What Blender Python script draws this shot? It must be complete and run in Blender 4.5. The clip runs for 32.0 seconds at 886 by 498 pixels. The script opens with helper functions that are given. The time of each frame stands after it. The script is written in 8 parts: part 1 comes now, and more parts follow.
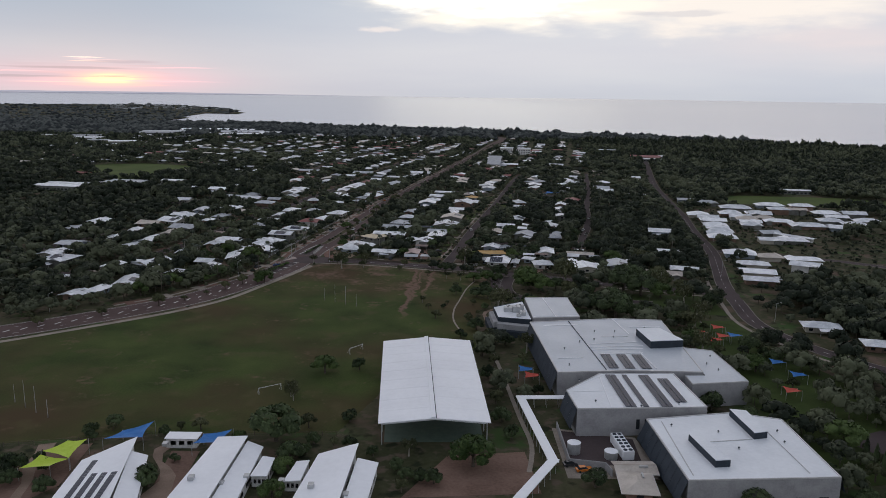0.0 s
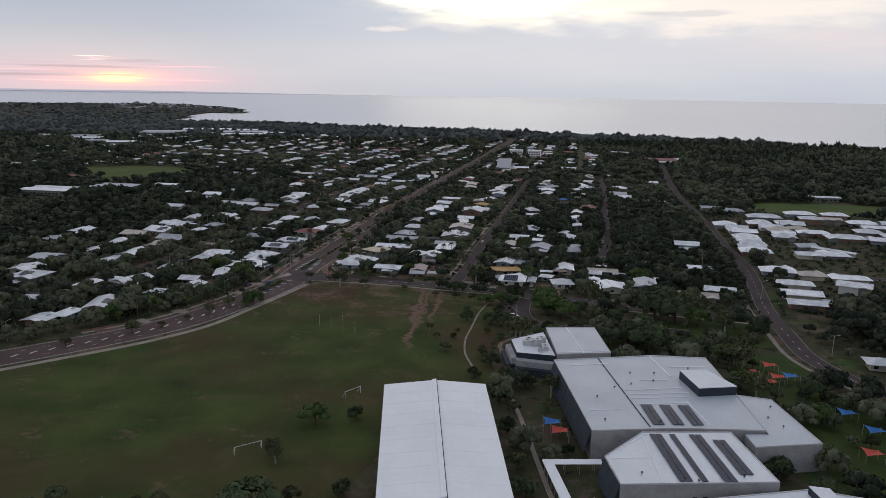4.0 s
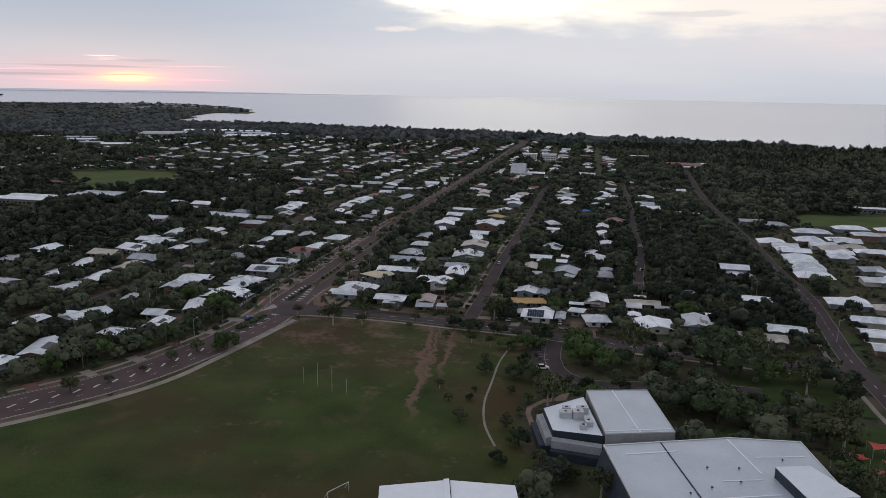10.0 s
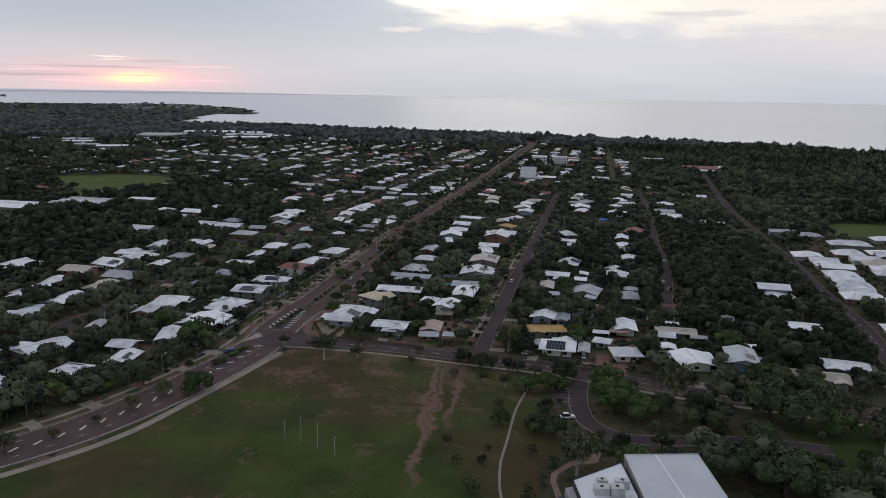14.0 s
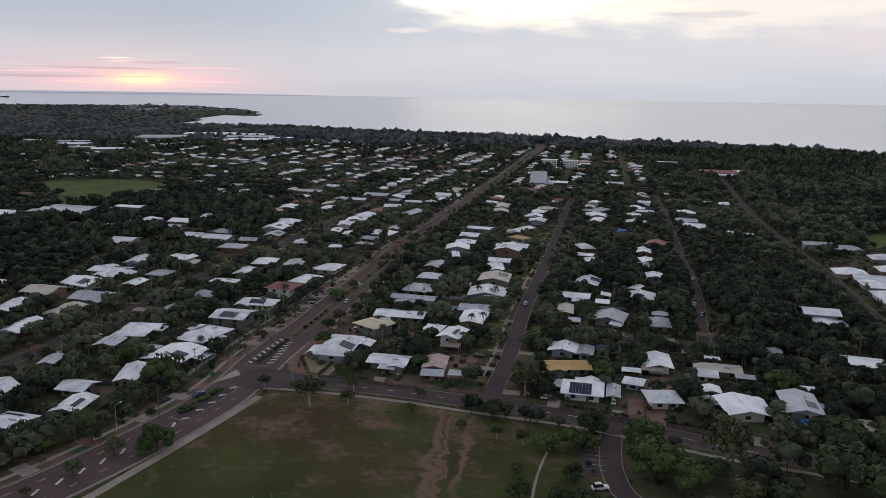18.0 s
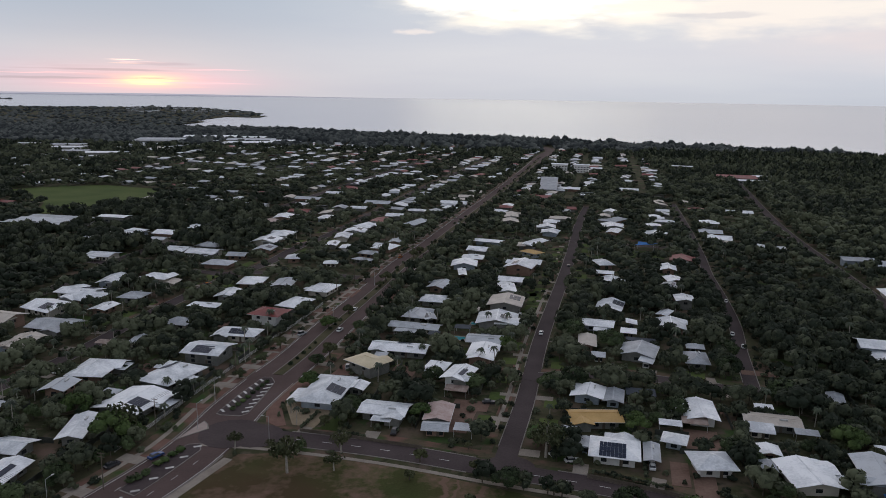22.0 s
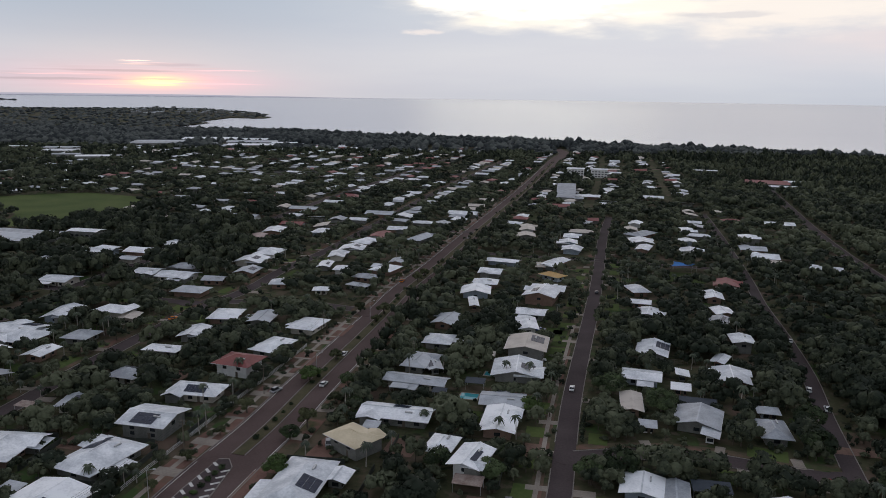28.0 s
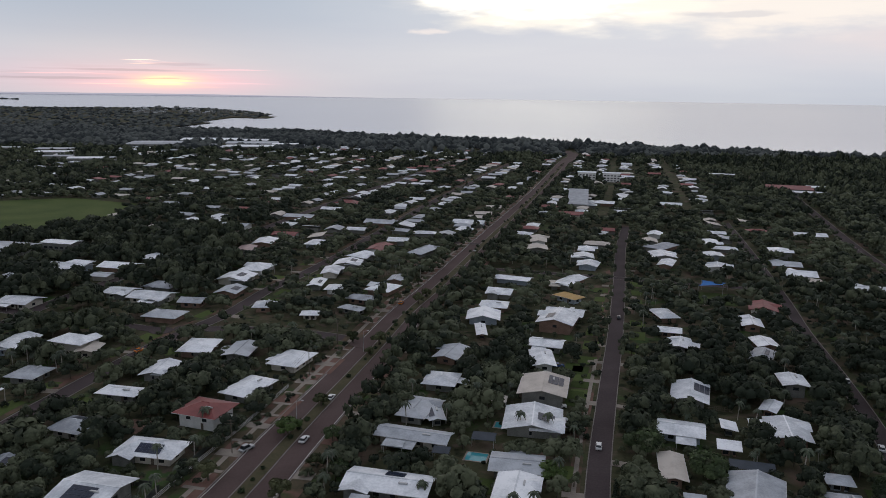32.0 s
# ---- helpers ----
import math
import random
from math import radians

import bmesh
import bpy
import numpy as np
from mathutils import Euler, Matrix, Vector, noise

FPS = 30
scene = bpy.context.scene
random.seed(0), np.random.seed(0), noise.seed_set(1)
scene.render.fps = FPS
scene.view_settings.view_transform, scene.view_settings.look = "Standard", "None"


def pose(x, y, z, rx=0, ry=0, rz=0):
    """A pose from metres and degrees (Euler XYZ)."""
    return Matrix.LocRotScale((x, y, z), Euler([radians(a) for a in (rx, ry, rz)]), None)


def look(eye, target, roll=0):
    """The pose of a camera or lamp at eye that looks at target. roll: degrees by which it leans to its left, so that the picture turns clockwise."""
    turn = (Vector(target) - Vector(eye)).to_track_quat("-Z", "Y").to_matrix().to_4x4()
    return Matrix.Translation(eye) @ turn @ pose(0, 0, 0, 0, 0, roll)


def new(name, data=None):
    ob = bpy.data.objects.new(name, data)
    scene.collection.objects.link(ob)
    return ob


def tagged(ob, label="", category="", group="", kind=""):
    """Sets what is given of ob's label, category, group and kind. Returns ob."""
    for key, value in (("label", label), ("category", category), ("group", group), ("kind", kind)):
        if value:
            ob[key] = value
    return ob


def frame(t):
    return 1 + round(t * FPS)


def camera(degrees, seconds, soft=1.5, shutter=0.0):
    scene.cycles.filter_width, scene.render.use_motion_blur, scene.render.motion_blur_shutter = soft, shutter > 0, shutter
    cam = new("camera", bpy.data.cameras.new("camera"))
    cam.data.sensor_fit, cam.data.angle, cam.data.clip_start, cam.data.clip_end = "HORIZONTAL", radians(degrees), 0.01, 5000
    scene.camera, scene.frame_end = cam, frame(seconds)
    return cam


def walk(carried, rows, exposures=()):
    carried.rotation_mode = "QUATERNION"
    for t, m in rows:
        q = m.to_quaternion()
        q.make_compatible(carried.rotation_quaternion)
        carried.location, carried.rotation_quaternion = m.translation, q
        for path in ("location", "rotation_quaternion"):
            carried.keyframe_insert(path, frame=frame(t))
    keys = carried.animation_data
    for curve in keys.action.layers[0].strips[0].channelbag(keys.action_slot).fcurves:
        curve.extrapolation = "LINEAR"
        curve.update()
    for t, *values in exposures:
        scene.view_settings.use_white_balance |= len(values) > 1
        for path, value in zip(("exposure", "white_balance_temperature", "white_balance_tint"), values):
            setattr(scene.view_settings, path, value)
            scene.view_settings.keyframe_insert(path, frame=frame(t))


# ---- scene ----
cam = camera(60.35, 32.0, soft=0.6)


def aim(x, y, z, yaw, pitch, roll):
    """Camera pose from a place and its heading to the left of +y, tilt and lean in degrees."""
    a, p = radians(yaw), radians(pitch)
    ahead = Vector((-math.sin(a) * math.cos(p), math.cos(a) * math.cos(p), math.sin(p)))
    return look((x, y, z), Vector((x, y, z)) + 100 * ahead, roll)


walk(cam, [(t, aim(*row)) for t, *row in (
    (0, -0.69, -3.48, 100.19, -0.173, -11.598, 0.791),
    (2, -1.59, 17.97, 100.58, 0.062, -11.623, 0.874),
    (4, -2.45, 39.46, 100.88, 0.289, -11.640, 0.937),
    (6, -3.29, 61.00, 101.08, 0.506, -11.650, 0.982),
    (8, -4.11, 82.57, 101.16, 0.711, -11.658, 1.008),
    (10, -4.87, 104.22, 101.22, 0.921, -11.650, 1.010),
    (12, -5.57, 126.01, 101.29, 1.138, -11.644, 0.992),
    (14, -6.21, 147.85, 101.27, 1.362, -11.636, 0.970),
    (16, -6.79, 169.74, 101.12, 1.589, -11.612, 0.947),
    (18, -7.37, 191.61, 101.15, 1.821, -11.566, 0.934),
    (20, -7.97, 213.41, 101.40, 2.042, -11.510, 0.918),
    (22, -8.64, 235.03, 101.55, 2.262, -11.474, 0.888),
    (24, -9.42, 256.44, 101.48, 2.491, -11.461, 0.847),
    (26, -10.24, 277.76, 101.36, 2.718, -11.458, 0.812),
    (28, -11.03, 299.01, 101.26, 2.928, -11.464, 0.785),
    (30, -11.82, 320.58, 101.50, 3.135, -11.481, 0.789),
    (32, -12.62, 342.38, 101.99, 3.342, -11.506, 0.819),
)])

# ---- sky and sun ----
SUN_AZ = radians(-24.5)      # clockwise from +y, so the sun stands to the left of the flight
world = bpy.data.worlds.new("sunset_sky")
scene.world = world
world.use_nodes = True
wn, wl = world.node_tree.nodes, world.node_tree.links
wn.clear()


def wmath(op, a, b=0.0, c=0.0):
    n = wn.new("ShaderNodeMath")
    n.operation = op
    for i, v in enumerate((a, b, c)):
        if isinstance(v, (int, float)):
            n.inputs[i].default_value = v
        else:
            wl.new(v, n.inputs[i])
    return n.outputs[0]


def wramp(fac, stops):
    n = wn.new("ShaderNodeValToRGB")
    n.color_ramp.elements[0].position, n.color_ramp.elements[0].color = stops[0][0], (*stops[0][1], 1)
    n.color_ramp.elements[1].position, n.color_ramp.elements[1].color = stops[-1][0], (*stops[-1][1], 1)
    for p, c in stops[1:-1]:
        n.color_ramp.elements.new(p).color = (*c, 1)
    wl.new(fac, n.inputs[0])
    return n.outputs[0]


def wmix(fac, a, b, kind="MIX"):
    n = wn.new("ShaderNodeMixRGB")
    n.blend_type = kind
    for i, v in enumerate((fac, a, b)):
        if isinstance(v, (int, float)):
            n.inputs[i].default_value = v
        elif isinstance(v, tuple):
            n.inputs[i].default_value = (*v, 1)
        else:
            wl.new(v, n.inputs[i])
    return n.outputs[0]


coord = wn.new("ShaderNodeTexCoord")
split = wn.new("ShaderNodeSeparateXYZ")
wl.new(coord.outputs["Generated"], split.inputs[0])
az = wmath("MULTIPLY", wmath("ARCTAN2", split.outputs[0], split.outputs[1]), 57.2958)   # degrees to the right of +y
el = wmath("MULTIPLY", wmath("ARCSINE", split.outputs[2]), 57.2958)                     # degrees above level


def wnoise(sa, se, detail=4.0, seed=0.0):
    comb = wn.new("ShaderNodeCombineXYZ")
    wl.new(wmath("MULTIPLY", az, sa), comb.inputs[0])
    wl.new(wmath("MULTIPLY", el, se), comb.inputs[1])
    comb.inputs[2].default_value = seed
    n = wn.new("ShaderNodeTexNoise")
    n.inputs["Scale"].default_value, n.inputs["Detail"].default_value = 1.0, detail
    wl.new(comb.outputs[0], n.inputs["Vector"])
    return n.outputs[0]


def wbump(a0, e0, sa, se, warp=0.0):
    """A soft patch of cloud light round a bearing and a height, in degrees."""
    e = wmath("ADD", el, wmath("MULTIPLY", wmath("SUBTRACT", wnoise(0.22, 0.7, 5.0, a0), 0.5), warp))
    da = wmath("DIVIDE", wmath("SUBTRACT", az, a0), sa)
    de = wmath("DIVIDE", wmath("SUBTRACT", e, e0), se)
    r2 = wmath("ADD", wmath("MULTIPLY", da, da), wmath("MULTIPLY", de, de))
    return wmath("EXPONENT", wmath("MULTIPLY", r2, -1.0))


def wmask(v, lo, hi):
    n = wn.new("ShaderNodeMapRange")
    n.interpolation_type = "SMOOTHSTEP"
    n.inputs["From Min"].default_value, n.inputs["From Max"].default_value = lo, hi
    wl.new(v, n.inputs[0])
    return n.outputs[0]


base = wramp(wmath("DIVIDE", el, 90.0), [(0.0, (0.52, 0.55, 0.61)), (0.012, (0.55, 0.58, 0.64)), (0.03, (0.60, 0.615, 0.67)), (0.06, (0.60, 0.62, 0.68)),
                                         (0.12, (0.55, 0.56, 0.61)), (0.35, (0.37, 0.40, 0.465)), (1.0, (0.32, 0.35, 0.42))])
wisps = wramp(wnoise(0.07, 0.55, 6.0, 3.0), [(0.35, (0.955, 0.96, 0.985)), (0.7, (1.04, 1.035, 1.02))])
sky_col = wmix(1.0, base, wisps, "MULTIPLY")
sky_col = wmix(wmath("MULTIPLY", wbump(-25.0, 6.0, 20.0, 4.4), 0.95), sky_col, (0.335, 0.43, 0.545))
sky_col = wmix(wmath("MULTIPLY", wbump(10.0, 2.6, 18.0, 2.6), 0.45), sky_col, (0.695, 0.685, 0.715))
sky_col = wmix(wmath("MULTIPLY", wbump(-28.9, 0.92, 8.5, 1.15, 0.9), 0.36), sky_col, (0.70, 0.53, 0.64))
streak = wmask(wnoise(0.10, 3.0, 5.0, 7.0), 0.45, 0.55)
sky_col = wmix(wmath("MULTIPLY", wmath("MULTIPLY", wbump(-28.9, 0.97, 8.0, 0.6), streak), 0.85), sky_col, (0.47, 0.45, 0.53))
sky_col = wmix(wmath("MULTIPLY", wbump(-22.8, 0.62, 6.0, 0.75, 0.5), 0.66), sky_col, (0.93, 0.55, 0.66))
sky_col = wmix(wmath("MULTIPLY", wbump(-23.1, 0.67, 2.1, 0.38, 0.45), 0.95), sky_col, (1.3, 0.86, 0.50))
sky_col = wmix(wmath("MULTIPLY", wbump(-23.1, 0.62, 1.1, 0.24, 0.3), 0.95), sky_col, (1.7, 1.45, 0.62))
sky_col = wmix(wmath("MULTIPLY", wmask(wbump(-23.5, 1.82, 2.2, 0.10, 0.5), 0.35, 0.9), 0.5), sky_col, (0.96, 0.72, 0.76))
sky_col = wmix(wmath("MULTIPLY", wmath("MULTIPLY", wbump(-22.9, 0.97, 4.0, 0.5), wmask(wnoise(0.16, 5.0, 4.0, 2.0), 0.54, 0.62)), 0.6), sky_col, (0.72, 0.50, 0.55))

sky_col = wmix(wmath("MULTIPLY", wmask(wbump(-29.9, 0.82, 6.0, 0.17, 0.35), 0.25, 0.8), 0.75), sky_col, (0.53, 0.49, 0.59))
sky_col = wmix(wmath("MULTIPLY", wmask(wbump(-21.5, 1.37, 2.6, 0.07, 0.4), 0.3, 0.9), 0.6), sky_col, (0.64, 0.52, 0.60))
sky_col = wmix(wmath("MULTIPLY", wmask(wbump(-26.4, 0.37, 3.2, 0.06, 0.2), 0.3, 0.9), 0.6), sky_col, (1.0, 0.70, 0.66))


for a0, e0, wide, thin, cover, tone in ((-25.4, 1.3, 4.2, 0.10, 0.85, (0.42, 0.40, 0.48)), (-20.6, 1.55, 2.4, 0.05, 0.65, (0.60, 0.50, 0.57)), (-24.2, 1.72, 1.5, 0.035, 0.8, (1.15, 0.80, 0.70)),
                                        (-29.5, 1.0, 3.5, 0.045, 0.7, (0.95, 0.62, 0.68)), (-22.9, 0.22, 3.8, 0.12, 0.6, (0.98, 0.62, 0.58)), (-30.0, 0.72, 5.5, 0.10, 0.85, (0.40, 0.39, 0.47)), (-22.2, 1.75, 2.6, 0.14, 0.8, (0.45, 0.44, 0.53)), (-18.6, 1.45, 2.8, 0.06, 0.7, (0.88, 0.62, 0.70)), (-20.5, 0.52, 5.0, 0.08, 0.6, (0.92, 0.62, 0.70)), (-23.3, 0.80, 1.6, 0.035, 0.75, (0.75, 0.46, 0.38)), (-24.6, 2.0, 1.3, 0.04, 0.9, (1.25, 0.95, 0.85))):
    sky_col = wmix(wmath("MULTIPLY", wmask(wbump(a0, e0, wide, thin, 0.3), 0.25, 0.85), cover), sky_col, tone)


def ragged(mask, sa, se, seed):
    """Breaks a patch of cloud light up with noise at two scales."""
    return wmath("MULTIPLY", mask, wmath("MULTIPLY_ADD", wnoise(sa, se, 8.0, seed), 1.7, 0.15))


sky_col = wmix(wmath("MULTIPLY", wmask(ragged(wbump(5.6, 7.2, 12.0, 3.1, 2.4), 0.20, 0.9, 21.0), 0.28, 0.72), 0.85), sky_col, (1.02, 0.95, 0.84))
sky_col = wmix(wmath("MULTIPLY", wmask(ragged(wbump(3.8, 7.5, 10.5, 2.5, 2.6), 0.26, 1.3, 33.0), 0.34, 0.72), 0.95), sky_col, (1.5, 1.42, 1.25))
sky_col = wmix(wmath("MULTIPLY", wmask(ragged(wbump(-4.7, 4.40, 1.7, 0.25, 0.4), 0.8, 3.0, 5.0), 0.3, 0.9), 0.55), sky_col, (0.95, 0.84, 0.78))
sky_col = wmix(wmath("MULTIPLY", wmask(ragged(wbump(20.0, 6.0, 11.5, 1.9, 3.0), 0.16, 1.0, 9.0), 0.22, 0.85), 0.75), sky_col, (1.0, 0.90, 0.80))
sky_col = wmix(wmath("MULTIPLY", ragged(wbump(28.0, 3.6, 8.0, 1.3, 1.5), 0.14, 1.2, 17.0), 0.6), sky_col, (0.78, 0.68, 0.68))
sky_col = wmix(wmath("MULTIPLY", wmask(ragged(wbump(16.0, 5.6, 4.0, 0.22, 0.8), 0.3, 2.0, 4.0), 0.25, 0.8), 0.5), sky_col, (0.56, 0.55, 0.60))
sky_col = wmix(wmath("MULTIPLY", wbump(12.0, 11.0, 24.0, 3.0, 3.0), 0.6), sky_col, (1.05, 0.95, 0.85))
nish = wn.new("ShaderNodeTexSky")
nish.sky_type, nish.sun_disc = "NISHITA", False
nish.sun_elevation, nish.sun_rotation = radians(2.5), SUN_AZ
bg_a, bg_b = wn.new("ShaderNodeBackground"), wn.new("ShaderNodeBackground")
wl.new(sky_col, bg_a.inputs[0])
bg_a.inputs[1].default_value = 1.09
wl.new(nish.outputs[0], bg_b.inputs[0])
bg_b.inputs[1].default_value = 0.004
both = wn.new("ShaderNodeAddShader")
wl.new(bg_a.outputs[0], both.inputs[0])
wl.new(bg_b.outputs[0], both.inputs[1])
wl.new(both.outputs[0], wn.new("ShaderNodeOutputWorld").inputs[0])

sun = new("sun", bpy.data.lights.new("sun", "SUN"))
sun.data.energy, sun.data.angle, sun.data.color = 0.6, radians(120), (1.0, 0.82, 0.74)
sun.matrix_world = look((0, 0, 50), (50 * math.sin(SUN_AZ) * -1, -50 * math.cos(SUN_AZ), 50 - 6), 0)

# ---- materials ----


def mat(name, dark, light, rough=0.8, metal=0.0, scale=0.5, fine=4.0, bump=0.0, own=0.0, stretch=(1, 1, 1), spec=0.5, attr="", isle=0.0):
    """A surface whose colour drifts between two tones in large patches and fine grain; own: how far each object differs."""
    m = bpy.data.materials.new(name)
    m.use_nodes = True
    nt = m.node_tree
    n, k = nt.nodes, nt.links
    if rough >= 0.84:
        spec = 0.1
    b = n["Principled BSDF"]
    b.inputs["Roughness"].default_value, b.inputs["Metallic"].default_value = rough, metal
    b.inputs["Specular IOR Level"].default_value = spec
    geo, mp = n.new("ShaderNodeNewGeometry"), n.new("ShaderNodeMapping")
    mp.inputs["Scale"].default_value = stretch
    k.new(geo.outputs["Position"], mp.inputs["Vector"])
    big, small = n.new("ShaderNodeTexNoise"), n.new("ShaderNodeTexNoise")
    for t, s in ((big, scale), (small, fine)):
        t.inputs["Scale"].default_value, t.inputs["Detail"].default_value = s, 5.0
        k.new(mp.outputs[0], t.inputs["Vector"])
    add = n.new("ShaderNodeMath")
    add.operation = "MULTIPLY_ADD"
    k.new(small.outputs[0], add.inputs[0])
    add.inputs[1].default_value = 0.55
    k.new(big.outputs[0], add.inputs[2])
    fac = add.outputs[0]
    if own or attr:
        src = n.new("ShaderNodeAttribute") if attr else n.new("ShaderNodeObjectInfo")
        if attr:
            src.attribute_name = attr
        more = n.new("ShaderNodeMath")
        more.operation = "MULTIPLY_ADD"
        k.new(src.outputs["Fac" if attr else "Random"], more.inputs[0])
        more.inputs[1].default_value = own
        off = n.new("ShaderNodeMath")
        off.operation = "SUBTRACT"
        k.new(fac, off.inputs[0])
        off.inputs[1].default_value = own / 2
        k.new(off.outputs[0], more.inputs[2])
        fac = more.outputs[0]
    if isle:
        tip = n.new("ShaderNodeMath")
        tip.operation = "MULTIPLY_ADD"
        k.new(geo.outputs["Random Per Island"], tip.inputs[0])
        tip.inputs[1].default_value = isle
        cut = n.new("ShaderNodeMath")
        cut.operation = "SUBTRACT"
        k.new(fac, cut.inputs[0])
        cut.inputs[1].default_value = isle / 2
        k.new(cut.outputs[0], tip.inputs[2])
        fac = tip.outputs[0]
    rmp = n.new("ShaderNodeValToRGB")
    rmp.color_ramp.elements[0].position, rmp.color_ramp.elements[0].color = 0.5, (*dark, 1)
    rmp.color_ramp.elements[1].position, rmp.color_ramp.elements[1].color = 1.05 if own < 0.3 else 1.0, (*light, 1)
    k.new(fac, rmp.inputs[0])
    k.new(rmp.outputs[0], b.inputs["Base Color"])
    if bump:
        bp = n.new("ShaderNodeBump")
        bp.inputs["Strength"].default_value, bp.inputs["Distance"].default_value = 0.6, bump
        k.new(small.outputs[0], bp.inputs["Height"])
        k.new(bp.outputs[0], b.inputs["Normal"])
    return m


def blend(m, colour, scale, low, high, detail=6.0, offset=(0, 0, 0)):
    """Lays patches of another colour over a material, where a noise is high."""
    nt = m.node_tree
    n, k = nt.nodes, nt.links
    b = n["Principled BSDF"]
    src = b.inputs["Base Color"].links[0].from_socket
    geo, mp, t, r, mx = (n.new("ShaderNode" + s) for s in ("NewGeometry", "Mapping", "TexNoise", "MapRange", "MixRGB"))
    mp.inputs["Location"].default_value = offset
    k.new(geo.outputs["Position"], mp.inputs["Vector"])
    k.new(mp.outputs[0], t.inputs["Vector"])
    t.inputs["Scale"].default_value, t.inputs["Detail"].default_value = scale, detail
    r.inputs["From Min"].default_value, r.inputs["From Max"].default_value = low, high
    k.new(t.outputs[0], r.inputs[0])
    k.new(r.outputs[0], mx.inputs[0])
    k.new(src, mx.inputs[1])
    mx.inputs[2].default_value = (*colour, 1)
    k.new(mx.outputs[0], b.inputs["Base Color"])
    return m


M_GROUND = mat("garden_ground", (0.029, 0.038, 0.016), (0.080, 0.074, 0.043), 0.95, scale=0.03, fine=0.6)
blend(M_GROUND, (0.140, 0.096, 0.075), 0.045, 0.55, 0.68)
blend(M_GROUND, (0.05, 0.085, 0.028), 0.06, 0.58, 0.66, offset=(90, 0, 0))
blend(M_GROUND, (0.105, 0.082, 0.062), 0.22, 0.54, 0.66, offset=(0, 40, 0))
blend(M_GROUND, (0.020, 0.025, 0.013), 0.16, 0.57, 0.66, offset=(10, 90, 0))
M_OVAL = mat("oval_grass", (0.024, 0.040, 0.011), (0.066, 0.088, 0.025), 0.95, scale=0.05, fine=1.6)
blend(M_OVAL, (0.068, 0.048, 0.025), 0.016, 0.44, 0.66, offset=(30, 12, 0))


def wear(m, colour, tracks, y_from, y_to):
    """Bare earth that spreads towards one end of a field, with two worn tracks; all edges ragged."""
    n, k = m.node_tree.nodes, m.node_tree.links
    b = n["Principled BSDF"]
    src = b.inputs["Base Color"].links[0].from_socket

    def calc(op, a, c=0.0, d=0.0):
        q = n.new("ShaderNodeMath")
        q.operation = op
        for i, v in enumerate((a, c, d)):
            if isinstance(v, (int, float)):
                q.inputs[i].default_value = v
            else:
                k.new(v, q.inputs[i])
        return q.outputs[0]

    def ramp(v, lo, hi):
        q = n.new("ShaderNodeMapRange")
        q.inputs["From Min"].default_value, q.inputs["From Max"].default_value = lo, hi
        k.new(v, q.inputs[0])
        return q.outputs[0]

    geo, sep = n.new("ShaderNodeNewGeometry"), n.new("ShaderNodeSeparateXYZ")
    k.new(geo.outputs["Position"], sep.inputs[0])
    big, small = n.new("ShaderNodeTexNoise"), n.new("ShaderNodeTexNoise")
    big.inputs["Scale"].default_value, big.inputs["Detail"].default_value = 0.07, 6.0
    small.inputs["Scale"].default_value, small.inputs["Detail"].default_value = 0.4, 9.0
    for t in (big, small):
        k.new(geo.outputs["Position"], t.inputs["Vector"])
    end = ramp(sep.outputs[1], y_from, y_to)
    mask = ramp(calc("MULTIPLY_ADD", end, 0.24, calc("MULTIPLY_ADD", small.outputs[0], 0.55, big.outputs[0])), 0.92, 1.16)
    for x0, lean, half, y0 in tracks:
        wob = calc("MULTIPLY_ADD", calc("SUBTRACT", big.outputs[0], 0.5), 14.0, calc("MULTIPLY", calc("SUBTRACT", small.outputs[0], 0.5), 5.0))
        mid = calc("MULTIPLY_ADD", calc("SUBTRACT", sep.outputs[1], 400.0), lean, x0)
        off = calc("ABSOLUTE", calc("ADD", calc("SUBTRACT", sep.outputs[0], mid), wob))
        line = calc("MULTIPLY", calc("SUBTRACT", 1.0, ramp(off, half * 0.4, half)), ramp(sep.outputs[1], y0, y0 + 18))
        mask = calc("MAXIMUM", mask, line)
    mx = n.new("ShaderNodeMixRGB")
    k.new(calc("MULTIPLY", mask, 0.9), mx.inputs[0])
    k.new(src, mx.inputs[1])
    mx.inputs[2].default_value = (*colour, 1)
    k.new(mx.outputs[0], b.inputs["Base Color"])


blend(M_OVAL, (0.085, 0.072, 0.034), 0.08, 0.56, 0.78, offset=(17, 5, 0))
wear(M_OVAL, (0.17, 0.108, 0.082), ((-15.0, 0.05, 1.7, 325.0), (-12.0, 0.08, 1.1, 350.0), (-6.0, 0.12, 1.5, 362.0)), 345.0, 440.0)
M_FIELD = mat("field_grass", (0.052, 0.082, 0.024), (0.100, 0.125, 0.042), 0.95, scale=0.03, fine=0.7)
M_LAWN = mat("lawn_grass", (0.028, 0.044, 0.013), (0.058, 0.082, 0.024), 0.95, scale=0.12, fine=1.6)
M_EARTH = mat("bare_red_earth", (0.12, 0.075, 0.058), (0.22, 0.145, 0.115), 0.95, scale=0.1, fine=1.2)
M_ROAD_RED = mat("reddish_asphalt", (0.074, 0.050, 0.047), (0.116, 0.082, 0.077), 0.85, scale=0.06, fine=1.5, bump=0.01)
M_ROAD = mat("grey_asphalt", (0.050, 0.039, 0.040), (0.086, 0.067, 0.068), 0.85, scale=0.06, fine=1.5, bump=0.01)
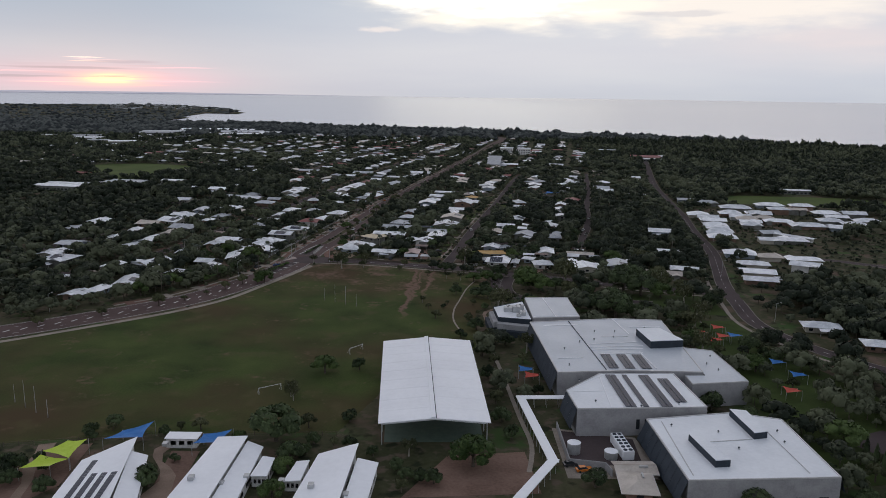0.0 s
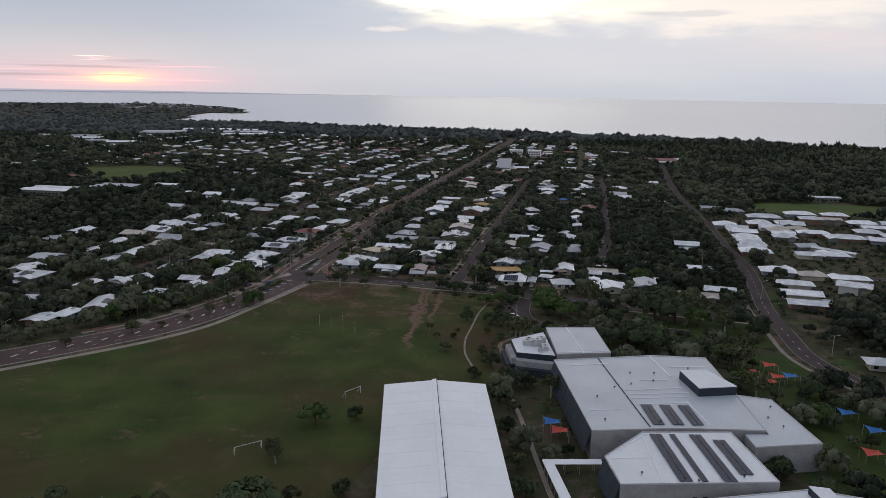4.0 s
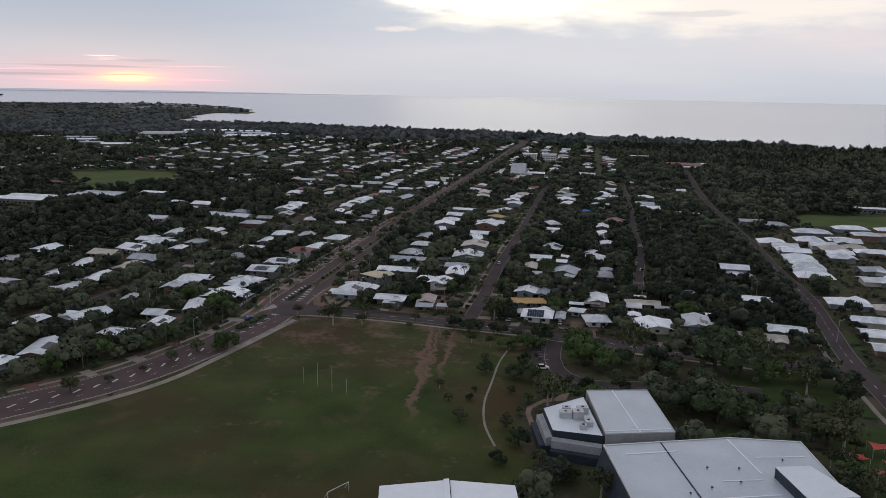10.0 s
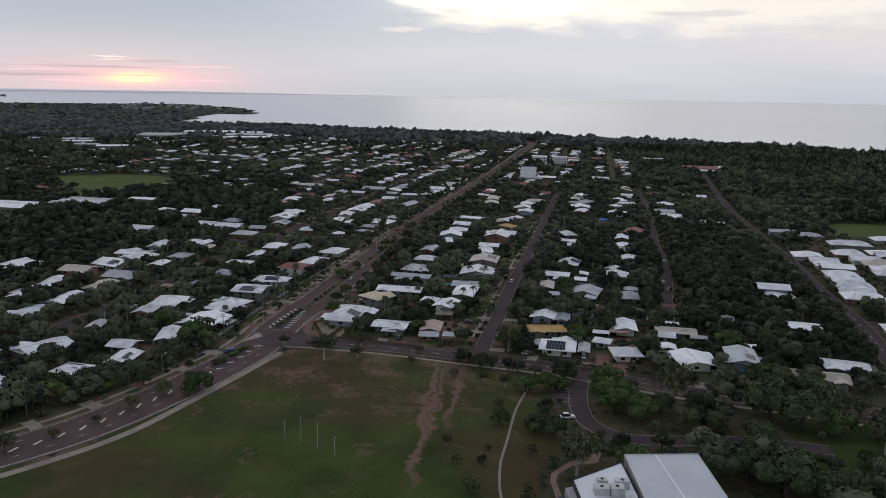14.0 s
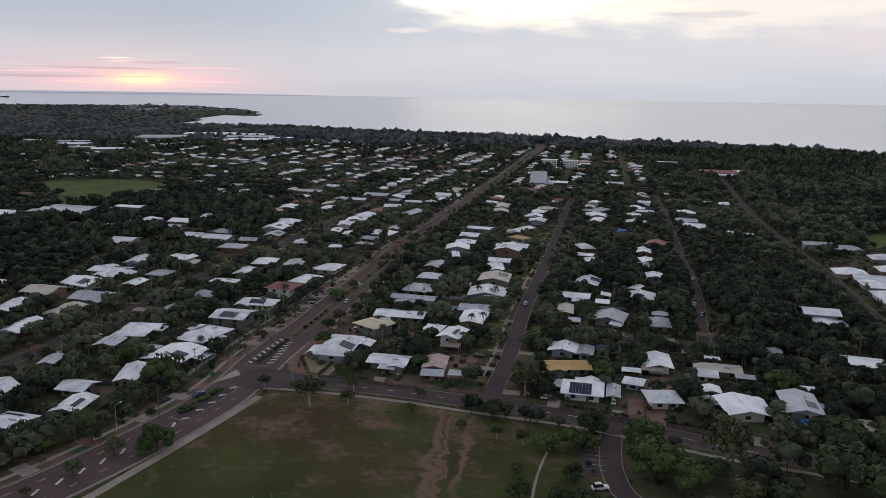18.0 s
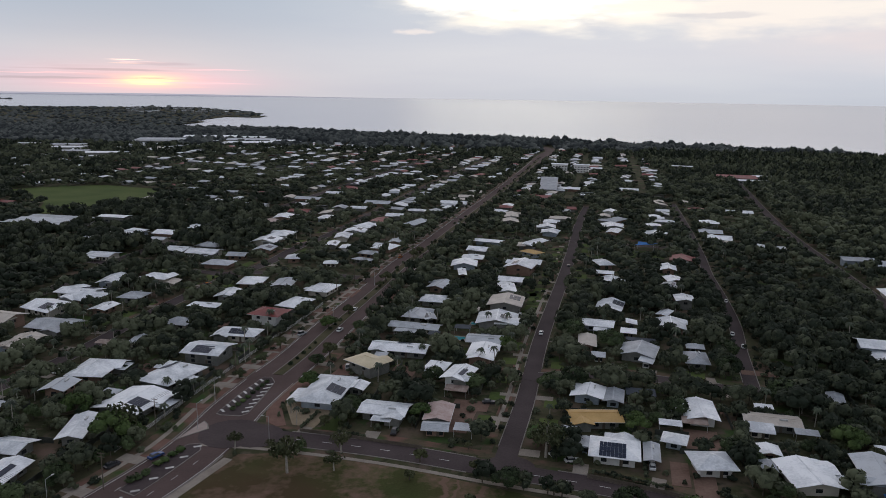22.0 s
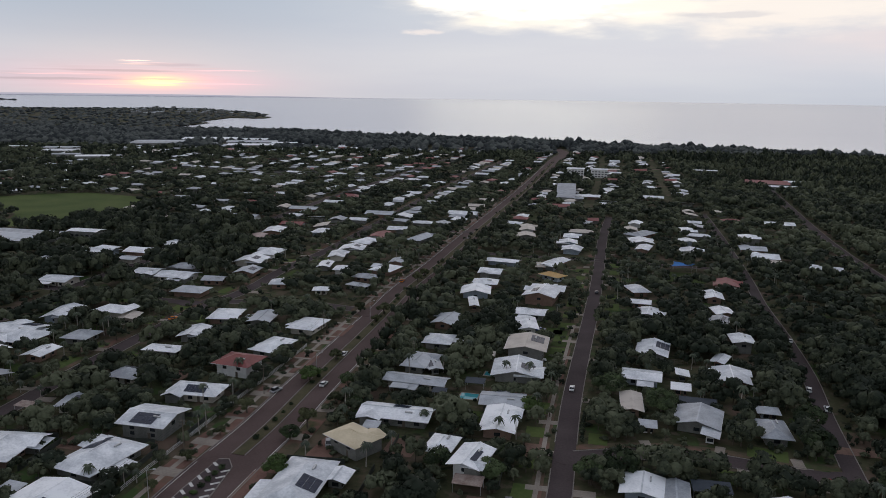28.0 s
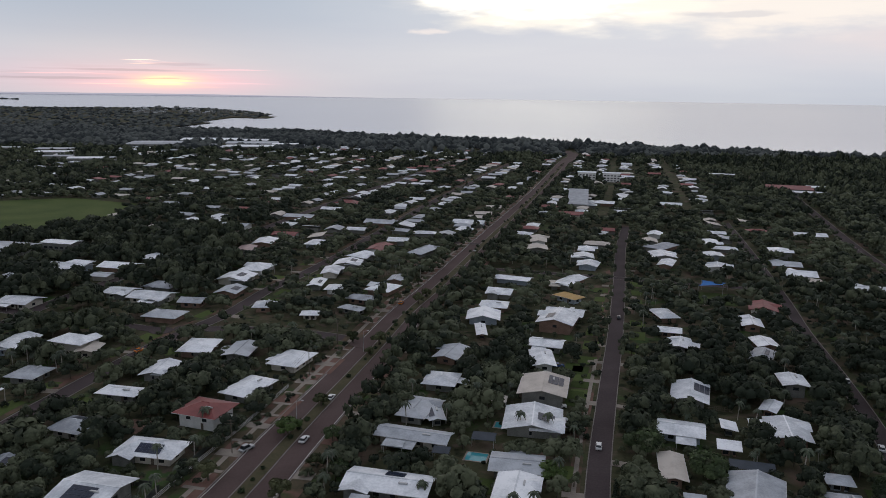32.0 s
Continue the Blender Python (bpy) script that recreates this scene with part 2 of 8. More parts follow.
M_PATH = mat("worn_concrete", (0.20, 0.17, 0.145), (0.33, 0.29, 0.25), 0.9, scale=0.15, fine=2.0, bump=0.004)
M_KERB = mat("pale_kerb_concrete", (0.16, 0.145, 0.13), (0.27, 0.245, 0.225), 0.9, scale=0.3, fine=3.0)
M_LINE = mat("road_paint", (0.36, 0.35, 0.34), (0.66, 0.65, 0.62), 0.8, scale=0.4, fine=4.0)
M_PAVER = mat("red_brick_paving", (0.13, 0.075, 0.06), (0.21, 0.125, 0.10), 0.9, scale=0.2, fine=2.5)
M_SAND = mat("beach_sand", (0.33, 0.29, 0.25), (0.46, 0.41, 0.36), 0.95, scale=0.03, fine=0.4)
ROOFS = {
    "w": mat("white_steel_roof", (0.46, 0.49, 0.53), (0.88, 0.90, 0.93), 0.45, scale=0.22, fine=1.4, own=0.4),
    "b": mat("grey_steel_roof", (0.24, 0.26, 0.29), (0.46, 0.49, 0.53), 0.5, scale=0.25, fine=1.8, own=0.45),
    "t": mat("tan_steel_roof", (0.34, 0.30, 0.26), (0.52, 0.47, 0.42), 0.55, scale=0.25, fine=1.8, own=0.3),
    "y": mat("cream_steel_roof", (0.48, 0.40, 0.26), (0.62, 0.53, 0.37), 0.55, scale=0.25, fine=1.8),
    "o": mat("ochre_steel_roof", (0.38, 0.23, 0.07), (0.52, 0.33, 0.12), 0.6, scale=0.25, fine=1.8),
    "r": mat("rusty_pink_steel_roof", (0.30, 0.19, 0.17), (0.48, 0.38, 0.36), 0.6, scale=0.25, fine=1.2),
    "R": mat("red_steel_roof", (0.13, 0.022, 0.022), (0.22, 0.05, 0.045), 0.55, scale=0.25, fine=1.8),
}
ROOF_WORD = {"w": "white", "b": "grey", "t": "tan", "y": "cream", "o": "ochre", "r": "rusty pink", "R": "red"}
M_SHED = mat("bright_white_steel", (0.76, 0.78, 0.82), (0.86, 0.88, 0.92), 0.45, scale=0.06, fine=0.7)
M_HALL = mat("pale_grey_steel_roof", (0.42, 0.46, 0.51), (0.53, 0.57, 0.62), 0.4, scale=0.08, fine=1.0)
M_HALL_W = mat("white_membrane_roof", (0.66, 0.69, 0.73), (0.78, 0.81, 0.85), 0.5, scale=0.08, fine=1.0)
M_DARKCLAD = mat("dark_blue_cladding", (0.022, 0.030, 0.042), (0.042, 0.054, 0.070), 0.7, scale=0.3, fine=2.0, spec=0.2)
M_GREYWALL = mat("grey_rendered_wall", (0.26, 0.26, 0.27), (0.38, 0.38, 0.39), 0.85, scale=0.3, fine=2.0)
WALLS = [mat("cream_wall", (0.42, 0.39, 0.34), (0.56, 0.53, 0.47), 0.85, scale=0.4, fine=3.0, own=0.3),
         mat("white_wall", (0.56, 0.56, 0.55), (0.72, 0.72, 0.71), 0.85, scale=0.4, fine=3.0, own=0.2),
         mat("blue_grey_wall", (0.22, 0.26, 0.31), (0.36, 0.41, 0.46), 0.85, scale=0.4, fine=3.0, own=0.3),
         mat("brown_brick_wall", (0.17, 0.11, 0.085), (0.28, 0.19, 0.15), 0.9, scale=0.4, fine=3.0, own=0.3),
         mat("olive_grey_wall", (0.13, 0.135, 0.125), (0.24, 0.24, 0.225), 0.85, scale=0.4, fine=3.0, own=0.3)]
M_GLASS = mat("dark_window_glass", (0.015, 0.018, 0.022), (0.03, 0.035, 0.04), 0.08, scale=1.0)
M_FRAME = mat("aluminium_frame", (0.45, 0.45, 0.46), (0.60, 0.60, 0.61), 0.5, 0.3)
M_SOLAR = mat("blue_black_solar_glass", (0.010, 0.016, 0.035), (0.022, 0.032, 0.060), 0.3, scale=0.8, spec=0.2)
M_STEEL = mat("galvanised_steel", (0.38, 0.39, 0.40), (0.55, 0.56, 0.57), 0.5, 0.5)
M_WOOD = mat("grey_weathered_wood", (0.09, 0.075, 0.06), (0.16, 0.135, 0.11), 0.9)
M_BARK = mat("grey_brown_bark", (0.055, 0.045, 0.036), (0.13, 0.11, 0.09), 0.95, scale=1.0, fine=6.0, bump=0.02)
M_BARK_PALE = mat("pale_gum_bark", (0.22, 0.20, 0.175), (0.40, 0.37, 0.33), 0.9, scale=1.0, fine=6.0, bump=0.02)
LEAVES = [mat("dark_green_leaves", (0.012, 0.020, 0.009), (0.074, 0.102, 0.045), 0.7, scale=0.25, fine=2.2, own=0.4, spec=0.15, isle=0.25),
          mat("olive_leaves", (0.026, 0.034, 0.015), (0.094, 0.100, 0.050), 0.7, scale=0.25, fine=2.2, own=0.4, spec=0.15, isle=0.25),
          mat("fresh_green_leaves", (0.024, 0.045, 0.012), (0.088, 0.128, 0.042), 0.7, scale=0.25, fine=2.2, own=0.3, spec=0.15, isle=0.25)]
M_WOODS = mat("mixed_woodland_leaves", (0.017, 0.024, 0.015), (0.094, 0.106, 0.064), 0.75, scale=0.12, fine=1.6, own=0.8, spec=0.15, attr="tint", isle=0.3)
# Haze over the far woods is put into this paler, greyer leaf colour.
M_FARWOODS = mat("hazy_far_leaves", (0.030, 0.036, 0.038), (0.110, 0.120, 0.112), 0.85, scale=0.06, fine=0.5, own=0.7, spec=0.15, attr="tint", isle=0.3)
M_PALM = mat("palm_fronds", (0.014, 0.024, 0.012), (0.048, 0.066, 0.034), 0.6, scale=0.4, fine=3.0, own=0.4)
M_TYRE = mat("tyre_rubber", (0.012, 0.012, 0.012), (0.025, 0.025, 0.025), 0.8)
M_POOL = mat("pool_water", (0.05, 0.26, 0.30), (0.08, 0.34, 0.38), 0.08)
SAILS = {"red": mat("red_shade_cloth", (0.42, 0.05, 0.035), (0.55, 0.09, 0.06), 0.8, scale=0.5),
         "blue": mat("blue_shade_cloth", (0.02, 0.12, 0.36), (0.04, 0.19, 0.50), 0.8, scale=0.5),
         "lime": mat("lime_shade_cloth", (0.36, 0.50, 0.03), (0.48, 0.62, 0.07), 0.8, scale=0.5)}
PAINTS = {c: mat(c + "_car_paint", d, l, 0.25) for c, d, l in (
    ("white", (0.62, 0.62, 0.62), (0.74, 0.74, 0.74)), ("silver", (0.32, 0.33, 0.34), (0.42, 0.43, 0.44)),
    ("blue", (0.02, 0.05, 0.16), (0.04, 0.08, 0.22)), ("dark_grey", (0.03, 0.03, 0.035), (0.05, 0.05, 0.055)),
    ("red", (0.28, 0.02, 0.02), (0.38, 0.04, 0.03)), ("orange", (0.55, 0.15, 0.02), (0.65, 0.21, 0.04)))}


def water():
    m = bpy.data.materials.new("sea_water")
    m.use_nodes = True
    n, k = m.node_tree.nodes, m.node_tree.links
    b = n["Principled BSDF"]
    b.inputs["Base Color"].default_value = (0.10, 0.125, 0.15, 1)
    b.inputs["Roughness"].default_value, b.inputs["Specular IOR Level"].default_value = 0.6, 0.0
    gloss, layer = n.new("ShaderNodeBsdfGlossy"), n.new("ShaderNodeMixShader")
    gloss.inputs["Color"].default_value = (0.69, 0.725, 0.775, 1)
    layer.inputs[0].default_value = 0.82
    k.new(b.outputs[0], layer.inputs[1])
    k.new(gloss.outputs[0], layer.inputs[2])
    k.new(layer.outputs[0], n["Material Output"].inputs["Surface"])
    geo, mp = n.new("ShaderNodeNewGeometry"), n.new("ShaderNodeMapping")
    mp.inputs["Scale"].default_value = (0.35, 1.0, 1.0)
    k.new(geo.outputs["Position"], mp.inputs["Vector"])
    t, u, bp = n.new("ShaderNodeTexNoise"), n.new("ShaderNodeTexNoise"), n.new("ShaderNodeBump")
    t.inputs["Scale"].default_value, t.inputs["Detail"].default_value = 0.06, 7.0
    k.new(mp.outputs[0], t.inputs["Vector"])
    bp.inputs["Strength"].default_value, bp.inputs["Distance"].default_value = 0.012, 2.0
    k.new(t.outputs[0], bp.inputs["Height"])
    k.new(bp.outputs[0], gloss.inputs["Normal"])
    u.inputs["Scale"].default_value = 0.0012
    k.new(geo.outputs["Position"], u.inputs["Vector"])
    r = n.new("ShaderNodeMapRange")
    r.inputs["To Min"].default_value, r.inputs["To Max"].default_value = 0.18, 0.27
    k.new(u.outputs[0], r.inputs[0])
    k.new(r.outputs[0], gloss.inputs["Roughness"])
    return m


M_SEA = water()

# ---- mesh helpers ----


class Geo:
    """A growing list of corners and faces."""

    def __init__(self):
        self.v, self.f = [], []

    def add(self, pts, faces):
        n = len(self.v)
        self.v += [tuple(p) for p in pts]
        self.f += [tuple(i + n for i in f) for f in faces]
        return self

    def box(self, x0, y0, z0, x1, y1, z1):
        return self.prism([(x0, y0), (x1, y0), (x1, y1), (x0, y1)], z0, z1)

    def prism(self, poly, z0, z1):
        k = len(poly)
        low = z0 if isinstance(z0, (list, tuple)) else [z0] * k
        top = z1 if isinstance(z1, (list, tuple)) else [z1] * k
        pts = [(*p, z) for p, z in zip(poly, low)] + [(*p, z) for p, z in zip(poly, top)]
        return self.add(pts, [tuple(range(k))[::-1], tuple(range(k, 2 * k))] + [(i, (i + 1) % k, k + (i + 1) % k, k + i) for i in range(k)])

    def tube(self, a, b, ra, rb, k=6):
        a, b = Vector(a), Vector(b)
        q = (b - a).to_track_quat("Z", "Y")
        ring = [Vector((math.cos(2 * math.pi * i / k), math.sin(2 * math.pi * i / k), 0)) for i in range(k)]
        return self.add([a + q @ (p * ra) for p in ring] + [b + q @ (p * rb) for p in ring],
                        [(i, (i + 1) % k, k + (i + 1) % k, k + i) for i in range(k)] + [tuple(range(k))[::-1], tuple(range(k, 2 * k))])

    def sheet(self, corners, thick=0.05):
        """A thin slab on four or three corners, anywhere in space."""
        k = len(corners)
        low = [(p[0], p[1], p[2] - thick) for p in corners]
        return self.add(low + list(corners), [tuple(range(k))[::-1], tuple(range(k, 2 * k))] + [(i, (i + 1) % k, k + (i + 1) % k, k + i) for i in range(k)])

    def mesh(self, name, material):
        me = bpy.data.meshes.new(name)
        me.from_pydata(self.v, [], self.f)
        me.materials.append(material)
        return me


def part(name, geo, material, parent, label=""):
    ob = new(name, geo.mesh(name, material) if isinstance(geo, Geo) else geo)
    ob.parent = parent
    return tagged(ob, label)


def thing(name, m, label, category, group="", kind=""):
    ob = new(name)
    ob.matrix_world = m
    ob.matrix_basis = m
    return tagged(ob, label, category, group, kind)


def solid(name, geo, material, label, category="", kind="structure", group=""):
    return tagged(new(name, geo.mesh(name, material)), label, category, group, kind)


def offset(line, d):
    """A polyline moved d metres to its right."""
    out = []
    for i, p in enumerate(line):
        a, b = Vector(line[max(i - 1, 0)]), Vector(line[min(i + 1, len(line) - 1)])
        t = (b - a).normalized()
        out.append((p[0] + t.y * d, p[1] - t.x * d))
    return out


def smooth(line, n=4):
    """Catmull-Rom points along a polyline."""
    out = []
    for i in range(len(line) - 1):
        p = [Vector(line[min(max(j, 0), len(line) - 1)]) for j in (i - 1, i, i + 1, i + 2)]
        for s in range(n):
            t = s / n
            q = 0.5 * (2 * p[1] + (p[2] - p[0]) * t + (2 * p[0] - 5 * p[1] + 4 * p[2] - p[3]) * t * t + (3 * p[1] - p[0] - 3 * p[2] + p[3]) * t ** 3)
            out.append((q.x, q.y))
    return out + [tuple(line[-1])]


def strip(line, d0, d1, z0, z1):
    """A ribbon along a line, between two offsets to its right, as a slab."""
    g, a, b = Geo(), offset(line, d0), offset(line, d1)
    for i in range(len(line) - 1):
        g.prism([a[i], b[i], b[i + 1], a[i + 1]], z0, z1)
    return g


def along(line, step, start=0.0):
    """Points and headings every so many metres along a line."""
    out, left = [], start
    for p, q in zip(line, line[1:]):
        d = Vector(q) - Vector(p)
        while left <= d.length:
            s = Vector(p) + d * (left / d.length)
            out.append((s.x, s.y, math.degrees(math.atan2(d.y, d.x))))
            left += step
        left -= d.length
    return out

# ---- the plan: streets, fields and shore ----
MAIN = smooth([(-330, 225), (-250, 262), (-190, 296), (-145, 332), (-121, 357), (-105, 386), (-95, 410), (-88.5, 430), (-85.5, 448), (-84, 466), (-80, 490), (-74.5, 518),
               (-69, 557), (-57, 633), (-49, 688), (-37, 745), (-16, 858), (8, 983), (41, 1159), (75, 1359), (109, 1559), (135, 1690), (128, 1800)])
STREETS = {  # name: (line, width)
    "cross_street": (smooth([(-86, 447), (-63, 445), (-31, 439), (0, 430), (29, 422), (50, 413), (71, 403), (94, 395), (116, 387), (146, 378)]), 9.0),
    "palm_street": (smooth([(2, 436), (10, 477), (14, 502), (21, 545), (31, 597), (45, 668), (59, 745), (79, 860), (98, 950)]), 6.2),
    "short_street": (smooth([(14, 502), (35, 506), (55, 505), (73, 499), (89, 495)]), 7.0),
    "shady_street": (smooth([(92, 494), (102, 537), (112, 575), (121, 622), (130, 677), (142, 735), (165, 860), (185, 980)]), 5.2),
    "bush_road": (smooth([(250, 180), (200, 238), (167, 268), (150, 296), (142, 325), (146, 357), (153, 397), (165, 440), (178, 490), (189, 560), (203, 630),
                          (216, 712), (240, 855), (290, 1075), (330, 1247)]), 7.6),
    "back_street": (smooth([(-215, 395), (-188, 430), (-168, 487), (-162, 520), (-158, 560), (-152, 600), (-144, 640), (-132, 680), (-126, 725), (-117, 760),
                            (-106, 815), (-90, 914), (-70, 1040), (-40, 1200), (20, 1500)]), 7.0),
    "side_street": (smooth([(-58, 642), (-84, 652), (-110, 656), (-140, 654)]), 7.0),
    "west_street": (smooth([(-262, 430), (-240, 520), (-226, 600), (-222, 690), (-205, 780), (-185, 880), (-160, 1040), (-120, 1250), (-70, 1520)]), 7.0),
    "west_lane": (smooth([(-150, 650), (-222, 668), (-300, 690), (-380, 700)]), 6.5),
    "school_drive": (smooth([(40, 417), (36, 400), (34, 385), (36, 371), (46, 362), (66, 362), (84, 362), (104, 358)]), 6.0),
    "estate_road": (smooth([(180, 489), (198, 484), (214, 479), (239, 467), (262, 452), (290, 428), (330, 400)]), 6.5),
    "far_lane": (smooth([(-30, 790), (60, 772), (140, 754)]), 6.0),
    "far_cross": (smooth([(-16, 862), (-90, 875), (-190, 890), (-330, 925)]), 6.5),
    "shore_cross": (smooth([(45, 1180), (-60, 1200), (-250, 1240), (-420, 1290)]), 6.5),
}
OVAL = [(-215, 222), (-128, 199), (-83, 207), (-31, 209), (-21, 238), (-21, 274), (12, 284), (19, 300), (15, 313), (16, 340), (24, 352), (25, 378), (25, 411), (-2, 420), (-28, 430), (-58, 436), (-74, 434), (-80, 420),
        (-97, 377), (-110, 352), (-125, 330), (-153, 305), (-178, 287), (-215, 262)]
FIELD_WEST = [(-482, 988), (-459, 1012), (-407, 1040), (-331, 1012), (-318, 895), (-330, 858), (-370, 841), (-382, 870), (-398, 905), (-445, 930)]
FIELD_EAST = [(268, 722), (288, 762), (306, 780), (400, 770), (470, 730), (440, 690), (380, 702), (320, 714)]
SHORE = [(-2900, 3300), (-2400, 3900), (-1900, 3950), (-1400, 3500), (-1000, 3060), (-850, 2960), (-830, 2830), (-950, 2600), (-900, 2430), (-720, 2400), (-560, 2280),
         (-420, 2190), (-230, 2100), (-50, 2030), (150, 1950), (280, 1860), (500, 1770), (680, 1660), (800, 1550), (1000, 1380), (1400, 1100), (2600, 750), (4700, 300)]

# what is taken: a raster of the plan, in metres
RX, RY, RW, RH = -1300, 100, 2500, 4000
taken = np.zeros((RH, RW), np.uint8)      # 1 road or paving, 2 building, 3 open grass, 4 sea
bare = np.zeros((RH, RW), np.uint8)       # where no tree stands


def paint_line(line, half, value, grid=taken):
    for p, q in zip(line, line[1:]):
        x0, x1 = int(min(p[0], q[0]) - half - 2 - RX), int(max(p[0], q[0]) + half + 3 - RX)
        y0, y1 = int(min(p[1], q[1]) - half - 2 - RY), int(max(p[1], q[1]) + half + 3 - RY)
        x0, y0, x1, y1 = max(x0, 0), max(y0, 0), min(x1, RW), min(y1, RH)
        if x1 <= x0 or y1 <= y0:
            continue
        gy, gx = np.mgrid[y0:y1, x0:x1]
        px, py = gx + RX - p[0], gy + RY - p[1]
        dx, dy = q[0] - p[0], q[1] - p[1]
        t = np.clip((px * dx + py * dy) / (dx * dx + dy * dy + 1e-9), 0, 1)
        near = (px - t * dx) ** 2 + (py - t * dy) ** 2 < half * half
        grid[y0:y1, x0:x1][near] = value


def paint_poly(poly, value, grid=taken):
    xs, ys = [p[0] for p in poly], [p[1] for p in poly]
    x0, x1 = max(int(min(xs) - RX), 0), min(int(max(xs) - RX) + 1, RW)
    y0, y1 = max(int(min(ys) - RY), 0), min(int(max(ys) - RY) + 1, RH)
    if x1 <= x0 or y1 <= y0:
        return
    gy, gx = np.mgrid[y0:y1, x0:x1]
    gx, gy, inside = gx + RX, gy + RY, np.zeros((y1 - y0, x1 - x0), bool)
    for (ax, ay), (bx, by) in zip(poly, poly[1:] + poly[:1]):
        if ay != by:
            inside ^= ((ay > gy) != (by > gy)) & (gx < (bx - ax) * (gy - ay) / (by - ay) + ax)
    grid[y0:y1, x0:x1][inside] = value


def rect(x, y, ang, length, width):
    a = radians(ang)
    return [(x + u * math.cos(a) - v * math.sin(a), y + u * math.sin(a) + v * math.cos(a))
            for u, v in ((-length / 2, -width / 2), (length / 2, -width / 2), (length / 2, width / 2), (-length / 2, width / 2))]


def at(x, y, grid=taken):
    i, j = int(y - RY), int(x - RX)
    return grid[i, j] if 0 <= i < RH and 0 <= j < RW else 9


paint_poly(SHORE + [(4700, 6000), (-2900, 6000)], 4)
for poly in (OVAL, FIELD_WEST, FIELD_EAST):
    paint_poly(poly, 3)
paint_line(MAIN, 11.5, 1)
for name, (line, width) in STREETS.items():
    paint_line(line, 1.6 if name == "shady_street" else 2.0 if name == "west_street" else width / 2 + 1.0, 1)

paint_line([p for p in MAIN if p[1] < 640], 17.0, 1, bare)
paint_line([p for p in MAIN if p[1] >= 630], 12.5, 1, bare)
paint_line([p for p in STREETS["bush_road"][0] if p[1] < 500], 8.0, 1, bare)
paint_line(STREETS["cross_street"][0], 7.5, 1, bare)
paint_line(STREETS["short_street"][0], 7.5, 1, bare)
paint_line([p for p in STREETS["shady_street"][0] if p[1] < 560], 6.0, 1, bare)
paint_line([p for p in STREETS["palm_street"][0] if p[1] < 640], 6.0, 1, bare)

paint_poly([(268, 700), (268, 725), (470, 700), (470, 670)], 1, bare)

# ---- ground and sea ----


def bowl(x, y):
    """Height of the far water, which climbs gently to the true horizon within reach of the lens."""
    r = math.hypot(x, y - 250)
    return -1.5 + 75 * min(max((r - 2500) / 2400, 0.0), 1.2) ** 2 if y > 900 else -1.5


land = Geo()
near_shore = [(-4700, 2300), (-1600, 2350)] + SHORE[9:]
land.add([(x, y, 0.0) for x, y in near_shore + [(4700, -4500), (-4700, -4500)]], [tuple(range(len(near_shore) + 2))[::-1]])
solid("ground", land, M_GROUND, "suburban ground of dark grass, leaf litter and bare soil", "ground")


def on_cape(x, y):
    """Whether a place lies on the headland: it tapers to its tip over the bay."""
    b, r = math.degrees(math.atan2(-x, y)), math.hypot(x, y - 250)
    if b < 14.9:
        return False
    near = 3080 - 700 * min(max((b - 17.5) / 2.0, 0.0), 1.0)
    return near < r < 3330 + 480 * min((b - 14.9) / 4.2, 1.0) ** 0.7


cape = Geo()
for i in range(-60, -12):
    for j in range(36, 70):
        x, y = i * 65.0, j * 65.0
        if on_cape(x + 32, y + 32):
            cape.add([(px, py, bowl(px, py) + 2.0) for px, py in ((x, y), (x + 65, y), (x + 65, y + 65), (x, y + 65))], [(0, 1, 2, 3)])
solid("ground_headland", cape, M_GROUND, "wooded headland across the bay", "headland")
islet = Geo()
for k in range(9):
    a, d = 0.9 * k, 16.0 * (k - 4)
    x, y = -2400 + d, 4016 + 6 * math.sin(a)
    islet.tube((x, y, bowl(x, y) - 2), (x, y, bowl(x, y) + 4 + 2 * math.sin(2 * a)), 16, 7, 8)
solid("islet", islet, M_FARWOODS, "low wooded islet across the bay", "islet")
sea = Geo()
radii = [300, 900, 1800, 2500] + [2600 + 115 * k for k in range(21)]
for r in radii:
    sea.v += [(r * math.cos(a * math.pi / 96), 250 + r * math.sin(a * math.pi / 96), bowl(r * math.cos(a * math.pi / 96), 250 + r * math.sin(a * math.pi / 96))) for a in range(192)]
for i in range(len(radii) - 1):
    sea.f += [(i * 192 + a, i * 192 + (a + 1) % 192, (i + 1) * 192 + (a + 1) % 192, (i + 1) * 192 + a)[::-1] for a in range(192)]
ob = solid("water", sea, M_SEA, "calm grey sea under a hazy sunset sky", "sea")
for face in ob.data.polygons:
    face.use_smooth = True
beach = strip(smooth(SHORE[9:13], 3), -2, 22, 0.02, 0.3)
solid("beach", beach, M_SAND, "pale sand strip along the bay", "beach")
oval = Geo()
oval.add([(x, y, 0.03) for x, y in OVAL], [tuple(range(len(OVAL)))])
solid("oval_ground", oval, M_OVAL, "school oval of patchy green and brown grass", "sports field")
for poly, word in ((FIELD_WEST, "west"), (FIELD_EAST, "east")):
    g = Geo()
    g.add([(x, y, 0.03) for x, y in poly], [tuple(range(len(poly)))])
    solid("field_" + word, g, M_FIELD, "mown bright green playing field among trees", "sports field")
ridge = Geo()
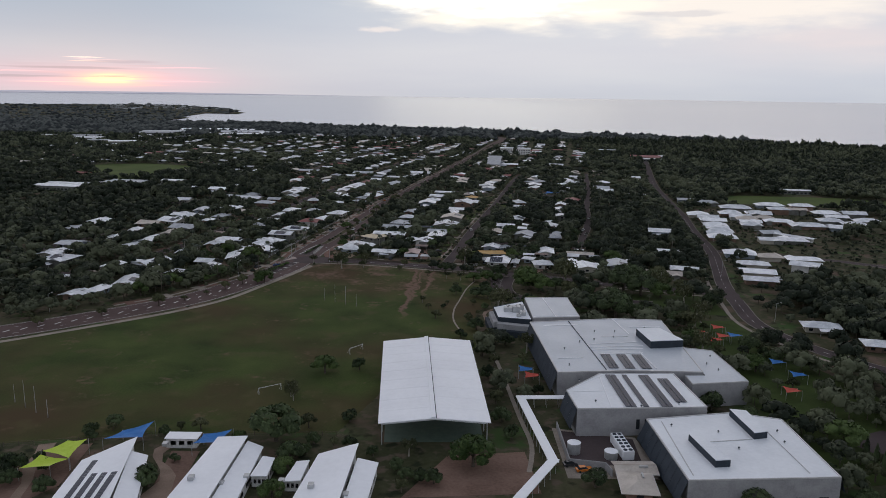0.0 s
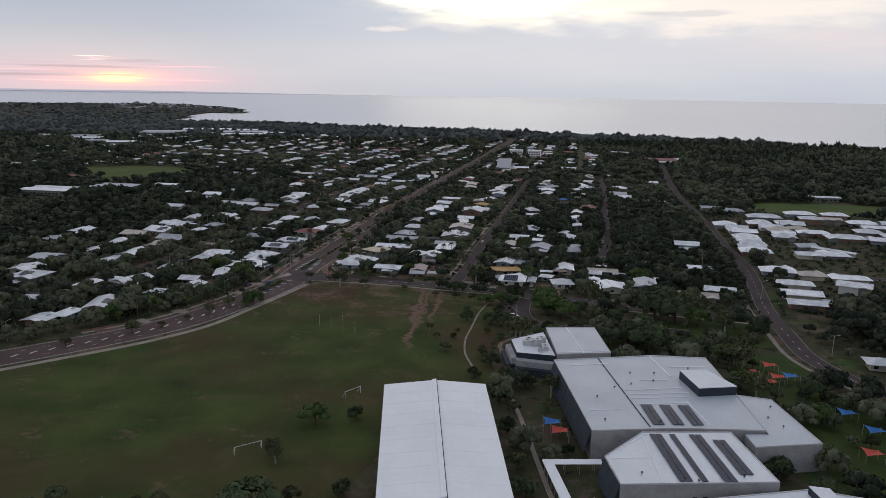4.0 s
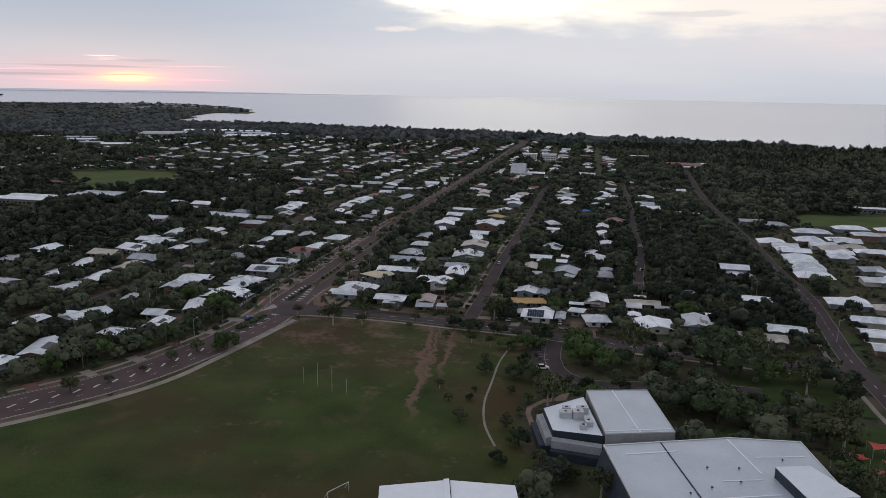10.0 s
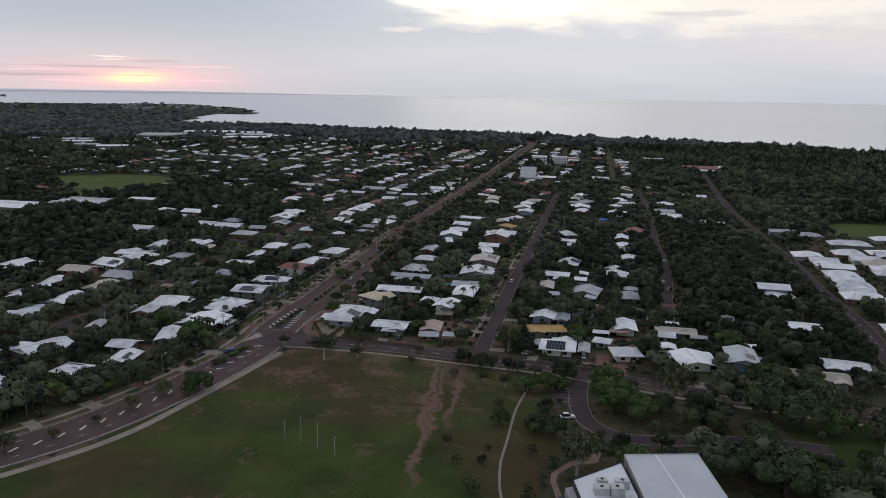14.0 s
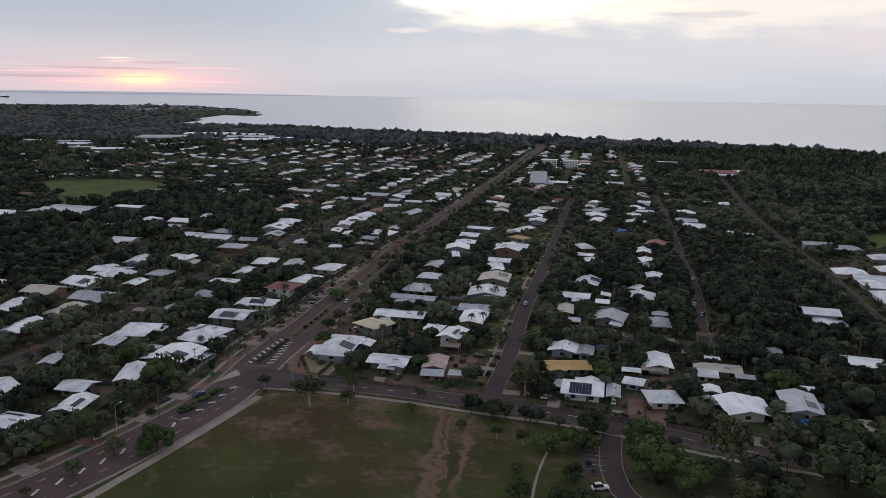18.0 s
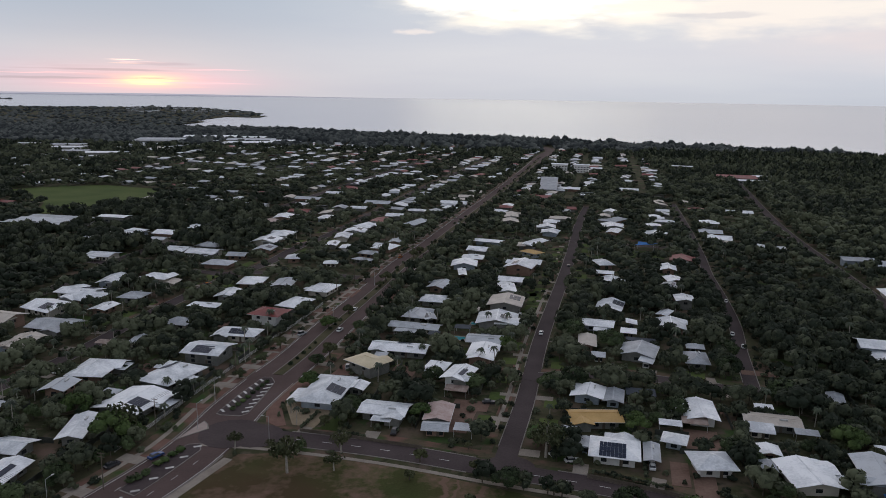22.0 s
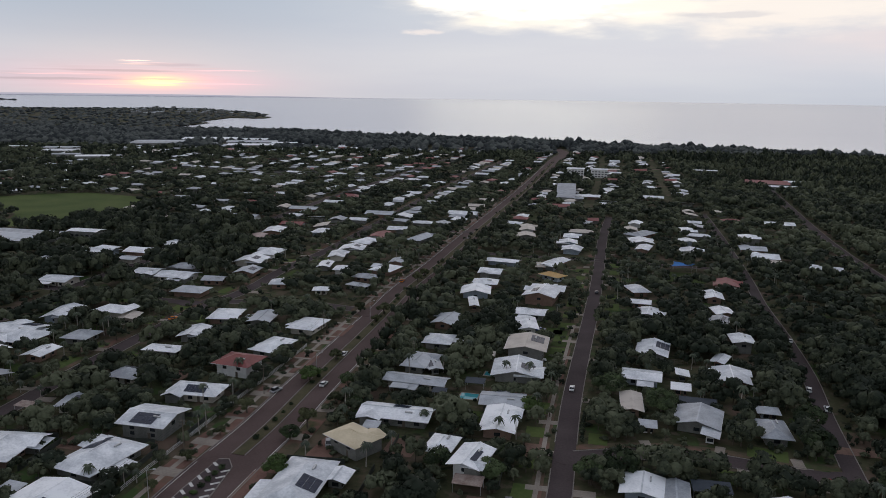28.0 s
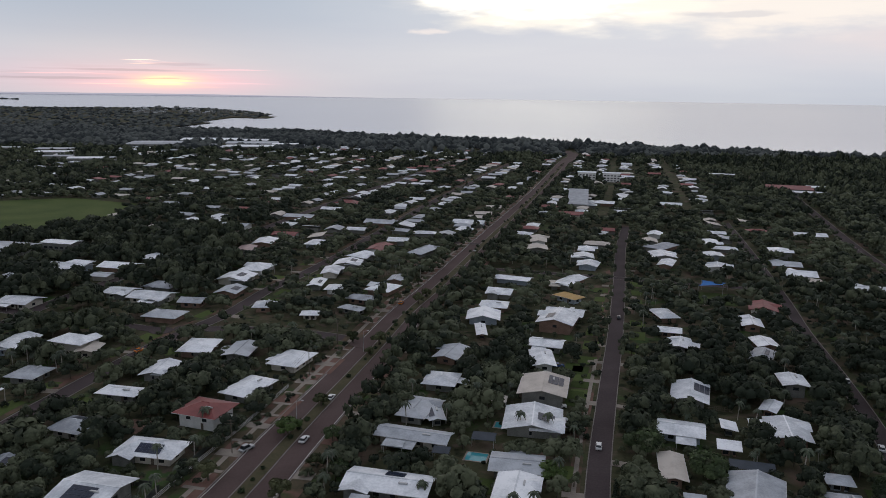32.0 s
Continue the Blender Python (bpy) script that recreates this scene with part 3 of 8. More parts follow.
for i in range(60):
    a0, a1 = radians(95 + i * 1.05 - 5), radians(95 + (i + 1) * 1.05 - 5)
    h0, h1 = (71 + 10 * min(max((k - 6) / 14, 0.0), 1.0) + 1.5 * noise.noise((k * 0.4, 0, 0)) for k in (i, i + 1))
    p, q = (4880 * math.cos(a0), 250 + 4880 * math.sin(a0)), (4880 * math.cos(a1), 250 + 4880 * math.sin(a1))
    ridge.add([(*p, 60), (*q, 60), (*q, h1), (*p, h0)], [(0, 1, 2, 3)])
# The shore's haze is added as a faint emission on the ridge itself.
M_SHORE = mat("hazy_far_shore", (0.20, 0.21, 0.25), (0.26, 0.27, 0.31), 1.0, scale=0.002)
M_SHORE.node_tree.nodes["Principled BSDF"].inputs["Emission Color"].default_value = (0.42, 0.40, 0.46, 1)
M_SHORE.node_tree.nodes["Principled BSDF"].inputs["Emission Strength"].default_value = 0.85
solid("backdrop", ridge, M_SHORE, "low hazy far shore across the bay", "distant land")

# ---- roads ----


JUNCTIONS = ((-80, 447, 10), (-72, 446, 8), (3, 431, 7.5), (15, 502, 4.4), (89, 495, 4.6), (146, 378, 8), (-62, 643, 7), (-143, 654, 5), (40, 415, 6), (-152, 650, 5))


def junction(x, y, r, material=None):
    """A paved disc that joins two roads over their kerbs."""
    pts = [(x + r * math.cos(a * math.pi / 8), y + r * math.sin(a * math.pi / 8)) for a in range(16)]
    solid("road_junction", Geo().prism(pts, 0.0, 0.116 + 0.002 * (int(x) % 5)), material or M_ROAD, "open asphalt of a street junction", "road")


def road(name, line, width, material, label):
    top = tagged(new(name, strip(line, -width / 2, width / 2, -0.2, 0.05).mesh(name, material)), label, "road", "", "structure")
    for s in (-1, 1):
        edge, run = offset(line, s * width / 2), []
        for i, q in enumerate(edge + [None]):
            if q and not any(math.hypot(q[0] - x, q[1] - y) < r for x, y, r in JUNCTIONS):
                run.append(line[i])
            else:
                if len(run) > 1:
                    part("kerb", strip(run, s * width / 2, s * (width / 2 + 0.3), -0.2, 0.17), M_KERB, top, "pale concrete kerb")
                run = []
    return top


main_road = road("road_main", MAIN, 19.0, M_ROAD_RED, "reddish dual carriageway with a planted median")
for k, (name, (line, width)) in enumerate(STREETS.items()):
    r = road("road_" + name, [(x, y) for x, y in line], width, M_ROAD, "grey asphalt side street with pale kerbs")
    r.location.z = 0.0045 * (1 + k)
    dash = Geo()
    for x, y, h in along(line, 9.0):
        if name in ("cross_street", "bush_road") and y < 900:
            dash.prism(rect(x, y, h, 3.0, 0.22), 0.056, 0.066)
    if dash.v:
        part("centre_line", dash, M_LINE, r, "broken white centre line")

for x, y, r in JUNCTIONS:
    junction(x, y, r, M_ROAD_RED if (x, y) == (-62, 643) else None)

# ---- houses ----
HOMES = [  # x, y, turn, length, width, roof form, roof colour, solar panels: one list for each part of the suburb
    [
     (-117.2, 463.2, -16, 15.9, 18, 'g', 'w', 1), (-124.9, 442.8, 9, 6.5, 16.6, 'g', 'w', 0), (-143.8, 491, -1, 12.5, 16.9, 'h', 'w', 0),
     (-114.5, 487.8, -20, 13.8, 19.5, 'h', 'w', 1), (-145, 469.4, -2, 7.5, 9.6, 'g', 'b', 0), (-130.6, 414.4, -4, 7.8, 12.3, 'g', 'w', 1),
     (-137, 429.1, -10, 9.6, 8.6, 'g', 'w', 0), (-159.9, 454.3, 4, 4.9, 8.9, 'g', 'b', 0), (-56.7, 477.9, -8, 12.5, 23.9, 'h', 'w', 1),
     (-47.3, 482.4, -11, 5.6, 6.3, 'g', 'w', 0), (-35.4, 463.1, -10, 14.4, 9.4, 'g', 'w', 0), (-18, 461.5, -5, 7.3, 12.4, 'g', 'r', 0),
    ],
    [
     (-18.6, 451.5, -3, 7.1, 5.5, 'g', 'b', 0), (-46.4, 501.9, -40, 12.9, 9.9, 'h', 'y', 0), (-21, 502.4, -16, 7, 10.8, 'h', 'w', 0),
     (-12.3, 491.6, -20, 8.2, 12.8, 'g', 'w', 1), (33.5, 439.9, -11, 13.2, 12.1, 'h', 'w', 1), (25.7, 443.9, -12, 3.2, 6, 'g', 'b', 0),
     (43.8, 438.9, -11, 3.2, 10.6, 'g', 'b', 0), (31.1, 462.1, 3, 15.5, 8.5, 'g', 'o', 0), (32.1, 482.7, -15, 9.8, 10.5, 'g', 'w', 0),
     (40.2, 480.4, -12, 5.6, 10.7, 'g', 'b', 0), (52.7, 448.4, -21, 6.1, 6.3, 'h', 'w', 0), (59.2, 434, 2, 10.4, 10.1, 'h', 'w', 0),
    ],
    [
     (66, 469.6, -7, 9, 15.1, 'g', 'w', 0), (86.6, 463.6, -11, 16.1, 7.8, 'g', 't', 0), (80.8, 457.3, -13, 7.1, 4.9, 's', 'w', 0),
     (83.2, 428.3, 1, 12.2, 15, 'g', 'w', 0), (77.9, 442.9, -9, 5.4, 5.8, 'g', 'w', 0), (74.6, 432.7, -9, 3.2, 5.9, 'g', 'b', 0),
     (101.7, 427.3, -11, 10.2, 17.3, 'g', 'b', 1), (155, 528.6, -2, 9.2, 14.3, 'g', 'w', 0), (115.2, 482.4, -18, 4.1, 12, 'g', 'b', 0),
     (78.9, 520.4, -8, 7.9, 13.2, 'h', 'b', 0), (-108.9, 510.3, -10, 14.9, 13.9, 'g', 'w', 1), (-105.7, 537, -7, 17.3, 10.1, 'h', 'w', 1),
    ],
    [
     (-98.9, 561.2, -15, 14.1, 12.2, 'h', 'R', 0), (-92.8, 584.8, -20, 10.4, 16.9, 'h', 'w', 0), (-129.6, 598.6, 0, 9.3, 13.8, 'g', 'w', 0),
     (-133.8, 576.6, -8, 13.6, 6.7, 'h', 'w', 0), (-135.1, 549.7, -14, 10.8, 9.4, 'h', 'b', 1), (-198.7, 621.1, 2, 10.5, 18.3, 'g', 'w', 0),
     (-173.8, 590.1, -8, 10.3, 11.1, 'h', 'b', 0), (-178.6, 569.1, -8, 7.4, 11.3, 'g', 'w', 0), (-125.3, 625.1, 0, 11.8, 15.7, 'h', 'w', 0),
     (-107.5, 622.6, -2, 9.2, 15.8, 'g', 'b', 0), (-142.7, 524.3, 2, 5, 10.3, 'g', 'b', 1), (-166.7, 617.5, 6, 7, 10.2, 'g', 't', 0),
    ],
    [
     (-36.4, 523.6, -10, 22, 10.2, 'g', 'w', 1), (-32.7, 552.5, -13, 21.3, 7.3, 'g', 'b', 0), (-33.4, 572.5, -14, 8.3, 15.5, 'h', 'b', 0),
     (-27.5, 568.7, 12, 4, 9.6, 'g', 'b', 1), (-27.4, 598.3, -9, 10.7, 12.1, 'h', 'w', 0), (-85.2, 613.9, -15, 11.4, 16.3, 'h', 'w', 0),
     (-25.2, 627, -18, 8.7, 15.5, 'g', 'b', 0), (-3.8, 521, -9, 9.9, 18.2, 'g', 'w', 0), (-2.7, 536.9, -6, 13.8, 10.1, 'g', 'b', 0),
     (3.3, 566.6, -6, 16.8, 16.9, 'g', 'w', 1), (8.2, 590.5, -9, 15, 17.7, 'g', 't', 1), (9.9, 623.9, 2, 7.7, 17.4, 'g', 'w', 0),
    ],
    [
     (13, 642.6, -14, 12.9, 10, 'g', 'w', 1), (58.4, 593.8, -16, 11.3, 17.4, 'g', 'w', 1), (48.1, 563.9, -14, 13, 9.9, 'g', 'w', 0),
     (63.5, 567.7, -10, 3.7, 5.8, 's', 'w', 0), (59.5, 553.4, -13, 5.6, 4.1, 's', 'w', 0), (39.7, 538.6, -8, 5.9, 14.9, 'g', 't', 0),
     (58.5, 527.6, -20, 12.9, 14.7, 'g', 'b', 0), (59.1, 516.3, -22, 4.1, 4.7, 's', 'w', 0), (41.5, 521.4, -10, 4.3, 3.3, 's', 'b', 0),
     (96.8, 635.7, -26, 7.5, 13.8, 'g', 'b', 1), (103.5, 652.3, 0, 8.1, 11.3, 'g', 'w', 0), (82.4, 584.9, -31, 4.3, 9.7, 'g', 'w', 0),
    ],
    [
     (68.7, 651.5, -3, 7.7, 7.4, 'g', 'w', 0), (-148.2, 738.8, -6, 15.7, 17, 'g', 'w', 1), (-144, 763.5, -11, 13.4, 18.2, 'h', 'w', 0),
     (-153.3, 689.8, -3, 11, 8.9, 'g', 'b', 0), (-117.2, 686.1, 5, 8.6, 10.2, 'h', 'w', 0), (-102.1, 731.6, 0, 6.6, 14.8, 'g', 'w', 1),
     (-90.7, 722, -3, 7.9, 9.8, 'h', 'w', 0), (-65.7, 724.8, -20, 12.9, 15.2, 'h', 'w', 1), (-61, 745.9, -7, 7.5, 11.6, 'g', 'b', 0),
     (-72.7, 703.6, -17, 15, 7.8, 'h', 'b', 0), (-75, 686.3, -27, 11.6, 5.8, 'h', 'b', 0), (-92.7, 675.2, 5, 7.5, 6.2, 'h', 'w', 0),
    ],
    [
     (-100.3, 760.3, 3, 9, 18, 'g', 'w', 0), (-94.7, 782.1, -3, 14.2, 14.6, 'g', 'w', 1), (-89.3, 804.7, -30, 12.9, 16.1, 'h', 'w', 0),
     (-83.3, 830.4, -13, 10.9, 21.7, 'g', 'R', 0), (-167.5, 815.5, 1, 9.6, 15.7, 'g', 'r', 0), (-162.4, 841.2, 2, 12.5, 20, 'g', 'w', 0),
     (-155.4, 868.4, -5, 16.8, 12, 'g', 'R', 0), (-73.2, 856.2, -6, 13.5, 11.5, 'g', 'w', 0), (-53.4, 824.1, -22, 10.1, 26.8, 'h', 'b', 0),
     (-128.5, 841, -8, 8.3, 16.9, 'h', 'w', 0), (20.1, 672.3, -16, 15.2, 18.8, 'g', 'w', 1), (25, 688.9, -14, 16.6, 11.6, 'g', 'w', 0),
    ],
    [
     (29.6, 718.5, -44, 12.8, 7.8, 'h', 'o', 0), (33.1, 751.7, -32, 9.3, 24.2, 'g', 'w', 0), (24.5, 745.5, -4, 4.8, 12.7, 'h', 't', 0),
     (49.1, 796, -16, 11.4, 14.5, 'g', 'w', 0), (53.4, 842.5, -9, 9.8, 14, 'h', 'w', 0), (48.9, 818.8, -5, 11.4, 13.2, 'g', 'w', 0),
     (2.7, 753.7, -18, 18.9, 8.6, 'g', 'w', 0), (-4.8, 723.7, -15, 12.1, 11.6, 'g', 'w', 1), (-8.3, 698.5, -7, 12.5, 10.9, 'h', 'w', 0),
     (-13.2, 680.1, -2, 14, 14.9, 'g', 'w', 0), (-14.2, 659.1, 4, 3.3, 15.3, 'g', 'w', 0), (71, 691.2, 10, 8.3, 14.3, 'h', 'w', 0),
    ],
    [
     (68, 666.8, -13, 9.2, 7.4, 'g', 'w', 0), (67.9, 648.4, -17, 6.6, 12.8, 'g', 'w', 0), (100.3, 829.4, -2, 14.7, 18.2, 'g', 'w', 0),
     (97.5, 804.9, -21, 8, 17.7, 'g', 'w', 0), (106.9, 858.4, -39, 11.8, 23.5, 'h', 'b', 0), (111.3, 906.3, -17, 9.7, 14.8, 'g', 'w', 0),
     (144.2, 878.7, -8, 9.7, 17.1, 'h', 'w', 0), (133.7, 833.8, -3, 10.8, 12.6, 'g', 'w', 0), (23.6, 873.5, -3, 10.5, 23.5, 'g', 't', 0),
     (21, 843.1, -1, 12.4, 14.2, 'g', 't', 0), (-188, 518, -11, 9, 16, 'g', 't', 0), (-165, 422, -31, 16, 17, 'g', 'w', 1),
    ],
    [
     (-143, 401, -13, 11, 9, 'h', 'w', 1), (-162, 380, 4, 10, 19, 'g', 'w', 1), (-193, 492, -4, 9, 19, 'g', 'w', 0),
     (-218, 501, 0, 6, 19, 'g', 'w', 0), (-216, 522, 5, 7, 20, 'g', 'w', 0), (-188, 517, -1, 9, 17, 'g', 't', 0),
     (-203.5, 567.9, -25, 18, 16, 'g', 'w', 1), (82.9, 535.7, -11, 6, 5, 'h', 'b', 0), (80.7, 565.9, -11, 11, 15, 's', 'w', 0),
     (96.4, 603.8, -7, 8, 11, 's', 'w', 0), (107.7, 682.1, -11, 8, 15, 'g', 'w', 0), (-26.8, 938.3, -11, 24, 14, 'g', 'w', 0),
    ],
    [
     (11.1, 961.6, -11, 13, 14, 'g', 'w', 0), 
     (191.9, 751.1, -11, 20, 14, 'g', 'w', 0), (124.8, 758.8, -12, 9, 14, 'h', 'w', 0), (168.9, 783.5, -11, 16, 14, 'g', 'w', 0),
     (126.4, 798.8, -14, 13, 14, 'g', 'w', 0), (170.5, 810.1, -11, 16, 14, 'g', 'b', 0), (178.9, 844.2, -11, 12, 14, 'h', 'w', 0),
     (227.7, 917.7, -11, 22, 14, 'g', 'w', 0), (-96, 928.9, -11, 23, 14, 'g', 'b', 0), (-185.8, 540.5, -12, 18, 14, 'g', 'b', 0),
    ],
    [
     (-204.1, 596.1, -12, 19, 13, 'g', 'w', 1), (-233.8, 681.1, -11, 16, 13, 'g', 'w', 0), (-176.3, 696.5, -11, 19, 14, 'g', 'w', 0),
     (-195, 703.2, -11, 13, 12, 'g', 'w', 0), (-249.6, 752.1, -11, 23, 14, 'g', 'w', 0), (-222, 757.8, -11, 21, 14, 'g', 'w', 0),
     (-203.5, 900.8, -11, 24, 14, 'g', 'b', 0), (-165, 949.5, -10, 24, 14, 'g', 'b', 0), (60.5, 995.1, -11, 24, 14, 'g', 'R', 0),
     (98.7, 1070.1, -11, 17, 14, 'g', 'w', 0), (159.6, 1066.4, -13, 19, 14, 'g', 'w', 0), (-81.2, 982.1, -11, 24, 14, 'h', 'w', 0),
    ],
    [
     (-141, 1032.2, -11, 21, 14, 'h', 'R', 0), (-234, 447, -14, 11, 15, 'g', 'w', 0), (-219, 424, -14, 16, 15, 'h', 'w', 1),
     (-198, 470, -14, 9, 15, 'g', 'w', 0), (-182, 407, -14, 7, 14, 'g', 'w', 0), (-170, 363, -14, 7, 12, 'h', 'w', 0),
     (-177, 354, -14, 10, 11, 'g', 'w', 0), (-195, 384, -14, 10, 10, 'g', 'w', 0), (-196.3, 586.3, -14, 16, 15, 'h', 'w', 0),
     (-211.7, 543.5, -14, 16, 13, 'g', 't', 0), (-260.9, 528.8, -14, 9, 15, 'g', 'b', 0), (-253.4, 561, -14, 20, 14, 'h', 'w', 0),
    ],
    [
     (-237, 476, -14, 15, 13, 'g', 'b', 0), (166, 316, -13, 15, 8, 'h', 'w', 1), (177, 292, -13, 10, 9, 'h', 'w', 0),
    ],
]
rng = random.Random(4)


def roof_geo(form, l, w, eave, pitch, over=0.9):
    """Roof slab over a length l (ridge along it) and a width w; returns it with its ridge height."""
    g, hl, hw, t = Geo(), l / 2 + over, w / 2 + over, 0.14
    rise = hw * math.tan(pitch)
    if form == "s":
        rise = 2 * hw * math.tan(pitch * 0.6)
        g.prism([(-hl, -hw), (hl, -hw), (hl, hw), (-hl, hw)], [eave, eave, eave + rise, eave + rise], [eave + t, eave + t, eave + rise + t, eave + rise + t])
    else:
        inset = hw * 0.95 if form == "h" else 0.0
        top = [(-hl + inset, 0, eave + rise), (hl - inset, 0, eave + rise)]
        low = [(-hl, -hw, eave), (hl, -hw, eave), (hl, hw, eave), (-hl, hw, eave)]
        pts = low + top
        up = [(x, y, z + t) for x, y, z in pts]
        faces = [(0, 1, 5, 4), (2, 3, 4, 5), (1, 2, 5), (3, 0, 4)] if form == "h" else [(0, 1, 5, 4), (2, 3, 4, 5)]
        n = len(pts)
        g.add(pts + up, [tuple(i + n for i in f) for f in faces] + [f[::-1] for f in faces] + [(0, n, n + 1, 1)[::-1], (2, n + 2, n + 3, 3)[::-1]]
              + ([(1, n + 1, n + 2, 2)[::-1], (3, n + 3, n, 0)[::-1]] if form == "h" else [(1, n + 1, n + 5, 5)[::-1], (2, 5, n + 5, n + 2)[::-1], (0, 4, n + 4, n)[::-1], (3, n + 3, n + 4, 4)[::-1]]))
    return g, rise


def slope_z(form, w, eave, pitch, v, over=0.9):
    hw = w / 2 + over
    return eave + 0.14 + ((v + hw) * math.tan(pitch * 0.6) if form == "s" else (hw - abs(v)) * math.tan(pitch))


def slope_box(g, form, w, eave, pitch, u0, v0, u1, v1, lift=0.06, t=0.05):
    za, zb = slope_z(form, w, eave, pitch, v0) + lift, slope_z(form, w, eave, pitch, v1) + lift
    g.prism([(u0, v0), (u1, v0), (u1, v1), (u0, v1)], [za, za, zb, zb], [za + t, za + t, zb + t, zb + t])


def wall_ring(l, w, z0, z1, gable=0.0, t=0.2):
    g = Geo()
    for s in (-1, 1):
        g.box(-l / 2, min(s * w / 2, s * (w / 2 - t)), z0, l / 2, max(s * w / 2, s * (w / 2 - t)), z1)
        x0, x1 = min(s * l / 2, s * (l / 2 - t)), max(s * l / 2, s * (l / 2 - t))
        ends = [(x0, -w / 2 + t, z0), (x0, w / 2 - t, z0), (x0, w / 2 - t, z1), (x0, 0, z1 + gable), (x0, -w / 2 + t, z1)]
        g.add(ends + [(x1, y, z) for _, y, z in ends], [(0, 1, 2, 3, 4)[::-1], (5, 6, 7, 8, 9), (0, 5, 6, 1)[::-1], (1, 6, 7, 2)[::-1], (2, 7, 8, 3)[::-1], (3, 8, 9, 4)[::-1], (4, 9, 5, 0)[::-1]])
    return g


def house(x, y, ang, l, w, form, colour, solar, detail=2):
    if form == "s" and l * w > 75:
        form = "g"
    if w > l:
        l, w, ang = w, l, ang + 90
    raised = (rng.random() < 0.13 and l > 9) or (colour == "R" and y < 620)
    eave = 4.6 if raised else 2.75
    if l * w < 70:
        eave = 2.4
    pitch = radians(rng.uniform(9, 15) if form != "h" else rng.uniform(14, 20))
    words = {"g": "gabled", "h": "hipped", "s": "single-slope"}[form]
    kind = "two-storey house" if raised else "house" if l * w >= 70 else "outbuilding"
    label = f"{kind} with {ROOF_WORD[colour]} {words} steel roof" + (" and solar panels" if solar else " among trees")
    root = thing("house", pose(x, y, 0, 0, 0, ang), label, "house", "houses of the suburb")
    wl_, ww_ = l - 1.8, w - 1.8
    # Darker wall tones are drawn more often, to carry the shade under the eaves.
    wall = part("wall", wall_ring(wl_, ww_, 0, eave, (ww_ / 2) * math.tan(pitch) if form == "g" else 0.0), WALLS[1 if colour == "R" else rng.choice((0, 1, 2, 3, 3, 4, 4, 4))], root)
    g, rise = roof_geo(form, l - 0.4, w - 0.4, eave, pitch)
    roof = part("roof", g, ROOFS[colour], root)
    if form != "s" and detail:
        hl = (l - 0.4) / 2 + 0.9 - ((w / 2 + 0.7) * 0.95 if form == "h" else 0)
        part("ridge_cap", Geo().box(-hl, -0.22, eave + rise + 0.10, hl, 0.22, eave + rise + 0.2), ROOFS[colour], roof)
    if form != "s" and l > 12 and w > 8 and rng.random() < 0.6:      # a cross gable
        s, ww = rng.choice((-1, -1, 1)), w * rng.uniform(0.45, 0.6)
        u, d = rng.choice((-1, 1)) * (l / 2 - ww / 2 - 0.6), w / 2 + rng.uniform(0.6, 2.4)
        g, rr = roof_geo("g", d, ww, eave + 0.02, pitch * 0.97)
        g.v = [(u - q * s, s * (p + d / 2), z) for p, q, z in g.v]
        part("cross_gable_roof", g, ROOFS[colour], root)
        y0, y1 = sorted((0.0, s * (d - 0.3)))
        e = Geo().box(u - ww / 2 + 0.2, y0, 0, u + ww / 2 - 0.2, y1, eave)
        part("cross_gable_wall", e, WALLS[4], root)
    if detail > 1:
        n = max(2, int(l / 5))
        for s in (-1, 1):
            for i in range(n):
                u = -wl_ / 2 + (i + 0.5) * wl_ / n + rng.uniform(-0.4, 0.4)
                v0, v1 = sorted((s * ww_ / 2, s * (ww_ / 2 + 0.04)))
                floor = eave - 1.95
                part("window", Geo().box(u - 0.8, v0, floor, u + 0.8, v1, floor + 1.2), M_GLASS, root)
                if raised and rng.random() < 0.5:
                    part("window", Geo().box(u - 0.7, v0, 0.9, u + 0.7, v1, 2.0), M_GLASS, root)
        for s in (-1, 1):
            u0, u1 = sorted((s * wl_ / 2, s * (wl_ / 2 + 0.04)))
            part("window", Geo().box(u0, -1.0, eave - 1.9, u1, 0.8, eave - 0.8), M_GLASS, root)
        v0, v1 = sorted((-ww_ / 2, -ww_ / 2 - 0.05))
        part("door", Geo().box(wl_ / 6 - 0.45, v0, 0.02, wl_ / 6 + 0.45, v1, 2.05), M_WOOD, root)
        hl, hw = (l - 0.4) / 2 + 0.9, (w - 0.4) / 2 + 0.9
        for s in (-1, 1):
            v0, v1 = sorted((s * hw, s * (hw + 0.12)))
            if form != "s" or s < 0:
                part("gutter", Geo().box(-hl, v0, eave - 0.02, hl, v1, eave + 0.12), M_FRAME, roof)
        if rng.random() < 0.5 and l > 9:
            hot = Geo().box(-1.2, 0, 0, 1.2, 0.5, 0.45)
            vv = -w * 0.22
            zz = slope_z(form, w - 0.4, eave, pitch, vv + 0.5) + 0.0
            hot.v = [(a + l * 0.2, b + vv, c + zz - 0.05) for a, b, c in hot.v]
            part("water_heater", hot, M_STEEL, roof, "solar water heater tank")
        if l > 12 and rng.random() < 0.55:      # a lower wing or carport
            s, d = rng.choice((-1, 1)), rng.uniform(3.5, 5.5)
            u0 = rng.uniform(-l / 2 + 0.5, 0)
            u1 = u0 + l * 0.45
            v0, v1 = sorted((s * (w / 2 - 0.2), s * (w / 2 + d)))
            zi, zo = min(eave, 3.2) - 0.05, min(eave, 3.2) - 0.45
            tops = [zo, zo, zi, zi] if s < 0 else [zi, zi, zo, zo]
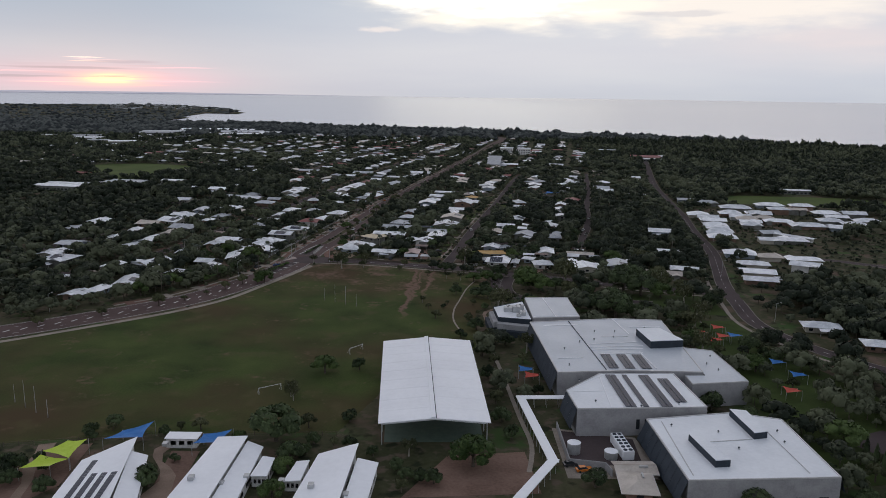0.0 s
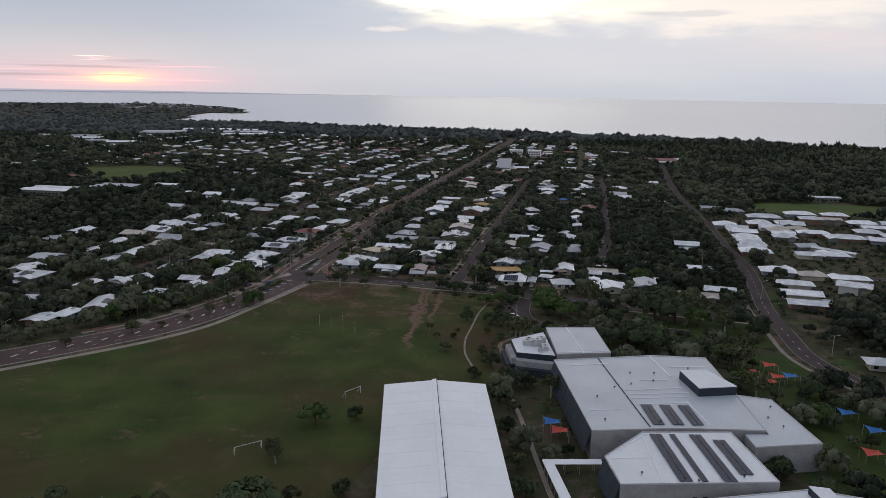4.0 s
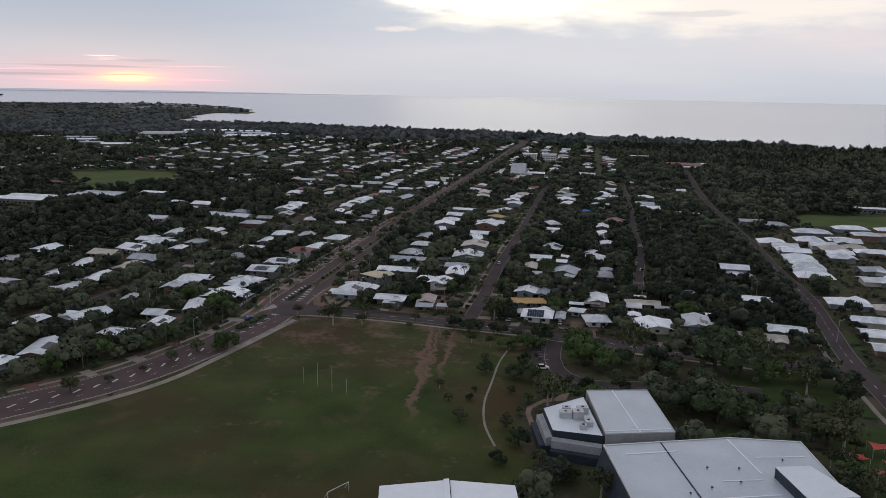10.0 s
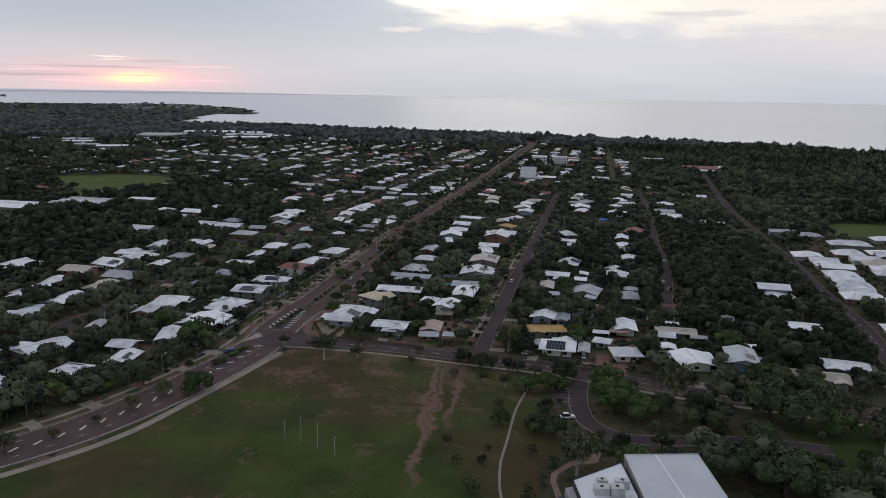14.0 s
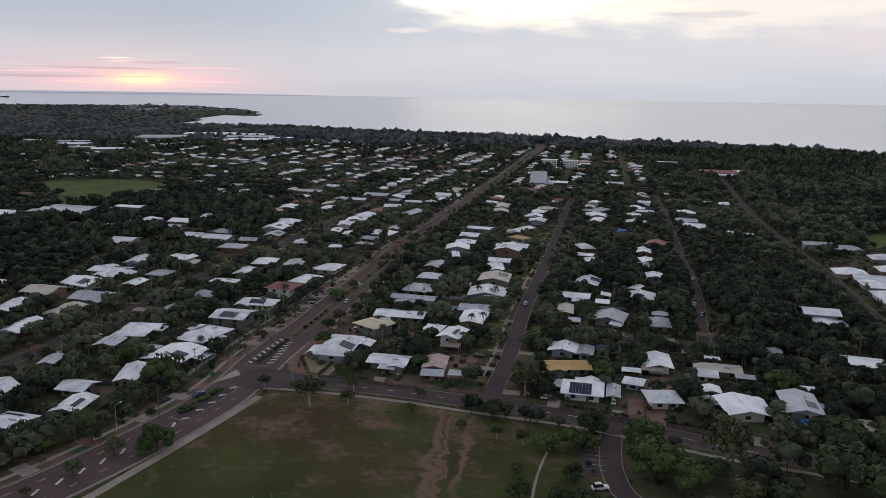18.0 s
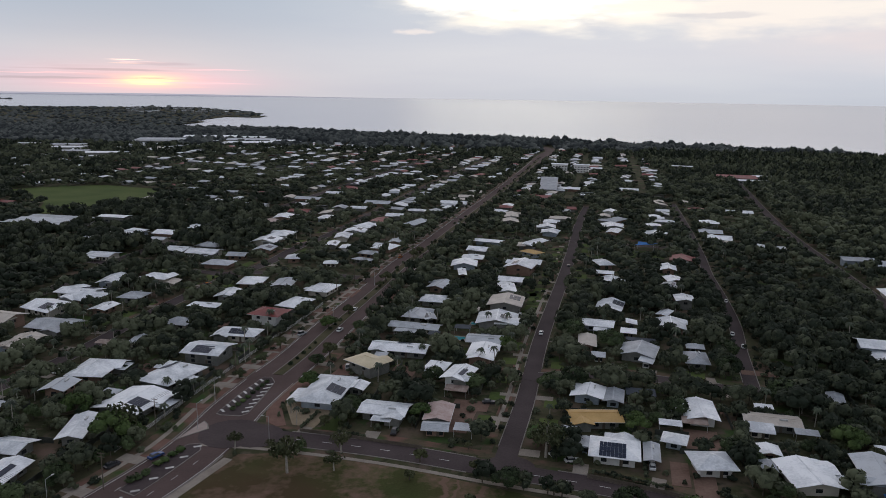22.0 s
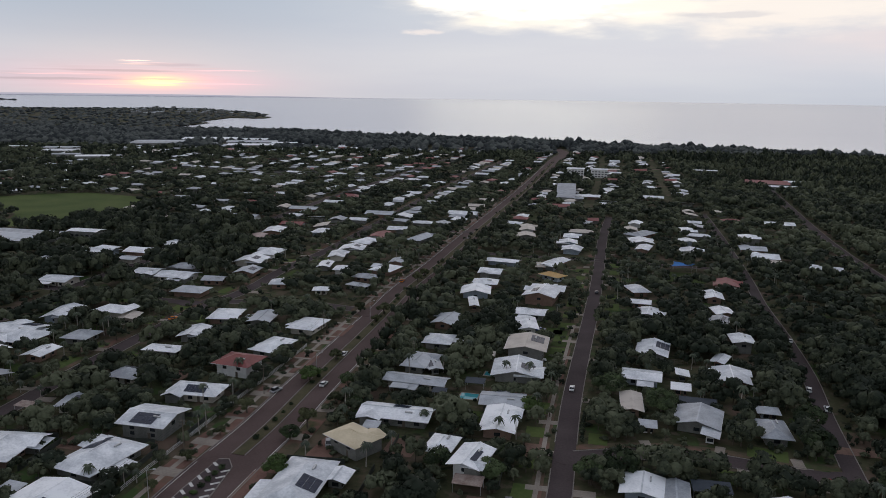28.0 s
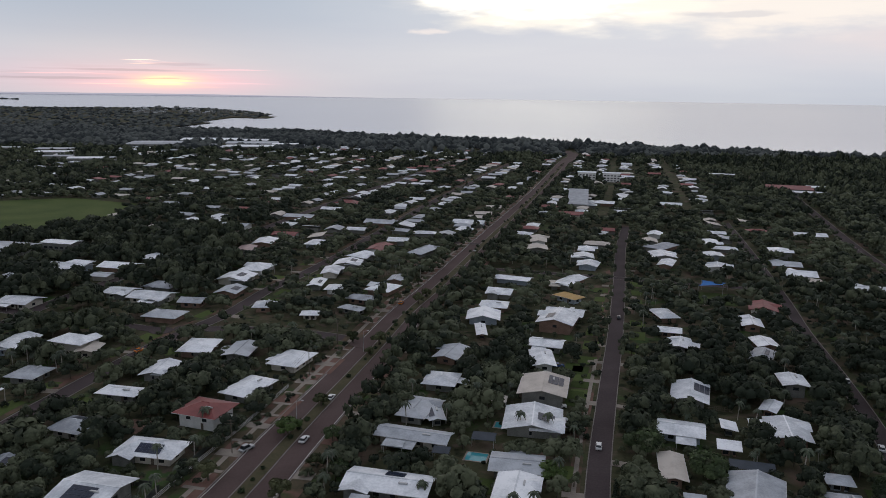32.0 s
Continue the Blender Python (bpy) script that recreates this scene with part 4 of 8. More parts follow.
            part("carport_roof", Geo().prism([(u0, v0), (u1, v0), (u1, v1), (u0, v1)], [z - 0.1 for z in tops], tops), ROOFS[colour], root)
            for u in (u0 + 0.3, u1 - 0.3):
                part("post", Geo().box(u - 0.06, s * (w / 2 + d - 0.4) - 0.06, 0, u + 0.06, s * (w / 2 + d - 0.4) + 0.06, zo - 0.1), M_FRAME, root)
    if solar:
        s = -1 if form == "s" else rng.choice((-1, -1, 1))
        rows, cols = (3 if w > 10.5 and y < 660 else 2, rng.randint(5, 7)) if w > 9 else (1, 6)
        u = rng.uniform(-l * 0.36, l * 0.42 - cols * 1.06)
        for r in range(rows):
            for c in range(cols):
                v = s * (w * 0.07 + 0.35 + r * 1.75)
                va, vb = sorted((v, v + s * 1.65))
                g = Geo()
                slope_box(g, form, w - 0.4, eave, pitch, u + c * 1.06, va, u + c * 1.06 + 1.0, vb, 0.1)
                part("solar_panel", g, M_SOLAR, roof)
    return root


for group in HOMES:
    for h in group:
        if at(h[0], h[1]) == 1:
            continue
        house(*h, detail=2 if h[1] < 720 else 1)
        paint_poly(rect(*h[:5]), 2)
        d = radians(h[2])
        paint_poly(rect(h[0], h[1] - (4.5 if h[1] < 640 else 7.0), h[2], h[3] + 2.5, h[4] + (9.0 if h[1] < 640 else 11.0)), 1, bare)

# the rest of the suburb: lots along every street
far_homes = []
lots = 0
for row in ((-250, 762, -10, 14, 11, "h", "w"), (-220, 760, -10, 16, 12, "g", "w"), (-221, 735, -10, 10, 9, "g", "b"), (-262, 718, -10, 13, 10, "h", "b"), (-228, 679, -24, 13, 11, "h", "w"), (-190, 701, -12, 9, 6, "s", "w"),
            (-176, 692, -12, 9, 6, "s", "w"), (-180, 717, -12, 15, 11, "h", "b"), (-246, 863, -10, 13, 10, "g", "w"), (-213, 782, -10, 15, 11, "h", "w"), (-200, 622, -30, 14, 9, "g", "w"), (-175, 622, -15, 15, 10, "h", "w")):
    if at(row[0], row[1]) != 2:
        house(*row, 0, detail=1)
        paint_poly(rect(*row[:5]), 2)
        paint_poly(rect(row[0], row[1] - 4, row[2], row[3] * 0.8, row[4] + 3), 1, bare)
FILL = dict(STREETS)
FILL["main"] = (MAIN, 19.0)
for i, off in enumerate((-75, -150, -225, -300, -380, -460, -550, -650)):
    FILL[f"row{i}"] = ([(p[0] + off - 95, p[1]) for p in MAIN if p[1] > 640], 7.0)
FILL["row_east"] = ([(p[0] + 150, p[1]) for p in MAIN if 1000 < p[1] < 1650], 7.0)
FILL["row_mid"] = ([(p[0] + 75, p[1]) for p in MAIN if 960 < p[1] < 1650], 7.0)
for name, (line, width) in FILL.items():
    if name in ("school_drive",):
        continue
    if name.startswith("row"):
        paint_line(line, 3.5, 1)
    for side in (-1, 1):
        for x, y, head in along(offset(line, side * (width / 2 + 13.0)), 21.0, 8.0):
            x, y = x + rng.uniform(-4, 4), y + rng.uniform(-4, 4)
            l, w = (rng.uniform(12, 19), rng.uniform(9, 12.5)) if y < 800 else (rng.uniform(10, 16), rng.uniform(8, 10.5))
            if y < 395 or y > 1900 or (x > 215 + (y - 700) * 0.2 and y < 1150) or x < -1200:
                continue
            if (y < 640 and -215 < x < 150) or (y < 850 and -60 - 0.16 * (y - 300) < x < 50 + 0.16 * (y - 300)):
                continue
            if x > 150 + (y - 500) * 0.16 or (140 < x < 360 and 480 < y < 740) or (-345 < x < -160 and 600 < y < 870):
                continue
            if any(at(px, py) for px, py in rect(x, y, head, l + 5, w + 5) + rect(x, y, head, l / 2, w + 3) + [(x, y)]):
                continue
            if rng.random() < (0.86 if x < -165 and y < 920 else 0.6 if x < -180 and y < 1000 else 0.34 if y < 800 else 0.36 if x > -330 else 0.5):
                continue
            row = (round(x), round(y), head + rng.choice((0, 90)) + rng.uniform(-9, 9), l, w, rng.choice("ggghhs"),
                   rng.choice("wwbbttbtbR" if x < -190 and y < 1000 else "wwwwwbbbbttRwwbb" if y < 900 else "wwwwwbbbttRb"), 1 if rng.random() < 0.25 and y < 750 else 0)
            paint_poly(rect(*row[:5]), 2)
            paint_poly(rect(x + rng.uniform(-3, 3), y - (4 if y < 800 else 6), 0, max(l, w) * rng.uniform(0.5, 0.9), w + (4 if y < 800 else 8)), 1, bare)
            if y < 800 and lots < 90:
                house(*row, detail=2 if y < 600 else 1)
                lots += 1
            else:
                far_homes.append(row)

walls_far, roofs_far = Geo(), {c: Geo() for c in "wbtR"}
for x, y, head, l, w, form, colour, _ in far_homes:
    m = pose(x, y, 0, 0, 0, head)
    g = Geo().box(-l / 2 + 0.8, -w / 2 + 0.8, 0, l / 2 - 0.8, w / 2 - 0.8, 2.7)
    walls_far.add([m @ Vector(p) for p in g.v], g.f)
    g, _r = roof_geo(form, l, w, 2.7, radians(15))
    roofs_far[colour].add([m @ Vector(p) for p in g.v], g.f)
for k in range(110):      # white houses on the headland
    b, r = radians(rng.uniform(15.2, 25)), rng.uniform(3260, 3900)
    x, y = -r * math.sin(b), 250 + r * math.cos(b)
    if on_cape(x, y) and on_cape(x + 40, y):
        z = bowl(x, y)
        l, w, h = rng.uniform(7, 17), 9, rng.uniform(9, 13)
        paint_poly(rect(x, y - 30, 0, l + 14, 64), 2)
        walls_far.box(x - l / 2, y - w / 2, z, x + l / 2, y + w / 2, z + h)
        roofs_far["bw"[k % 2]].box(x - l / 2 - 1, y - w / 2 - 1, z + h, x + l / 2 + 1, y + w / 2 + 1, z + h + 1.2)
if walls_far.v:
    # Olive-grey on all far walls: shade under the eaves put into the colour.
    distant = tagged(new("distant_houses", walls_far.mesh("distant_houses", WALLS[4])), "far rows of low houses with pale steel roofs", "houses", "", "stuff")
    for c, g in roofs_far.items():
        if g.v:
            part("roofs", g, ROOFS[c], distant, f"{ROOF_WORD[c]} steel roofs")

# ---- townhouses beside the bush road ----
TOWNHOUSES = [  # x, y, turn, length, width, roof form, colour
    [(216, 632, -12, 17, 15, "h", "w"), (219, 617, -12, 16, 13, "g", "w"), (217, 604, -12, 16, 13, "h", "w"), (215, 591, -12, 17, 12, "g", "w"), (212, 579, -12, 17, 13, "h", "w"), (208, 566, -12, 17, 12, "g", "w"),
     (206, 553, -12, 18, 12, "h", "w"), (201, 540, -12, 17, 12, "g", "w"), (199, 528, -12, 19, 13, "h", "w")],
    [(263, 674, -12, 26, 13, "h", "w"), (246, 640, -12, 18, 14, "h", "w"), (248, 624, -12, 17, 15, "g", "w"), (249, 610, -12, 17, 12, "h", "t"), (246, 597, -12, 16, 12, "g", "w"), (241, 582, -12, 15, 11, "h", "w"),
     (270, 643, -12, 18, 14, "h", "w"), (266, 628, -12, 17, 14, "g", "w"), (264, 614, -12, 17, 12, "h", "t"), (270, 600, -12, 22, 10, "h", "w")],
    [(230, 521, -8, 16, 13, "g", "w"), (246, 520, -8, 17, 13, "h", "w"), (240, 548, 8, 14, 11, "g", "b"), (252, 534, -50, 30, 5, "g", "w"), (302, 694, -8, 24, 13, "h", "w"), (324, 678, -12, 20, 12, "h", "w"),
     (309, 655, -12, 16, 11, "g", "t"), (294, 656, -12, 17, 12, "h", "w"), (285, 582, -10, 26, 14, "h", "w"), (307, 574, -14, 18, 13, "g", "w")],
    [(315, 607, -12, 18, 14, "h", "w"), (332, 648, -12, 22, 13, "h", "w"), (330, 628, -12, 18, 13, "g", "w"), (326, 590, -12, 18, 13, "h", "w"), (348, 634, -12, 18, 13, "g", "w"), (345, 606, -12, 20, 13, "h", "w"),
     (190, 472, -14, 19, 12, "h", "w"), (186, 441, -14, 18, 10, "h", "w"), (180, 420, -14, 19, 12, "g", "w"), (174, 401, -14, 17, 10, "g", "w")],
    [(205, 462, -10, 14, 9, "h", "t"), (223, 455, -10, 20, 9, "h", "w"), (213, 431, -30, 16, 12, "g", "w"), (189, 404, -10, 9, 7, "g", "b"), (231, 710, -10, 18, 12, "g", "b"), (247, 704, -10, 20, 12, "h", "b"),
     (157, 538, -12, 15, 12, "g", "w"), (145, 475, -16, 15, 10, "g", "w"), (140, 425, -16, 15, 10, "g", "w"), (124, 413, -14, 20, 9, "g", "t"), (103, 429, 0, 14, 11, "g", "b")],
]
paint_poly([(188, 410), (186, 470), (200, 512), (262, 500), (330, 560), (400, 520), (330, 420), (250, 400)], 1, bare)
paint_poly([(192, 515), (200, 560), (206, 645), (250, 690), (330, 706), (372, 640), (350, 570), (300, 556), (262, 502)], 1, bare)
for group in TOWNHOUSES:
    for row in group:
        if at(row[0], row[1]) == 2 or at(row[0] + 5, row[1]) == 1:
            continue
        house(*row, 0, detail=1)
        paint_poly(rect(*row[:5]), 2)
        paint_poly(rect(row[0], row[1] - 4, row[2], row[3], row[4] + 6), 1, bare)


# ---- large buildings far off ----


def big_building(x, y, ang, l, w, h, colour, label, bays=1, storeys=1):
    root = thing("building", pose(x, y, 0, 0, 0, ang), label, "building")
    paint_poly(rect(x, y, ang, l, w), 2)
    paint_poly(rect(x, y - w * 0.5 - 8, ang, l, 22), 1, bare)
    part("wall", wall_ring(l - 1, w - 1, 0, h), WALLS[1] if storeys > 1 else WALLS[4], root)
    step = w / bays
    for b in range(bays):
        g, _r = roof_geo("g", l, step - 1.6, h, radians(8))
        g.v = [(p, q - w / 2 + (b + 0.5) * step, z) for p, q, z in g.v]
        part("roof", g, ROOFS[colour], root)
    for s in range(storeys):
        for k in range(int(l / 4)):
            u = -l / 2 + 2 + k * 4
            part("window", Geo().box(u, -w / 2 + 0.42, 1.0 + 3 * s, u + 2.4, -w / 2 + 0.5, 2.3 + 3 * s), M_GLASS, root)
    return root


big_building(108, 1286, -12, 21, 14, 10.5, "w", "three-storey white apartment block with flat pale roof", 1, 3)
big_building(137, 1281, -12, 21, 14, 10.5, "w", "three-storey white apartment block beside its twin", 1, 3)
big_building(76, 1092, -7, 17, 110, 5, "b", "long grey-roofed hall beside the main road", 1)
big_building(322, 1212, -14, 46, 40, 5, "R", "low red-roofed building at the edge of the coastal woods", 2)
big_building(358, 1222, -14, 22, 16, 5, "w", "white-roofed annexe beside a red-roofed building", 1)
big_building(326, 1178, -14, 40, 15, 4, "w", "low white-roofed building in front of a red-roofed one", 1)
big_building(290, 1352, -12, 30, 10, 5, "w", "long white-roofed building among coastal trees", 1)
for x, y, l, w, colour, bays in ((-326, 790, 52, 38, "b", 3), (-380, 764, 48, 34, "w", 2), (-288, 812, 22, 12, "w", 1)):
    big_building(x, y, -10, l, w, 4.5, colour, "low wide school block with pale roofs beside a playing field", bays)
for x, y, l, w, bays, colour in ((-575, 1868, 112, 74, 4, "w"), (-630, 1735, 92, 90, 4, "b"), (-440, 1700, 86, 40, 2, "w"), (-465, 1790, 96, 60, 3, "b"), (-482, 1868, 70, 44, 2, "w"),
                                 (-585, 1402, 50, 24, 1, "w"), (-640, 1425, 40, 20, 1, "b"), (-690, 1500, 50, 34, 2, "w"), (-725, 1560, 56, 30, 2, "b"), (-800, 1568, 34, 14, 1, "w"),
                                 (-700, 1850, 60, 30, 2, "w"), (-395, 1765, 48, 24, 1, "w")):
    big_building(x, y, 14, l, w, 5.5, colour, "low wide hall of a shopping centre with pale ribbed roofs" if colour == "w" else "low wide hall with grey ribbed roofs among trees", bays)
    paint_poly(rect(x + 5, y - w / 2 - 9, 14, l * 0.6, 18), 1, bare)
big_building(372, 800, -10, 32, 12, 4, "w", "low clubhouse along a playing field", 1)

# ---- the school: covered court ----
COURT = [(-18, 200), (-22, 273.5), (11, 275), (14.5, 201)]
court = thing("covered_court", pose(0, 0, 0), "open-sided sports court under a wide white gabled roof", "sports shelter")
paint_poly(COURT, 2)
sw, nw, ne, se = [Vector(p) for p in COURT]
sm, nm = (sw + se) / 2, (nw + ne) / 2
for (a, b, c, d), za, zb in (((sw, sm, nm, nw), 7.3, 8.9), ((sm, se, ne, nm), 8.9, 7.5)):
    part("roof", Geo().sheet([(*a, za), (*b, zb), (*c, zb), (*d, za)], 0.25), M_SHED, court)
    for k in range(1, 9):        # sheet laps across the slope
        t0 = k / 9
        p, q = a + (d - a) * t0, b + (c - b) * t0
        part("sheet_lap", Geo().sheet([(p.x, p.y - 0.12, za + 0.03), (q.x, q.y - 0.12, zb + 0.03), (q.x, q.y + 0.12, zb + 0.03), (p.x, p.y + 0.12, za + 0.03)], 0.03), M_SHED, court)
part("ridge_cap", Geo().sheet([(sm.x - 1.0, sm.y, 9.15), (sm.x + 0.35, sm.y, 9.35), (nm.x + 0.35, nm.y, 9.35), (nm.x - 1.0, nm.y, 9.15)], 0.3), M_SHED, court, "overlapping white ridge sheet")
part("ridge_gap", Geo().sheet([(sm.x + 0.36, sm.y, 9.0), (sm.x + 0.6, sm.y, 8.98), (nm.x + 0.6, nm.y, 8.98), (nm.x + 0.36, nm.y, 9.0)], 0.05), M_DARKCLAD, court, "dark vent gap along the ridge")
for k in range(9):
    for a, b, z in ((sw, nw, 7.2), (se, ne, 7.4)):
        p = a + (b - a) * ((k + 0.15) / 8.3)
        q = p + (sm - sw).normalized() * (1.0 if a is sw else -1.0)
        part("post", Geo().box(q.x - 0.15, q.y - 0.15, 0, q.x + 0.15, q.y + 0.15, z - 0.05), M_STEEL, court)
    p, q = sw + (nw - sw) * (k / 8), se + (ne - se) * (k / 8)
    mid = (p + q) / 2
    beam = Geo().tube((p.x + 1, p.y, 6.95), (mid.x, mid.y, 8.45), 0.14, 0.14, 4).tube((mid.x, mid.y, 8.45), (q.x - 1, q.y, 7.1), 0.14, 0.14, 4)
    part("rafter", beam, M_STEEL, court)
floor = Geo().prism([(-16.5, 203), (-20, 271), (9.5, 272), (12.8, 204)], 0.0, 0.06)
part("court_floor", floor, mat("green_court_paint", (0.05, 0.09, 0.07), (0.09, 0.13, 0.10), 0.7), court)


def block(name, label, poly, h, roof_mat, wall_mat, cat="school building", para=0.35, dz=None):
    """A flat-roofed block with a low parapet: walls, roof and edge trim as parts."""
    root = thing(name, pose(0, 0, 0), label, cat)
    paint_poly(poly, 2)
    k = len(poly)
    cx, cy = sum(p[0] for p in poly) / k, sum(p[1] for p in poly) / k
    inner = [(cx + (x - cx) * 0.985, cy + (y - cy) * 0.985) for x, y in poly]
    tops = dz or [0.0] * k
    for i in range(k):
        j = (i + 1) % k
        g = Geo().prism([poly[i], poly[j], inner[j], inner[i]], 0, [h + tops[i], h + tops[j], h + tops[j], h + tops[i]])
        part("wall", g, wall_mat, root)
        part("roof_edge", Geo().prism([poly[i], poly[j], inner[j], inner[i]], [h + tops[i] + 0.003, h + tops[j] + 0.003, h + tops[j] + 0.003, h + tops[i] + 0.003],
                                      [h + tops[i] + para, h + tops[j] + para, h + tops[j] + para, h + tops[i] + para]), M_DARKCLAD if wall_mat is M_DARKCLAD else M_FRAME, root)
    part("roof", Geo().prism(inner, [h + z - 0.15 for z in tops], [h + z + 0.12 for z in tops]), roof_mat, root)
    return root


hall = block("school_hall", "large school hall with a low grey-white steel roof", [(36, 295), (72, 301.5), (91, 300), (90, 272), (88.5, 240), (64, 240.5), (39, 238)], 8.8, M_HALL, M_GREYWALL)
east_wing = block("hall_wing", "pale-roofed hall wing with grey rendered walls", [(88.8, 268), (100, 264.5), (101.5, 234), (82, 231), (82, 238.5), (88.8, 239)], 8.0, M_HALL, M_GREYWALL)
south = block("solar_block", "school block roofed with long rows of solar panels", [(53, 238), (78, 239), (80, 211), (40.5, 208.5), (39.5, 223)], 8.6, M_HALL_W, M_GREYWALL)
gym = block("gym_block", "wide white-roofed school block with dark sloping side walls", [(60, 204.5), (87, 210), (100, 205.5), (100, 171), (61, 168.5)], 7.4, M_HALL_W, M_GREYWALL)
cafe = block("front_block", "angular school entrance block with roof plant", [(23, 323), (37, 333), (38, 304), (24, 307)], 7.0, M_HALL_W, M_DARKCLAD)
cafe2 = block("office_block", "school office block with flat grey roof", [(38.2, 335.5), (58, 337), (58.5, 306), (38.4, 303.5)], 8.0, M_HALL, M_GREYWALL)
for host, boxes, h0, h1 in ((hall, [[(75.5, 279.5), (84.5, 280.5), (89.5, 266), (77, 264)]], 8.9, 11.6),
                            (gym, [[(68, 191), (71, 192), (74, 176), (70, 175.5)], [(85.5, 208), (90, 207), (90.5, 193), (86.5, 192)]], 7.5, 9.4)):
    for poly in boxes:
        b = part("clerestory", Geo().prism(poly, h0, h1), M_DARKCLAD, host, "dark-sided raised roof light box")
        part("clerestory_roof", Geo().prism(poly, h1 + 0.01, h1 + 0.25), M_HALL_W, b)


def skirt(host, a, b, top, out, low):
    """A dark cladding slope that leans out from under a roof edge."""
    a, b = Vector(a), Vector(b)
    d = (b - a).normalized()
    n = Vector((d.y, -d.x)) * out
    pts = [(*a, top), (*b, top), (*(b + n), low), (*(a + n), low)]
    k = max(2, int((b - a).length / 4))
    for i in range(k):
        p, q = i / k, (i + 0.97) / k
        va, vb = Vector(pts[0]).lerp(pts[1], p), Vector(pts[0]).lerp(pts[1], q)
        vc, vd = Vector(pts[3]).lerp(pts[2], q), Vector(pts[3]).lerp(pts[2], p)
        part("cladding_panel", Geo().sheet([tuple(va), tuple(vb), tuple(vc), tuple(vd)], 0.12), M_DARKCLAD, host, "sloping dark blue cladding panel")


skirt(gym, (60, 204.5), (61, 168.5), 7.3, 2.4, 1.6)
skirt(gym, (100.1, 171), (100.1, 205.5), 7.3, 1.2, 3.5)
skirt(south, (39.4, 223), (40.4, 208.5), 8.5, 1.8, 2.4)
skirt(hall, (36, 294.5), (39, 238.5), 8.7, 2.0, 2.0)
for x, y in ((59, 210.1), (61.6, 210.3)):
    part("window", Geo().box(x - 0.5, y - 0.75, 2.2, x + 0.5, y - 0.5, 5.2), M_GLASS, south)
for x in (66, 74, 82, 90, 96):
    part("window", Geo().box(x - 1.2, 168.3 + 0.064 * (x - 61) - 0.1, 1.0, x + 1.2, 168.3 + 0.064 * (x - 61) + 0.05, 2.4), M_GLASS, gym)
for x, y in ((101.9, 240), (101.5, 248), (101.1, 256)):
    part("window", Geo().box(x - 0.05, y - 1.2, 3.0, x + 0.3, y + 1.2, 4.4), M_GLASS, east_wing)


def panel_rows(host, corner, along_v, across_v, rows, cols, z, gap=1.7, size=(1.0, 1.7)):
    u, v = Vector(along_v).normalized(), Vector(across_v).normalized()
    for r in range(rows):
        for c in range(cols):
            p = Vector(corner) + v * (r * gap) + u * (c * (size[1] + 0.05))
            q = [p, p + u * size[1], p + u * size[1] + v * size[0] * 1.55, p + v * size[0] * 1.55]
            part("solar_panel", Geo().prism([(a.x, a.y) for a in q], z, z + 0.12), M_SOLAR, host)


for k in range(3):
    panel_rows(hall, (57 + 5.6 * k, 256.5), (0.02, -1), (1, 0), 2, 8, 9.1, gap=1.75)
for k, (n, m) in enumerate(((15, 2), (15, 1), (15, 2), (11, 2))):
    panel_rows(south, (54.5 + 5.5 * k, 236.5 - (3 if k == 3 else 0)), (0.03, -1), (1, 0), m, n, 8.95, gap=1.75)
# seams, flashings, pipes and vents on the flat roofs
def roof_strip(host, a, b, z, width, material, name, label=""):
    a, b = Vector(a), Vector(b)
    d = (b - a).normalized()
    n = Vector((-d.y, d.x)) * width / 2
    part(name, Geo().prism([tuple(a - n), tuple(b - n), tuple(b + n), tuple(a + n)], z, z + 0.12), material, host, label)


for a, b, w, m in (((52, 298), (56, 241), 0.35, M_DARKCLAD), ((71, 300.5), (73, 281), 0.5, M_SHED), ((72, 260), (73.5, 243), 0.4, M_SHED), ((56.5, 257), (73, 259), 0.3, M_SHED),
                   ((41, 290), (55, 292.5), 0.5, M_SHED), ((75, 290), (88, 291), 0.4, M_SHED), ((55, 268), (74, 271), 0.35, M_SHED), ((54, 264.5), (75, 267), 0.35, M_SHED),
                   ((55, 261.5), (74, 263.5), 0.3, M_SHED), ((41, 252), (50, 253), 0.3, M_SHED), ((62, 277), (72, 278), 0.35, M_SHED)):
    roof_strip(hall, a, b, 8.95, w, m, "flashing", "thin roof flashing")
for a, b, w, m in (((54, 237), (41, 224), 0.3, M_SHED), ((52.5, 236), (51, 210), 0.3, M_SHED), ((41, 222), (52, 223), 0.4, M_SHED)):
    roof_strip(south, a, b, 8.75, w, m, "flashing", "thin roof flashing")
for a, b, w, m in (((64, 203), (63, 171), 0.25, M_STEEL), ((73, 190), (86, 192), 0.3, M_STEEL), ((92, 203), (93, 173), 0.25, M_STEEL)):
    roof_strip(gym, a, b, 7.55, w, m, "flashing", "thin roof flashing")
for a, b in (((46.5, 336), (48.5, 305)), ((38.8, 305.5), (58, 308))):
    roof_strip(cafe2, a, b, 8.15, 0.4, M_SHED, "flashing", "white roof flashing")
